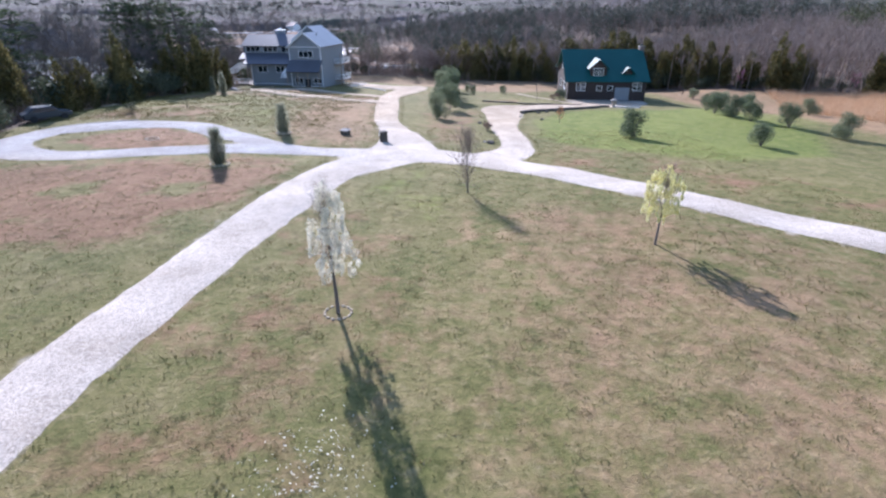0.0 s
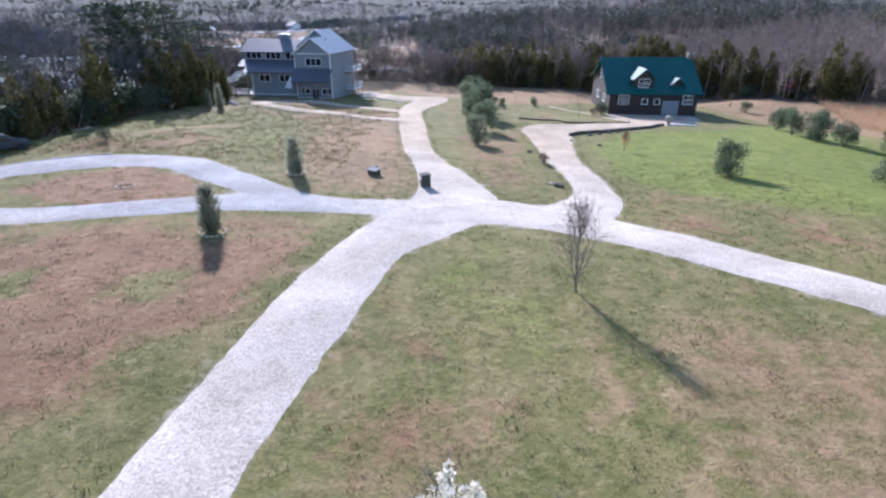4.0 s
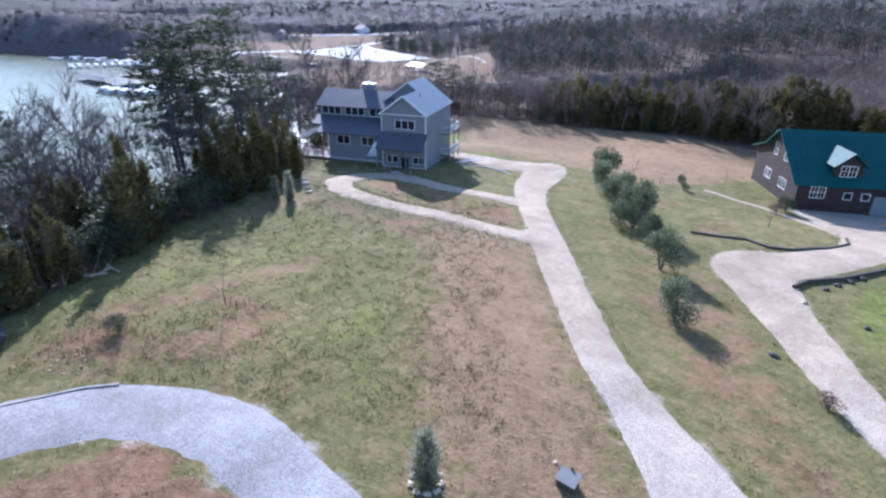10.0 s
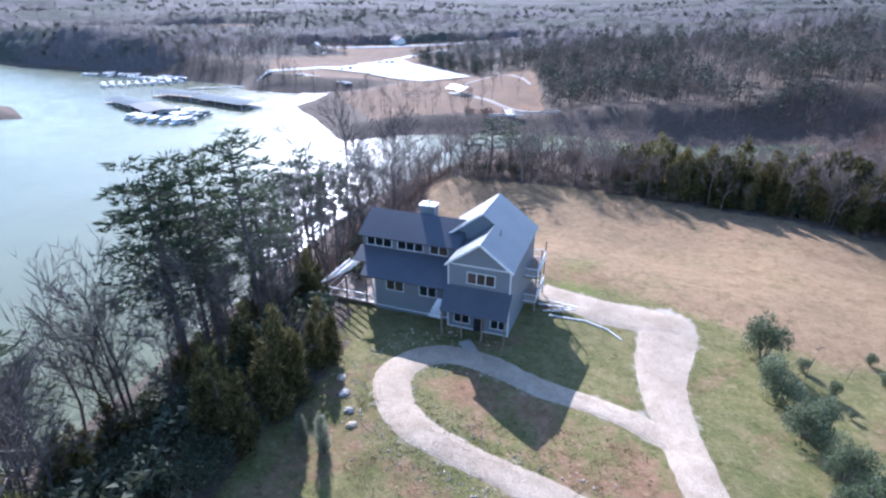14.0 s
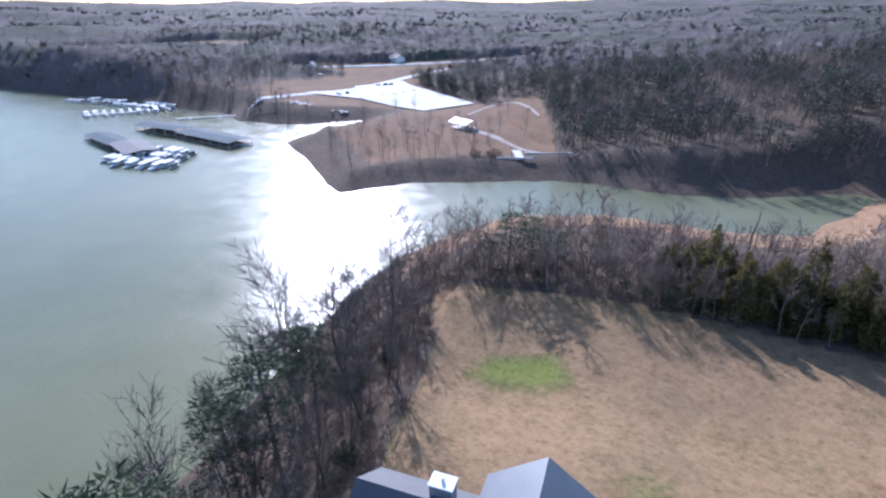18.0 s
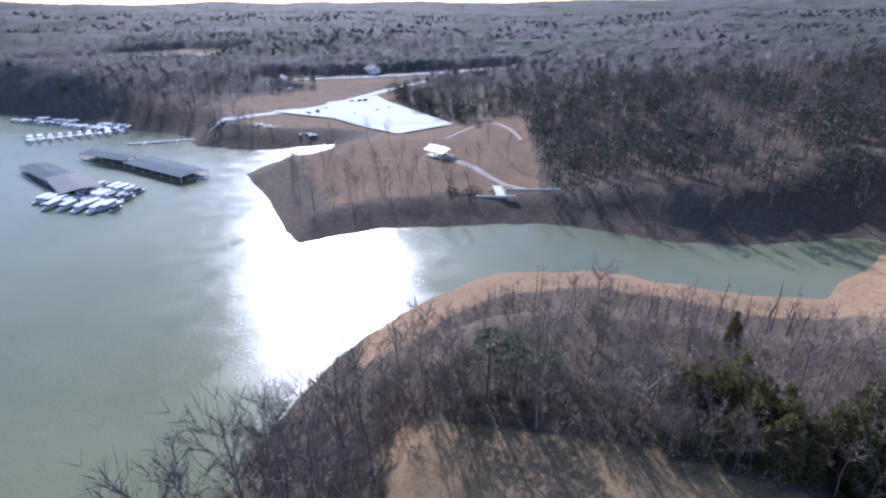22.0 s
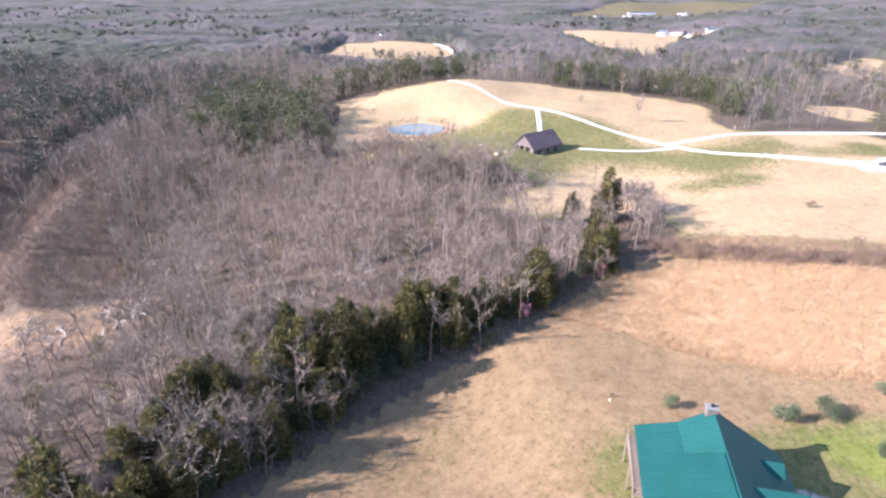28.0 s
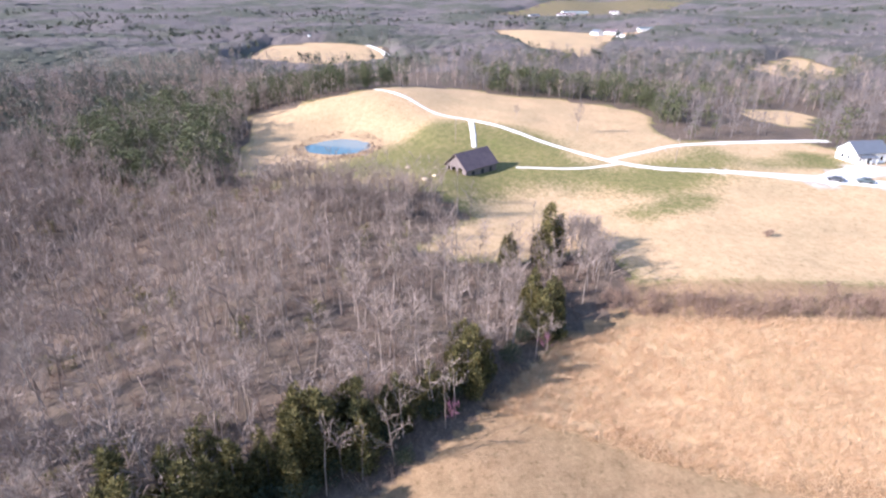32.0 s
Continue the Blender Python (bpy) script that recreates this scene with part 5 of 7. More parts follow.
PINE = Kind("pine_tree", [pine_shape(s, 16) for s in (9, 10, 11)], M_BARK, M_PINE, "tall pine with clumped needles", "tree", group="pines on the bank")
BUSH = Kind("bush", [bush_shape(s, 1.35, 2.6, 4600, 0.095) for s in (12, 13, 14)], M_BARK, M_BUSH, "rounded evergreen bush on the lawn", "bush", group="lawn bushes")
SHRUB = Kind("evergreen_shrub", [feather_shape(s, 2.9, 0.42, 1500) for s in (15, 16)], M_BARK, M_SHRUB, "slim upright evergreen shrub", "shrub")
THICKET = Kind("thicket_shrub", [bush_shape(s, 2.2, 3.6, 1700, 0.17) for s in (17, 18)], M_BARK, M_THICKET, "dark evergreen shrub at the wood's edge", "shrub", group="edge shrubs")
SAPLING = Kind("sapling", [bare_shape(25, 2.4, 0.22, 8, 5, 0.03, 0.006)], M_BARK, M_TWIG, "thin bare sapling on the lawn", "sapling")

rng = np.random.RandomState(5)
turn = lambda: rng.uniform(0, 6.28)  # noqa: E731


def scatter(poly, n, keep=None):
    """n random places inside a polygon."""
    p = np.array(poly, float)
    lo, hi = p.min(0), p.max(0)
    out = []
    while len(out) < n:
        q = rng.uniform(lo, hi, (n * 3, 2))
        ok = inside(q[:, 0], q[:, 1], poly)
        if keep is not None:
            ok &= keep(q[:, 0], q[:, 1])
        out += q[ok].tolist()
    return out[:n]


def along(pts, step, wobble):
    """Places along a line, at about that step, strewn to its sides."""
    line = smooth_line(pts, step)
    return line + rng.normal(0, wobble, line.shape)


# single trees of the lawn
PEAR = Kind("pear_tree", [blossom_shape(31, 5.0, 0.19, 7800, 0.066)], M_BARK, M_BLOSSOM, "young pear tree in white blossom", "tree", "blossom")
PEAR.plant(-3.5, 18.3)
WILLOW = Kind("pear_tree", [blossom_shape(32, 3.85, 0.27, 7600, 0.068, 0.36)], M_BARK, M_BLOSSOM_Y, "young tree with pale yellow blossom", "tree", "blossom")
WILLOW.plant(10.8, 25.2)
YOUNG = Kind("young_tree", [bare_shape(33, 3.75, 0.42, 40, 10, 0.05, 0.008, 2.6, 0.08)], M_BARK, M_TWIG, "young leafless tree with steep branches", "tree")
YOUNG.plant(1.9, 33.4)
for x, y, s in ((-16.2, 39.1, 0.95), (-14.9, 51.0, 0.95)):
    SHRUB.plant(x, y, s, turn(), 1.25)
SHRUB.plant(-36.0, 86.2, 0.85, 0.3, 0.95, "slim upright cedar beside the wood")
SHRUB.plant(-34.2, 85.6, 1.1, 2.3, 0.9, "slim upright cedar beside the wood")
for x, y, k in ((0.7, 106.2, 1.75), (-0.3, 100.2, 1.7), (0.1, 95.4, 1.65), (0.6, 91.0, 1.35), (0.2, 86.7, 1.9), (1.3, 83.2, 1.15), (0.5, 76.8, 1.4), (-0.7, 68.0, 1.28)):
    BUSH.plant(x, y, k, turn(), rng.uniform(0.78, 0.92), "young pine-like evergreen in the row between the drives")
for x, y, k in ((3.8, 105.3, 0.58), (4.7, 101.6, 0.62), (10.2, 104.5, 0.55), (10.8, 107.8, 0.55), (4.8, 98.6, 0.33)):
    BUSH.plant(x, y, k, turn(), 0.8, "small young evergreen on the grass strip")
for x, y, s in ((19.3, 56.1, 0.88), (32.4, 55.8, 0.8), (42.5, 68.3, 0.9), (45.4, 62.2, 0.9), (40.2, 86, 0.85), (38.5, 79.6, 0.9), (39.4, 75.9, 0.9), (39.9, 72.4, 0.85),
                (47.3, 107.8, 0.6), (46.4, 94.5, 0.9), (47.6, 89.2, 0.95), (25.4, 116.6, 0.75), (52.5, 80.5, 0.8)):
    BUSH.plant(x, y, s * 1.3, turn())
THICKET.plant(-33.1, 58.4, 0.33, 0.4, 1.2, "small dark dome-shaped bush on the slope")
for x, y, s in ((14.7, 90.6, 1.3), (7.1, 104.3, 0.9), (3.5, 103.7, 1.5), (17.7, 111.2, 0.85), (43, 93, 1.3), (-28.9, 62.2, 1.15), (5.5, 113, 1.0)):
    SAPLING.plant(x, y, s, turn())

# the wooded bank to the west: dense edge of shrubs and cedars, bare trees and pines behind
for x, y in along([(-43, 14), (-42, 40), (-41.3, 60), (-41.5, 74), (-40, 84), (-39.4, 92), (-41, 100)], 1.9, 0.8):
    if math.hypot(x + 40.8, y - 55.3) < 4.6:
        continue
    k = rng.uniform()
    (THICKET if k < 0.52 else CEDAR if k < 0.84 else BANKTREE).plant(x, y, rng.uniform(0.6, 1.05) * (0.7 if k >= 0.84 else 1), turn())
W_WEST = [(-45, 10), (-45, 74), (-43, 84), (-41, 97), (-44, 112), (-43, 150), (-47, 168), (-64, 178), (-66, 120), (-72, 60), (-80, 10)]
for x, y in scatter(W_WEST, 225, wooded):
    k = rng.uniform()
    tall = 1.0 + 0.9 * min(1, max(0, (-44 - x) / 12))
    if k < 0.42 or y > 118 and k < 0.9:
        if y > 118 and k > 0.5:
            continue
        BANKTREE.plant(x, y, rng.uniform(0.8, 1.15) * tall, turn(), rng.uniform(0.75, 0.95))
    elif k < 0.78:
        CEDAR.plant(x, y, rng.uniform(0.7, 1.2), turn())
    else:
        THICKET.plant(x, y, rng.uniform(0.7, 1.1), turn())
for x, y, s in ((-46.6, 101.3, 1.35), (-51.6, 100.9, 1.45), (-54, 102.5, 1.3), (-55, 100, 1.4), (-53.2, 98.3, 1.5), (-49, 106, 1.1), (-64.5, 90, 1.15), (-52, 66, 1.2), (-56, 60, 1.3), (-54, 72, 1.15),
                (-51.5, 124, 1.2), (-52, 134, 1.1), (-58, 48, 1.3), (-53, 119, 1.15), (-60, 76, 1.2), (-57, 140, 1.0)):
    PINE.plant(x, y, s, turn(), 0.9)
for x, y in ((-58, 92), (-61, 95), (-66, 88), (-57, 100), (-63, 78), (-54, 112)):
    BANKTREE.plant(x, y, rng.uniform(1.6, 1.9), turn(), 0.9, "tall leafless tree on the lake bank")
for x, y, s in ((-53.8, 149.7, 2.6), (-46, 145, 2.0), (-62, 150, 2.3), (-58, 143, 2.6), (-55, 158, 1.9), (-49, 153, 1.8), (-47, 136, 1.8), (-60, 165, 1.7), (-51, 168, 2.0), (-46, 164.5, 1.8), (-58, 171.5, 1.7)):
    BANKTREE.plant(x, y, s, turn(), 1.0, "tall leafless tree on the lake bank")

# the wood north and east of the fields
EDGE_N = [(-48, 130), (-47, 150), (-49, 173), (-38, 174), (-25, 174.5), (-9, 173.5), (5, 170), (20, 165), (37, 155), (52, 144), (64, 131), (80, 119), (92, 110), (104, 104), (114, 108)]
for x, y in along(EDGE_N, 3.6, 2.2):
    q = 9.0 if x > 2 else 0.0
    BARE.plant(x + q * 0.5, y + q, rng.uniform(0.6, 0.95), turn(), rng.uniform(0.9, 1.2))
for x, y, h in ((13.5, 206, 8), (-2, 180, 9), (4.7, 181, 12), (9, 176, 10), (13, 172, 10), (19.5, 175, 13), (16, 172, 9), (24, 171, 11), (28, 168, 10), (32, 172, 8), (35, 165, 11),
                (39, 162, 9), (36, 168, 10), (40, 170, 9), (44, 166, 10), (48, 162, 10), (52, 158, 10), (42.7, 161, 10.3), (44.5, 158, 13), (47, 153.3, 13.4), (49.8, 157, 11), (52, 151, 11), (54, 155, 8), (57, 150, 8), (58.6, 143, 12), (60.4, 145, 10.7), (60, 139, 9.5), (63.3, 139.6, 10), (66, 142, 7), (72.6, 126, 11.2), (76, 125, 9), (79, 127, 8),
                (87, 113.4, 9.7), (90, 116, 9), (92, 112, 8), (95, 115, 8), (26, 187, 6), (1, 171, 8), (3.5, 173, 9), (6, 169.5, 9), (8, 172, 10), (10, 169, 9), (12, 170, 11), (14, 167.5, 10), (17, 168, 10), (19, 166, 9), (21.5, 166.5, 9), (23.5, 164, 9), (27, 163, 9), (30, 161.5, 8), (33, 157, 8), (38, 157, 7), (41, 154, 8), (46, 157, 9), (50, 152, 8), (55, 146, 9), (69, 131, 8), (65, 135, 9)):
    CEDAR.plant(x, y, h / 8, turn(), rng.uniform(1.0, 1.35))
for x, y in along([(3, 176), (12, 171.5), (20, 168.5), (30, 164.5), (40, 158.5), (50, 151.5), (58, 145), (64.5, 137)], 2.3, 1.3):
    if rng.uniform() < (0.25 if 17 < x < 36 else 0.6):
        CEDAR.plant(x, y, rng.uniform(0.7, 1.5), turn(), rng.uniform(1.0, 1.4))
for x, y in along([(6, 178), (20, 174), (34, 167), (45, 163), (53, 156), (60, 148)], 3.4, 1.6):
    if rng.uniform() < (0.25 if 17 < x < 36 else 0.7):
        CEDAR.plant(x, y, rng.uniform(1.0, 1.7), turn(), rng.uniform(1.0, 1.35))
for x, y, s in ((-33, 174, 0.9), (-29.5, 175.5, 1.0), (-26.5, 175, 0.9)):
    THICKET.plant(x, y, s, turn())
for x, y, s in ((-31.5, 176.5, 0.75), (-27.5, 178, 0.7), (-22.5, 177, 0.55)):
    PINE.plant(x, y, s, turn(), 1.3)
PALE.plant(44.8, 177.0, 1.05, 0.7, 0.62, "slim white-barked leafless tree above the cedars")
CEDAR.plant(112, 111, 1.55, 0.5, 1.35, "large lone cedar among bare trees")
CEDAR.plant(109, 119, 0.95, 1.5)
for x, y in along([(-12, 172), (5, 169.5), (20, 165.5), (38, 156), (53, 147), (64, 134), (80, 121), (92, 112)], 2.6, 1.2):
    THICKET.plant(x, y, rng.uniform(0.6, 1.05), turn())
for x, y in along([(2, 174.5), (12, 170), (22, 167), (32, 162), (42, 156), (52, 148.5), (60, 140)], 2.0, 0.9):
    THICKET.plant(x, y, rng.uniform(0.95, 1.45), turn(), 1.05)
for x, y, s in ((26, 164.5, 0.75), (31, 160.5, 0.95), (34.5, 159, 0.7), (22, 168.5, 0.8), (37, 160, 1.0), (46, 171, 1.1), (40.2, 167, 1.0), (55, 186, 1.2), (30, 172, 0.9), (70, 190, 1.2), (84, 205, 1.3)):
    PALE.plant(x, y, s, turn(), 1.1)
for x, y in scatter([(98, 102), (112, 104), (124, 112), (124, 100), (112, 97)], 24):
    (PALE if rng.uniform() < 0.4 else BARE).plant(x, y, rng.uniform(0.45, 0.75), turn(), 1.3)

# snags on the sandbank
TALL_SNAG = Kind("snag", [bare_shape(s, 8, 0.12, 7, 3, 0.17, 0.03) for s in (54, 55)], M_BARK, M_BARK, "tall dead trunk standing above the sandbank", "dead tree", group="snags on the bank")
for x, y, s in ((1.6, 214, 1.1), (3.6, 215.8, 0.8), (5.6, 215.4, 0.9), (10.8, 220, 0.6), (19.5, 223, 1.1), (24.4, 220, 0.9), (25.1, 212, 1.4), (28.4, 216, 0.9), (31, 215, 1.2), (-26.7, 205, 0.7), (-29.7, 204, 0.8), (-20.7, 209, 0.7), (-3.6, 212, 0.7), (20.7, 218, 0.6), (16, 219, 0.6)):
    TALL_SNAG.plant(x, y + 6, s * 1.25, turn())
SNAG = Kind("snag", [bare_shape(s, 7, 0.08, 5, 2, 0.1, 0.02) for s in (51, 52, 53)], M_BARK, M_BARK, "dead leafless trunk on the sandbank", "dead tree", group="snags on the bank")
for x, y in along([(-34, 229), (-14, 234), (5, 234), (20, 230), (34, 228), (48, 230)], 1.7, 3.2):
    SNAG.plant(x, y, rng.uniform(0.3, 1.0) if rng.uniform() < 0.8 else rng.uniform(1.0, 1.5), turn())


# ---- woods in the mass ----
def strewn(name, shapes, places, mat, label, seed, tall=(0.8, 1.25), category="woods"):
    """One mesh of many plants: the shapes repeated at the places, turned and scaled."""
    r = np.random.RandomState(seed)
    out = []
    pick = r.randint(0, len(shapes), len(places[0]))
    for k, (V, T) in enumerate(shapes):
        x, y = places[0][pick == k], places[1][pick == k]
        n = len(x)
        if not n:
            continue
        z, a, s = land(x, y), r.uniform(0, 6.28, n), r.uniform(*tall, n)
        c, d = np.cos(a)[:, None], np.sin(a)[:, None]
        w = s[:, None] * r.uniform(0.85, 1.25, (n, 1))
        P = np.stack([(V[:, 0] * c - V[:, 1] * d) * w + x[:, None], (V[:, 0] * d + V[:, 1] * c) * w + y[:, None], V[:, 2] * s[:, None] + z[:, None]], -1)
        out.append((P.reshape(-1, 3), (T[None] + (np.arange(n) * len(V))[:, None, None]).reshape(-1, 3)))
    return tagged(new(name, mesh_np(name, *joined(*out), mat)), label, category, kind="stuff")


def places(n, box, keep, seed):
    r = np.random.RandomState(seed)
    x, y = r.uniform(box[0], box[1], n * 6), r.uniform(box[2], box[3], n * 6)
    ok = keep(x, y)
    return x[ok][:n], y[ok][:n]


def ring(n, rmin, rmax, seed, keep=wooded):
    r = np.random.RandomState(seed)
    rad, az = np.sqrt(r.uniform(rmin ** 2, rmax ** 2, n * 5)), r.uniform(-1.3, 2.3, n * 5)
    x, y = np.sin(az) * rad, 120 + np.cos(az) * rad
    ok = keep(x, y) & ((x < -75) | (x > 260) | (y > 275) | (rad > 300))
    return x[ok][:n], y[ok][:n]


near = lambda x, y: wooded(x, y) & ~inside(x, y, SANDFLAT) & (y > 100) & ((y > 150) | (x > 55)) & (x > -66) & (edge_dist(x, y, SHORE) > np.where((y > 195) & (x < 130), 40, 8))  # noqa: E731
tree_a = [joined(*bare_shape(s, 9, 0.3, 8, 9, tw=0.023, sides=3)) for s in (61, 62, 63, 64)]
low_bank = lambda x, y: wooded(x, y) & (~inside(x, y, SANDFLAT) | (y > 232)) & (y > 195) & (y < 275) & (x < 130) & (x > -66) & (edge_dist(x, y, SHORE) < 42)  # noqa: E731
rim = lambda x, y: wooded(x, y) & (edge_dist(x, y, EDGE_N[2:12], False) < 9) & (x < 8)  # noqa: E731
strewn("bare_woods", tree_a, places(120, (-50, 10, 130, 190), rim, 64), M_TWIG, "close leafless trees along the edge of the field", 64, (0.55, 0.95))
strewn("undergrowth", [joined(leaf_cloud(np.random.RandomState(s), [(0, 0, 0.9)], [(1.3, 1.3, 1.0)], 90, 0.22)) for s in (97, 98)], places(120, (-50, 20, 150, 190), lambda x, y: rim(x, y) & (x < 16), 63), M_BRUSH, "brown leafy brush along the edge of the field", 63, (0.7, 1.4), "undergrowth")
strewn("bank_scrub", tree_a, places(520, (-66, 130, 195, 275), low_bank, 65), M_BRUSH, "low leafless scrub above the sandbank", 65, (0.2, 0.45), "scrub")
brush = []
for s in (71, 72, 73):
    r_ = np.random.RandomState(s)
    b0 = np.column_stack([r_.normal(0, 0.5, (25, 2)), np.zeros(25)])
    brush.append(slivers(r_, b0, np.column_stack([r_.normal(0, 0.5, (25, 2)), np.ones(25)]), r_.uniform(0.8, 2.6, (25, 1)), 0.024))
strewn("bare_woods", tree_a, places(1150, (-66, 265, 95, 290), near, 41), M_TWIG, "grey leafless woods covering the slope", 41, (0.6, 1.45))
strewn("bare_woods", tree_a, places(330, (20, 265, 95, 290), near, 59), M_TWIG_PALE, "pale leafless trees among the woods of the slope", 59, (0.7, 1.5))
stems = [joined(*bare_shape(s, 11, 0.16, 7, 4, 0.13, 0.03, 1.6, 0.45, 3)) for s in (66, 67, 68)]
strewn("bare_woods", stems, places(420, (20, 265, 95, 290), near, 58), M_TWIG_PALE, "tall trees with bare pale stems among the woods", 58, (0.7, 1.25))
copse = lambda x, y: inside(x, y, [(120, 147), (134, 138), (144, 140), (149, 160), (156, 188), (146, 186), (130, 166)])  # noqa: E731
strewn("bare_woods", tree_a, places(110, (118, 158, 136, 190), copse, 78), M_TWIG, "dense leafless copse beside the barn meadow", 78, (0.8, 1.2))
strewn("evergreen_scrub", [clump_shape(s, 4.5, 2.0, 160, 0.34, 0.0) for s in (95, 96)], places(70, (-40, 160, 130, 240), lambda x, y: near(x, y) & (waves(x, y, 40, 36) > 0.1), 79), M_CEDAR, "evergreen scrub under the bare trees", 79, (0.6, 1.2), "scrub")
bank_far = lambda x, y: wooded(x, y) & (x < -46) & (y < 150)  # noqa: E731
# Twigs in M_BARK again: shade on the bank is put into the colour.
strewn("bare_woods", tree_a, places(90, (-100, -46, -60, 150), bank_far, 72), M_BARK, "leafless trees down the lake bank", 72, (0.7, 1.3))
strip = lambda x, y: near(x, y) & (x < 62) & (y < 222)  # noqa: E731
strewn("bare_woods", tree_a, places(170, (-50, 62, 150, 206), lambda x, y: strip(x, y) & (y < 206), 60), M_TWIG, "brown leafless trees above the cove", 60, (0.6, 1.0))
cove_slope = lambda x, y: wooded(x, y) & (edge_dist(x, y, SHORE) > 9) & (edge_dist(x, y, SHORE) < 44) & (x > 58 + 0.15 * (y - 200)) & ~inside(x, y, SANDFLAT)  # noqa: E731
strewn("bare_woods", tree_a, places(230, (56, 150, 196, 300), cove_slope, 82), M_TWIG, "grey leafless trees round the head of the cove", 82, (0.4, 1.0))
strewn("undergrowth", brush, places(900, (56, 150, 196, 300), cove_slope, 83), M_BRUSH, "brown undergrowth round the head of the cove", 83, (0.6, 1.2), "undergrowth")
strewn("undergrowth", brush, places(3000, (-66, 265, 95, 290), near, 42), M_BRUSH, "reddish-brown undergrowth of the bare woods", 42, (0.6, 1.2), "undergrowth")
strewn("undergrowth", brush, places(1900, (-72, -41, 0, 180), wooded, 43), M_BRUSH, "brown undergrowth on the lake bank", 43, (0.6, 1.3), "undergrowth")
bankmix = [bush_shape(s, 1.8, 3.4, 330, 0.38)[1] for s in (75, 76, 77)]
strewn("bank_thicket", bankmix, places(430, (-72, -41, 20, 118), lambda x, y: wooded(x, y) & (np.hypot(x + 40.8, y - 55.3) > 4), 61), M_THICKET, "dark evergreen thicket filling the lake bank", 61, (0.6, 1.3), "thicket")
hedge = lambda x, y: edge_dist(x, y, [(96, 100), (93.5, 91), (92, 78), (93, 60), (94, 30)], False) < 3.2  # noqa: E731
strewn("hedge_brush", brush + [joined(*bare_shape(74, 3.2, 0.3, 9, 7, tw=0.02))], places(520, (85, 105, 30, 105), hedge, 44), M_BRUSH, "tangled brown brush along the field edge", 44, (0.6, 1.2), "brush")

ever_a = [clump_shape(81, 11, 3.4, 112, 0.68), clump_shape(82, 13, 3.6, 119, 0.72, 0.3), clump_shape(83, 9, 3.0, 105, 0.64, 0.05)]
tree_b = [haze_tree(s, 11, 3.2, 40, 0.065) for s in (84, 85, 86)]
cove_hill = lambda x, y: wooded(x, y) & inside(x, y, [(-30, 285), (100, 285), (110, 230), (300, 230), (420, 330), (300, 520), (-40, 520), (-70, 470), (-35, 430)])  # noqa: E731
strewn("bare_woods", tree_b, places(2300, (-80, 430, 225, 525), cove_hill, 54), M_TWIG, "leafless woods beyond the cove", 54, (0.8, 1.3))
strewn("evergreen_woods", ever_a, places(1350, (-80, 330, 285, 525), lambda x, y: cove_hill(x, y) & (waves(x, y, 90, 33) > -0.3), 55), M_CEDAR_FAR, "dark evergreens on the hill beyond the cove", 55, (0.7, 1.2))
strewn("bare_woods", tree_b, ring(1900, 200, 520, 45), M_TWIG, "leafless woods round the lake and fields", 45, (0.8, 1.3))
west_hill = lambda x, y: wooded(x, y) & (np.hypot(x, y - 120) > 290)  # noqa: E731
strewn("bare_woods", tree_b, places(2000, (-470, -60, 385, 800), west_hill, 68), M_TWIG, "leafless woods behind the marina", 68, (0.8, 1.3))
strewn("evergreen_woods", ever_a, places(260, (-470, -60, 385, 800), west_hill, 69), M_CEDAR_FAR, "dark evergreens behind the marina", 69, (0.6, 1.0))
dark = lambda x, y: wooded(x, y) & ((waves(x, y, 120, 21) > -0.05) | ((x > 170) & (x < 300) & (y > 205) & (y < 330)))  # noqa: E731
strewn("evergreen_woods", ever_a, ring(560, 200, 520, 46, dark), M_CEDAR_FAR, "dark evergreens among the bare woods", 46, (0.7, 1.2))
pines_e = lambda x, y: wooded(x, y) & (inside(x, y, [(172, 210), (160, 260), (210, 300), (300, 320), (262, 240), (217, 220)]) | (inside(x, y, [(255, 235), (252, 205), (266, 185), (300, 165), (330, 200), (300, 250)])) | inside(x, y, [(312, 130), (298, 110), (297, 86), (290, 64), (270, 46), (236, 54), (240, 30), (300, 30), (380, 120)]))  # noqa: E731
stand = lambda x, y: wooded(x, y) & inside(x, y, [(156, 194), (172, 208), (215, 221), (246, 237), (262, 285), (215, 280), (168, 258), (150, 222)])  # noqa: E731
pine_n = [clump_shape(81, 11, 3.0, 330, 0.42, 0.05), clump_shape(82, 13, 3.2, 360, 0.44, 0.1), clump_shape(83, 9, 2.7, 300, 0.4, 0.0)]
strewn("pine_stand", pine_n, places(240, (140, 270, 190, 300), stand, 66), M_PINE_FAR, "tall green pines behind the pond field", 66, (0.95, 1.35))
strewn("evergreen_woods", ever_a, places(470, (150, 400, 20, 330), pines_e, 47), M_PINE_FAR, "green pine stands round the farm fields", 47, (0.7, 1.1))


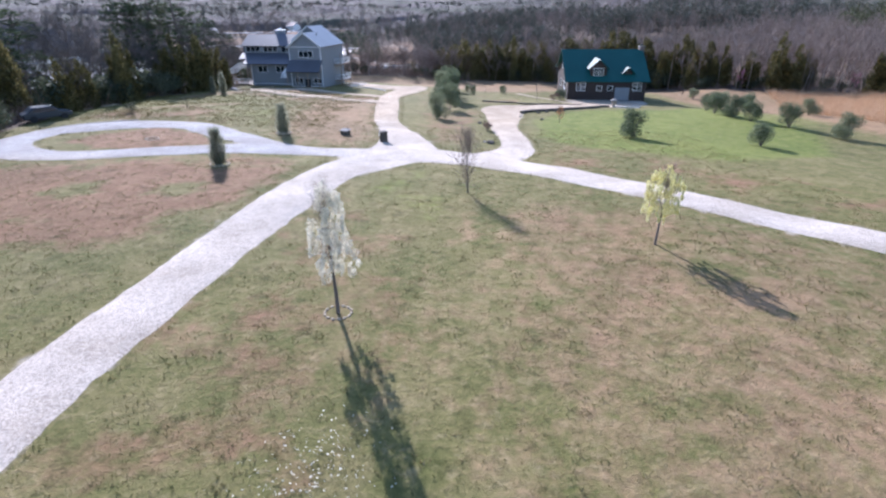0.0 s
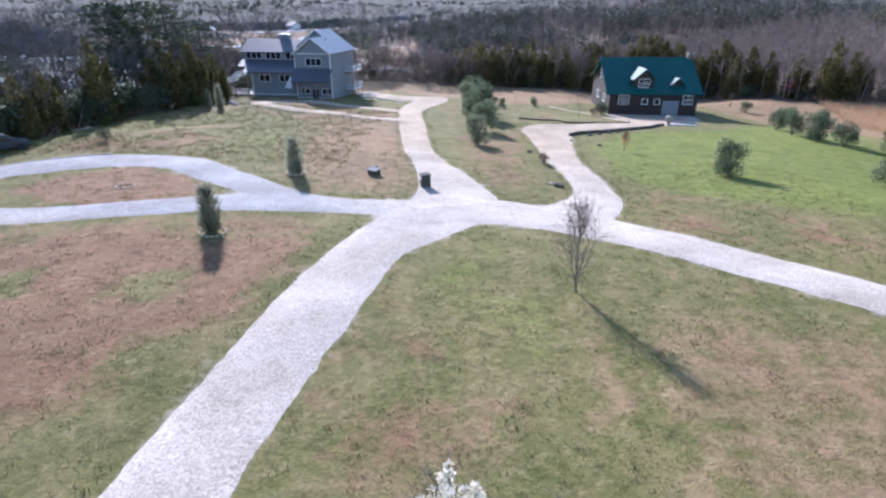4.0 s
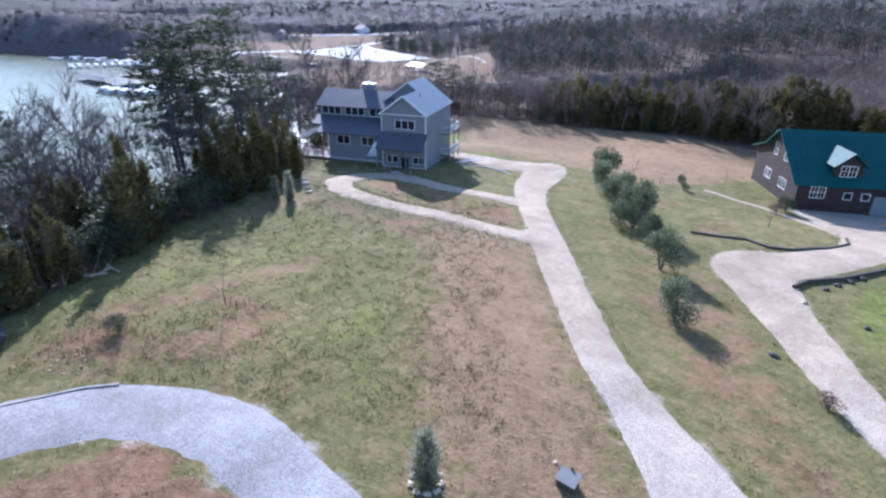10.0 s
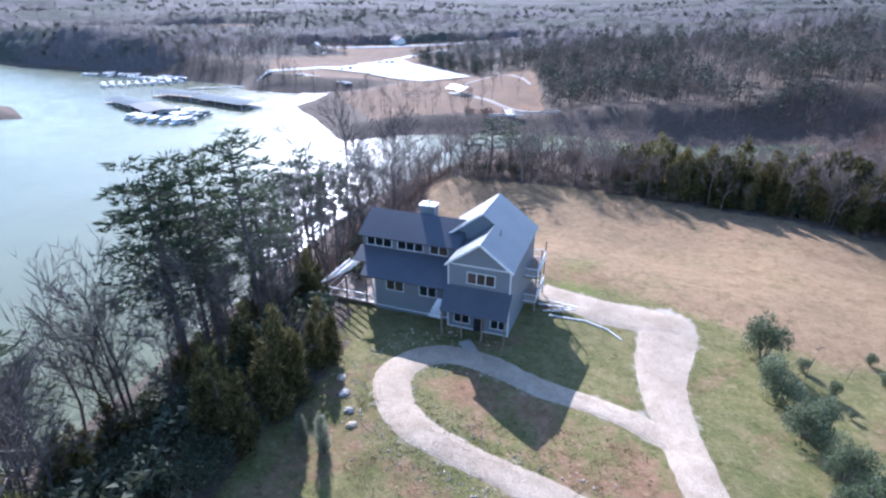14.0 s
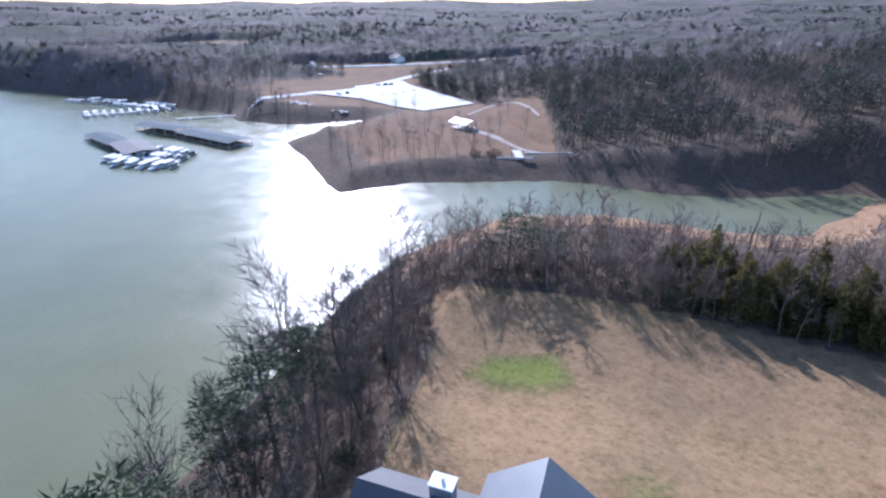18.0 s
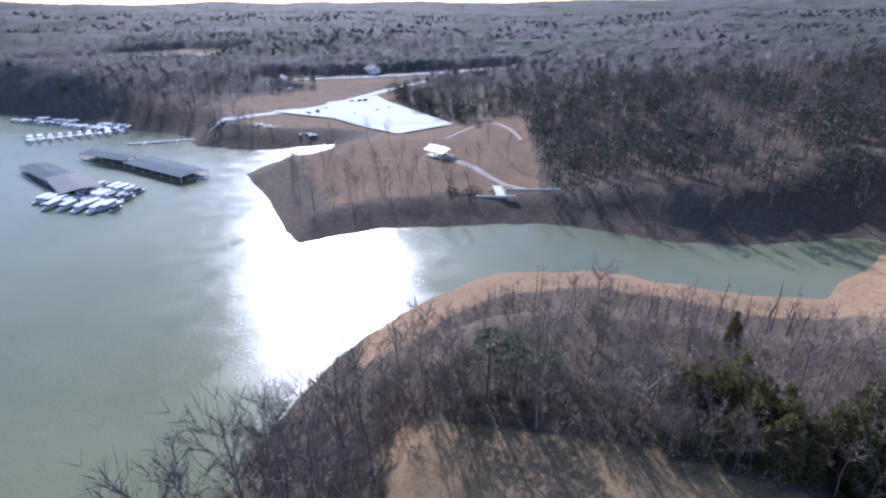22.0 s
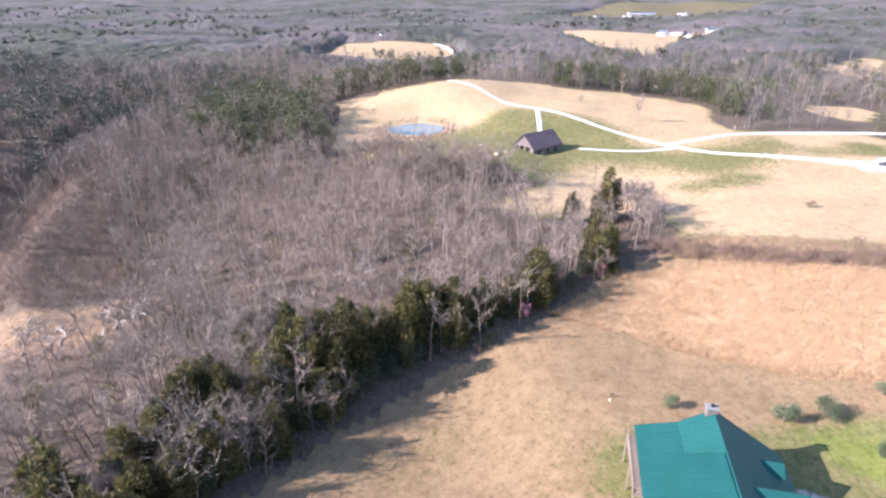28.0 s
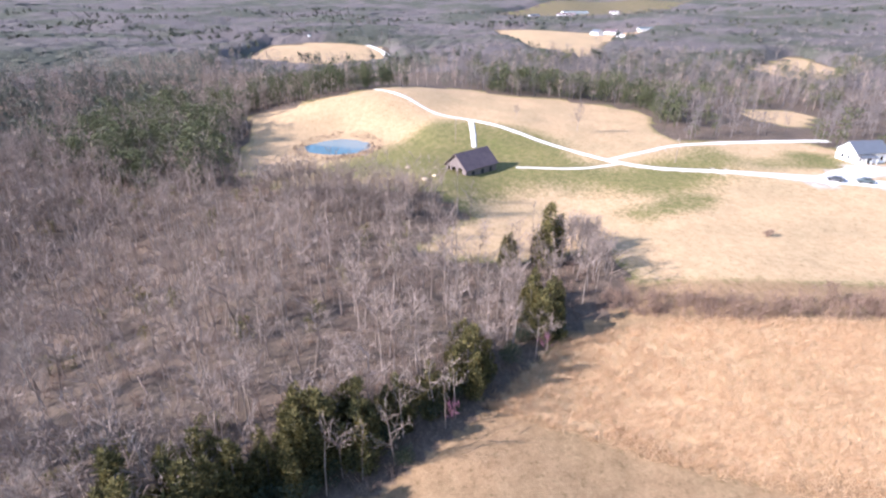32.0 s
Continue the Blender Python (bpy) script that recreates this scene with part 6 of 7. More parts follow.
def canopy_mat():
    """Crowns of far woods: grey twigs with stands of evergreen among them."""
    m, nt, b = node_mat("far_canopy", 0.95, 0, 0.1)
    stand_, mid, fine = noise_of(nt, 0.009, 5.0, 0.6), noise_of(nt, 0.045, 6.0, 0.7), noise_of(nt, 0.3, 6.0, 0.8, (1, 1, 0.4))
    twig = mix_of(nt, 0.55, ramp_of(nt, mid, [(0.3, (0.1, 0.086, 0.082)), (0.7, (0.16, 0.136, 0.128))]), ramp_of(nt, fine, [(0.35, (0.085, 0.072, 0.068)), (0.65, (0.175, 0.147, 0.138))]))
    ever = ramp_of(nt, fine, [(0.35, (0.042, 0.048, 0.034)), (0.65, (0.098, 0.104, 0.07))])
    nt.links.new(mix_of(nt, ramp_of(nt, stand_, [(0.44, (0, 0, 0)), (0.56, (0.8, 0.8, 0.8))]), twig, ever), b.inputs["Base Color"])
    bump_to(nt, b, fine, 1.0, 1.2)
    return m


def canopy(label, r0, r1, az0, az1, dr, da):
    """The closed, uneven roof of crowns over far woodland."""
    rads = [r0]
    while rads[-1] < r1:
        rads.append(rads[-1] * (1 + dr))
    R, A = np.meshgrid(np.array(rads), np.arange(az0, az1, da))
    r = np.random.RandomState(48)
    R, A = R * (1 + r.uniform(-0.4, 0.4, R.shape) * dr), A + r.uniform(-0.4, 0.4, A.shape) * da
    X, Y = np.sin(A) * R, 120 + np.cos(A) * R
    gap = np.minimum.reduce([-sdist(X, Y, p) for p in OPEN + (SHORE,)])
    full = np.clip((gap - 4) / 9, 0, 1) * np.clip((R - r0) / 70, 0, 1)
    Z = land(X, Y) - 1.0 + full * (8.0 + 1.6 * waves(X, Y, 60, 91) + r.uniform(-1.5, 1.5, R.shape))
    n, m = R.shape
    i = np.arange(n * m).reshape(n, m)
    q = np.stack([i[:-1, :-1], i[:-1, 1:], i[1:, 1:], i[1:, :-1]], -1).reshape(-1, 4)
    q = q[(full.reshape(-1)[q] > 0).any(1)]
    me = mesh_np("distant_woods", np.stack([X, Y, Z], -1).reshape(-1, 3), np.concatenate([q[:, :3], q[:, [0, 2, 3]]]), canopy_mat())
    me.polygons.foreach_set("use_smooth", [True] * len(me.polygons))
    return tagged(new("distant_woods", me), label, "woods", kind="stuff")


canopy("crowns of leafless and evergreen woods on the far hills", 420, 4250, -1.25, 2.35, 0.0125, 0.0085)
ever_c = [clump_shape(s, 13, 4.0, 49, 1.7, 0.3) for s in (87, 88)]
tree_c = [haze_tree(s, 14, 4.5, 22, 0.16) for s in (91, 92)]
strewn("distant_bare_woods", tree_c, ring(4200, 440, 1350, 48), M_TWIG_FAR, "leafless woods on the far hills", 48, (0.7, 1.1))
dark2 = lambda x, y: wooded(x, y) & (waves(x, y, 260, 23) > 0.1)  # noqa: E731
strewn("distant_evergreen_woods", ever_c, ring(1900, 440, 1350, 49, dark2), M_CEDAR_FAR, "dark evergreen woods on the far hills", 49, (0.65, 1.0))
strewn("horizon_woods", ever_c, ring(700, 2200, 4200, 50), M_CEDAR_FAR, "trees standing along the horizon", 50, (0.8, 1.3))
edge_r = along([(345, 128), (330, 116), (318, 98), (307, 80), (300, 68), (288, 54), (270, 45), (250, 46)], 1.7, 2.8)
edge_l = along([(252, 240), (257, 222), (262, 206), (270, 192), (290, 182), (312, 172)], 1.7, 2.8)
for line, name in ((edge_r, "tall pines along the far edge of the field"), (edge_l, "dark pines along the pond field")):
    strewn("field_edge_pines", pine_n, (line[:, 0], line[:, 1]), M_PINE_FAR, name, 77, (0.75, 1.15))
east = lambda x, y: wooded(x, y) & (x > 205) & (x < 470) & (y > -170) & (y < 145)  # noqa: E731
strewn("bare_woods", tree_b, places(1500, (205, 470, -170, 145), east, 56), M_TWIG_FAR, "leafless woods beyond the farm road", 56, (0.7, 1.2))
strewn("evergreen_woods", ever_a, places(300, (205, 470, -170, 145), lambda x, y: east(x, y) & (waves(x, y, 70, 35) > 0.05), 57), M_PINE_FAR, "green pines beyond the farm road", 57, (0.6, 1.05))
REDBUD = Kind("redbud_tree", [bare_shape(58, 4, 0.3, 14, 9, 0.05, 0.02)], M_BARK, M_REDBUD, "small redbud tree in pink bud", "tree")
for x, y in ((66, 128), (42, 152.5), (82, 114)):
    REDBUD.plant(x, y, 1.1, turn())
# spaced trees of the lakeside park
for x, y in ((-117, 308), (-119, 324), (-105, 296), (-107, 315), (-109, 326), (-97, 320), (-86.5, 293), (-83, 309), (-74, 294), (-75, 313), (-70, 312), (-63, 314), (-66, 345), (-117, 356), (-104, 373), (-94, 374), (-34, 351), (-44, 376),
             (-112, 340), (-90, 330), (-80, 340), (-55, 310), (-50, 325), (-126, 330), (-100, 285), (-92, 282), (-86, 300), (-78, 300), (-68, 296), (-60, 300), (-52, 298), (-47, 306), (-95, 308), (-112, 300), (-70, 325), (-100, 335), (-85, 318), (-46, 340), (-60, 330), (-122, 318), (-57, 318), (-90, 296)):
    BARE.plant(x, y, rng.uniform(0.9, 1.3), turn(), 0.9, "tall leafless tree in the lakeside park")


# ---- things on the lawns ----
def rock_bm(rng_, r, squash=0.6):
    bm = bmesh.new()
    bmesh.ops.create_icosphere(bm, subdivisions=2, radius=r)
    for v in bm.verts:
        k = 1 + 0.5 * noise.noise(v.co * (1.9 / r) + Vector((rng_.uniform(0, 50), 0, 0)) * 0 + Vector((rng_.rand() * 0.1, 3, 1)))
        v.co = Vector((v.co.x * k, v.co.y * k, v.co.z * k * squash))
    return bm


ROCKS = []
for k_ in range(4):
    r_ = np.random.RandomState(100 + k_)
    b_m = rock_bm(r_, 1.0, 0.55 + 0.1 * k_)
    bmesh.ops.rotate(b_m, verts=b_m.verts[:], matrix=Matrix.Rotation(k_ * 1.3, 3, "Z"))
    me_ = bpy.data.meshes.new("rock")
    b_m.to_mesh(me_)
    b_m.free()
    ROCKS.append(me_)
ROCK_MESH = {}


def rock(x, y, size, mat, label, name="rock", group="", which=0, lift=0.0):
    key = (which % 4, mat.name)
    if key not in ROCK_MESH:
        me = ROCKS[key[0]].copy()
        me.materials.append(mat)
        ROCK_MESH[key] = me
    o = new(name, ROCK_MESH[key])
    o.matrix_world = Matrix.Translation((x, y, land1(x, y) + size * 0.22 + lift)) @ Matrix.Rotation(x * 7 + y, 4, "Z") @ Matrix.Diagonal((size, size * 0.8, size * 0.75, 1))
    return tagged(o, label, "rock", group)


def stone_ring(name, x, y, r, n, size, mat, label, category):
    e = thing(name, pose(x, y, land1(x, y)), label, category)
    for i in range(n):
        a = 6.2832 * i / n
        k = (i % 4, mat.name)
        if k not in ROCK_MESH:
            me = ROCKS[k[0]].copy()
            me.materials.append(mat)
            ROCK_MESH[k] = me
        o = new("stone", ROCK_MESH[k])
        o.parent = e
        px, py = math.cos(a) * r, math.sin(a) * r
        o.matrix_local = Matrix.Translation((px, py, land1(x + px, y + py) - land1(x, y) + size * 0.3)) @ Matrix.Rotation(a, 4, "Z") @ Matrix.Diagonal((size * 0.8, size * 1.1, size * 0.8, 1))
    return e


stone_ring("fire_ring", -24.6, 45.9, 0.52, 14, 0.09, M_STONE_PALE, "ring of pale stones on the brown island", "fire ring")
stone_ring("stone_ring", -16.2, 39.1, 0.66, 15, 0.095, M_STONE_PALE, "ring of pale stones round a shrub", "stone ring")
stone_ring("stone_ring", -14.9, 51.0, 0.62, 9, 0.15, M_STONE_PALE, "broken ring of pale stones round a shrub", "stone ring")
stone_ring("stone_ring", -3.5, 18.3, 0.5, 14, 0.07, M_STONE_PALE, "ring of small pale stones round a pear tree", "stone ring")
for i, (x, y, s, m, l) in enumerate(((4.5, 51.8, 0.45, M_TIMBER, "dark rough rock beside the drive"), (4.0, 52.3, 0.2, M_STONE, "grey rock beside a dark one"),
                                     (4.1, 64.6, 0.28, M_TIMBER, "dark rock at the drive's edge"),
                                     (-36, 93.9, 0.42, M_STONE_PALE, "pale boulder beside the gravel loop"),
                                     (-35, 91.8, 0.5, M_STONE, "brown boulder beside the gravel loop"), (-33.9, 89.9, 0.38, M_STONE, "tan boulder beside the gravel loop"),
                                     (-33.2, 88.4, 0.36, M_STONE_PALE, "pale boulder beside the gravel loop"), (157.3, 141, 1.0, M_STONE_PALE, "pale boulder in the barn meadow"),
                                     (161.2, 138.6, 0.8, M_STONE_PALE, "pale boulder beside the barn"), (172.3, 148.2, 0.8, M_STONE_PALE, "pale boulder in the barn meadow"), (9.9, 73.2, 0.28, M_STONE_PALE, "white stone at the end of a timber edge"),
                                     (12.2, 69.5, 0.26, M_TIMBER, "dark rock on the green lawn"), (-9.7, 53.0, 0.11, M_STONE_PALE, "small pale stone in dry grass"))):
    rock(x, y, s, m, l, which=i)
BRUSHBUSH = Kind("dry_bush", [bush_shape(19, 0.8, 1.1, 900, 0.07)], M_BARK, M_BRUSH, "dry reddish-brown bush beside the drive", "bush")
BRUSHBUSH.plant(4.7, 59.8, 1.0)
RUSSET = Kind("russet_sapling", [blossom_shape(35, 2.0, 0.26, 900, 0.07, 0.35)], M_BARK, M_RUSSET, "small sapling with russet leaves on the green lawn", "sapling")
RUSSET.plant(13.8, 66.2)
BUSH.plant(20.2, 99.2, 0.85, 1.0, 0.9, "rounded evergreen bush at the log house corner")
BRUSHBUSH.plant(18.9, 98.4, 1.3, 2.0, 1.0, "dry brown bush at the log house corner")
BRUSHBUSH.plant(124.4, 61.7, 1.6, 0.5, 1.2, "lone brown bush in the straw field")


def bin_thing():
    """A square stone-clad pillar box at the drive's fork."""
    e = thing("gate_pillar", pose(-5.35, 49.2, land1(-5.35, 49.2) - 0.05, 0, 0, 18) @ Matrix.Scale(0.82, 4), "dark square timber-clad pillar beside the drive", "pillar")
    part("body", box_bm(-0.36, 0.36, -0.36, 0.36, 0, 1.15, bevel=0.03), M_TIMBER, e)
    for k in range(5):
        part("board", box_bm(-0.385, 0.385, -0.385, 0.385, 0.06 + k * 0.22, 0.24 + k * 0.22, bevel=0.012), M_TIMBER, e)
    part("cap", box_bm(-0.44, 0.44, -0.44, 0.44, 1.15, 1.24, bevel=0.02), M_TIMBER, e)
    part("sign", box_bm(-0.42, -0.37, -0.25, 0.2, 0.75, 1.2, bevel=0.01), M_WHITE, e, "small white board")


bin_thing()


def well_box():
    e = thing("utility_box", pose(-9.3, 51.9, land1(-9.3, 51.9) - 0.05, 0, 0, -32) @ Matrix.Scale(0.7, 4), "low dark utility box with a pale sloping lid", "utility box")
    part("body", box_bm(-0.55, 0.55, -0.42, 0.42, 0, 0.62, bevel=0.03), M_TIMBER, e)
    part("lid", slab_bm([(-0.64, -0.52, 0.66), (0.64, -0.52, 0.66), (0.64, 0.52, 0.8), (-0.64, 0.52, 0.8)], 0.06), M_LID, e, "pale weathered lid")
    part("stub", box_bm(-0.12, 0.02, 0.5, 0.62, 0, 0.95, bevel=0.02), M_TIMBER, e)


well_box()


def edging(pts, h, w, mat, label, name="timber_edge"):
    """Landscape timbers laid end to end along points."""
    e = thing(name, pose(pts[0][0], pts[0][1], land1(*pts[0])), label, "edging")
    z0 = land1(*pts[0])
    for (x0, y0), (x1, y1) in zip(pts, pts[1:]):
        n = max(1, round(math.dist((x0, y0), (x1, y1)) / 2.4))
        for k in range(n):
            a = [(x0 + (x1 - x0) * q - pts[0][0], y0 + (y1 - y0) * q - pts[0][1]) for q in ((k + 0.01) / n, (k + 0.99) / n)]
            za = [land1(p[0] + pts[0][0], p[1] + pts[0][1]) - z0 + h / 2 - 0.05 for p in a]
            part("timber", bar_bm((*a[0], za[0]), (*a[1], za[1]), w, h), mat, e)
    return e


edging([(5.6, 86.3), (10.4, 85.6), (11.6, 83.6), (13.5, 83.3), (17.7, 85.0), (20.7, 87.3), (21.7, 89.6)], 0.24, 0.2, M_TIMBER, "low dark timber edge along the parking area")
edging([(10.2, 75.4), (11.6, 76.5), (15.0, 77.5), (19.3, 79.9), (21.9, 81.9), (25.3, 86.6)], 0.36, 0.22, M_TIMBER, "dark timber retaining edge beside the lawn")
edging([(26.9, 88.9), (30.6, 87.9)], 0.25, 0.25, M_CONCRETE, "pale concrete edge by the drive", "concrete_edge")
edging([(-36.8, 49.8), (-35.6, 51.2), (-34.2, 52.2), (-32.7, 53.1), (-31.6, 53.8), (-30.2, 54.3)], 0.14, 0.14, M_STONE, "low stone edge along the gravel loop", "stone_edge")
stone_ring("stone_ring", -33.7, 55.3, 0.75, 11, 0.06, M_STONE_PALE, "thin ring of pale stones in the grass", "stone ring")
edging([(-19.0, 110.0), (-15.2, 110.0), (-13.0, 109.0), (-11.8, 107.4)], 0.16, 0.16, M_CONCRETE, "pale concrete kerb beside the house", "concrete_edge")
for i in range(4):
    rock(12.6 + i * 1.3, 75.6 + i * 0.75, 0.3, M_TIMBER, "dark stepping block below the timber edge", "stepping_block", "blocks below the edge", i)


def urn():
    e = thing("planter", pose(26.2, 87.3, land1(26.2, 87.3) - 0.03), "round stone planter on a block", "planter")
    bm = bmesh.new()
    prof = [(0.22, 0.0), (0.26, 0.3), (0.2, 0.45), (0.42, 0.8), (0.5, 1.1), (0.44, 1.25), (0.2, 1.35)]
    rings = [[bm.verts.new((math.cos(a) * r, math.sin(a) * r, z)) for a in np.arange(12) * 0.5236] for r, z in prof]
    for a, b in zip(rings, rings[1:]):
        for i in range(12):
            bm.faces.new((a[i], a[(i + 1) % 12], b[(i + 1) % 12], b[i]))
    bm.faces.new(rings[-1])
    part("bowl", bm, M_STONE, e)
    part("block", box_bm(-0.35, 0.35, -0.35, 0.35, -0.1, 0.12, bevel=0.03), M_STONE, e)


urn()


M_PAVING = two_scale("worn_paving", (0.27, 0.235, 0.19), (0.43, 0.38, 0.31), 0.5, 9.0, 0.95, 0.3, 0.02)


def path_slab(name, pts, label):
    """Concrete slabs laid along a line."""
    e = thing(name, pose(pts[0][0], pts[0][1], land1(*pts[0][:2])), label, "path")
    line = smooth_line([(x, y, w) for x, y, w in pts], 1.2)
    for a, b in zip(line, line[1:]):
        d = (b - a)[:2] / np.linalg.norm((b - a)[:2])
        n = np.array([-d[1], d[0]])
        c = [a[:2] - n * a[2] / 2 + d * 0.02, b[:2] - n * b[2] / 2, b[:2] + n * b[2] / 2, a[:2] + n * a[2] / 2 + d * 0.02]
        q = [(x - pts[0][0], y - pts[0][1], land1(x, y) - land1(*pts[0][:2]) + 0.04) for x, y in c]
        part("slab", slab_bm(q, 0.14), M_PAVING, e)


path_slab("front_walk", [(-27.0, 102.6, 1.2), (-26.4, 101.6, 1.2), (-25.8, 100.4, 1.2)], "pale concrete front walk of the grey house")
way("path", [(13.2, 105.6, 0.9), (15.2, 103.2, 1.0), (17.6, 100.4, 1.0), (19.6, 97.2, 1.1), (21.4, 93.4, 1.4), (22.0, 91, 1.6)], M_GRAVEL, "pale gravel path round the log house", 0.05, seed=17)


def lumber():
    """A heap of boards and pipes beside the decks."""
    e = thing("lumber_pile", pose(-18.6, 111.4, land1(-18.6, 111.4)), "untidy heap of boards and pipes by the deck", "lumber pile")
    r = np.random.RandomState(7)
    for k in range(14):
        a, x, y = r.uniform(-0.6, 0.6), r.uniform(-1.2, 1.2), r.uniform(-0.6, 0.6)
        ln = r.uniform(0.8, 1.8)
        z = 0.08 + 0.06 * k * 0.6
        part("board", bar_bm((x - math.cos(a) * ln, y - math.sin(a) * ln, z), (x + math.cos(a) * ln, y + math.sin(a) * ln, z + r.uniform(-0.05, 0.15)), 0.14, 0.06), (M_WOOD, M_TRIM, M_STONE)[k % 3], e)


lumber()


# ---- farm ----
def barn():
    z = land1(173, 127) - 0.3
    e = thing("barn", pose(168.6, 129.8, z, 0, 0, -42), "weathered board barn with a rusty purple-brown roof", "barn")
    L, D, w, t = 13.6, 8.8, 3.0, 7.0
    for p, q in (((0, 0), (L, 0)), ((L, D), (0, D))):
        part("wall", box_bm(min(p[0], q[0]), max(p[0], q[0]), p[1] - 0.1, p[1] + 0.1, -1.5, w), M_BARN, e)
    part("wall", prism_bm([(0, -1.5), (D, -1.5), (D, w), (D / 2, t), (0, w)], "x", L - 0.2, L), M_BARN, e)
    # front gable with a wide opening
    part("wall", prism_bm([(0, 2.8), (D, 2.8), (D, w), (D / 2, t), (0, w)], "x", 0, 0.2), M_BARN, e)
    for a, b in ((0, 1.6), (3.6, 4.4), (6.2, 6.9), (D - 0.8, D)):
        part("wall", box_bm(0, 0.2, a, b, -1.5, 2.8), M_BARN, e)
    part("roof", slab_bm([(-0.7, -0.7, w - 0.45), (L + 0.7, -0.7, w - 0.45), (L + 0.7, D / 2, t + 0.1), (-0.7, D / 2, t + 0.1)], 0.12), M_BARNROOF, e)
    part("roof", slab_bm([(-0.7, D / 2, t + 0.1), (L + 0.7, D / 2, t + 0.1), (L + 0.7, D + 0.7, w - 0.45), (-0.7, D + 0.7, w - 0.45)], 0.12), M_BARNROOF, e)
    part("loose_sheet", slab_bm([(6.6, 0.6, w + 0.42), (7.6, 0.6, w + 0.42), (7.2, 3.2, w + 2.45), (6.5, 3.2, w + 2.45)], 0.04), M_TRIM, e, "pale bent roof sheet")
    # Solid dark panels on the wall stand in for shade inside stalls.
    for a in (2.4, 6.6, 10.4):
        part("door", box_bm(a, a + 1.4, -0.16, -0.1, -0.5, 1.9), M_DARK, e, "dark panel standing in for a shaded stall opening")


barn()


def pole(x, y, h):
    e = thing("utility_pole", pose(x, y, land1(x, y)), "grey wooden utility pole with a crossarm", "utility pole")
    part("mast", prism_bm([(-0.13, -0.5), (0.13, -0.5), (0.09, h), (-0.09, h)], "y", -0.1, 0.1), M_WOOD, e)
    part("crossarm", box_bm(-0.9, 0.9, -0.06, 0.06, h - 0.9, h - 0.76), M_WOOD, e)
    for k in (-0.8, 0, 0.8):
        part("insulator", box_bm(k - 0.05, k + 0.05, -0.05, 0.05, h - 0.76, h - 0.58, bevel=0.015), M_WHITE, e)


BRUSHBUSH.plant(48.2, 115.2, 0.75, 0.4, 0.55, "small half-dead shrub on the dry lawn")
rock(47.6, 115.5, 0.22, M_STONE_PALE, "white stone beside a half-dead shrub", which=1)
SAPLING.plant(34.0, 126.8, 0.35, 1.9, 1.0, "short dead stick on the dry lawn")
pole(186.4, 62.5, 8)
pole(202.9, 134.9, 9)
PALE.plant(222, 88.9, 1.1, 0.3, 0.7, "thin pale leafless tree beside the farm road")
PALE.plant(234, 112, 0.6, 0.3, 0.8, "small pale leafless tree beside the farm road")


def small_house(x, y, turn_, L, D, w, t, wall, roof, label, base=None):
    z = land1(x, y) - 0.2 if base is None else base
    e = thing("house", pose(x, y, z, 0, 0, turn_), label, "house")
    part("wall", prism_bm([(0, -2), (D, -2), (D, w), (D / 2, t), (0, w)], "x", 0, L), wall, e)
    part("roof", slab_bm([(-0.5, -0.5, w - 0.3), (L + 0.5, -0.5, w - 0.3), (L + 0.5, D / 2, t + 0.15), (-0.5, D / 2, t + 0.15)], 0.15), roof, e)
    part("roof", slab_bm([(-0.5, D / 2, t + 0.15), (L + 0.5, D / 2, t + 0.15), (L + 0.5, D + 0.5, w - 0.3), (-0.5, D + 0.5, w - 0.3)], 0.15), roof, e)
    n = max(2, int(L / 3))
    for k in range(n):
        window(e, "y-", L * (k + 0.5) / n - 0.5, 0.9, 1.0, 1.3)
    window(e, "x-", D * 0.3, 0.9, 1.0, 1.3)
    window(e, "x-", D * 0.6, 0.9, 1.0, 1.3)
    part("door", box_bm(L * 0.5 - 1.5, L * 0.5 - 0.6, -0.05, 0.01, 0.0, 2.05), M_DARK, e)
    return e


wh = small_house(187.5, 6.5, -78, 11, 8, 3.6, 6.4, M_WHITE, M_SHINGLE, "white farmhouse with a grey roof and porch")
part("porch_roof", slab_bm([(0, -2.2, 2.3), (6, -2.2, 2.3), (6, 0, 3.0), (0, 0, 3.0)], 0.14), M_SHINGLE, wh)
for k_ in (0.2, 2.0, 3.9, 5.8):
    part("porch_post", box_bm(k_ - 0.09, k_ + 0.09, -2.1, -1.92, -1.2, 2.3), M_WHITE, wh)
for i_, (x, y, L_) in enumerate(((780, -10, 18), (794, -30, 16), (800, -77, 20), (683, -73, 22), (667, -95, 18), (974, 130, 30), (884, 71, 24), (636, 292, 18), (622, 309, 12), (720, -30, 16),
                                 (520, -150, 18), (560, -175, 24), (-228, 545, 13), (-175, 608, 16), (-330, 700, 14), (-120, 640, 15), (1250, -60, 40), (1320, -90, 60), (1280, 20, 40), (1420, -160, 50))):
    small_house(x, y, 200 + 37 * i_, L_, 9 + i_ % 3, 3.6, 6.4, M_WHITE if i_ != 7 else M_LOG, (M_SHINGLE, M_BARNROOF, M_DOCKROOF)[i_ % 3], "small distant house with pale walls" if i_ != 7 else "brown house on the far hill")


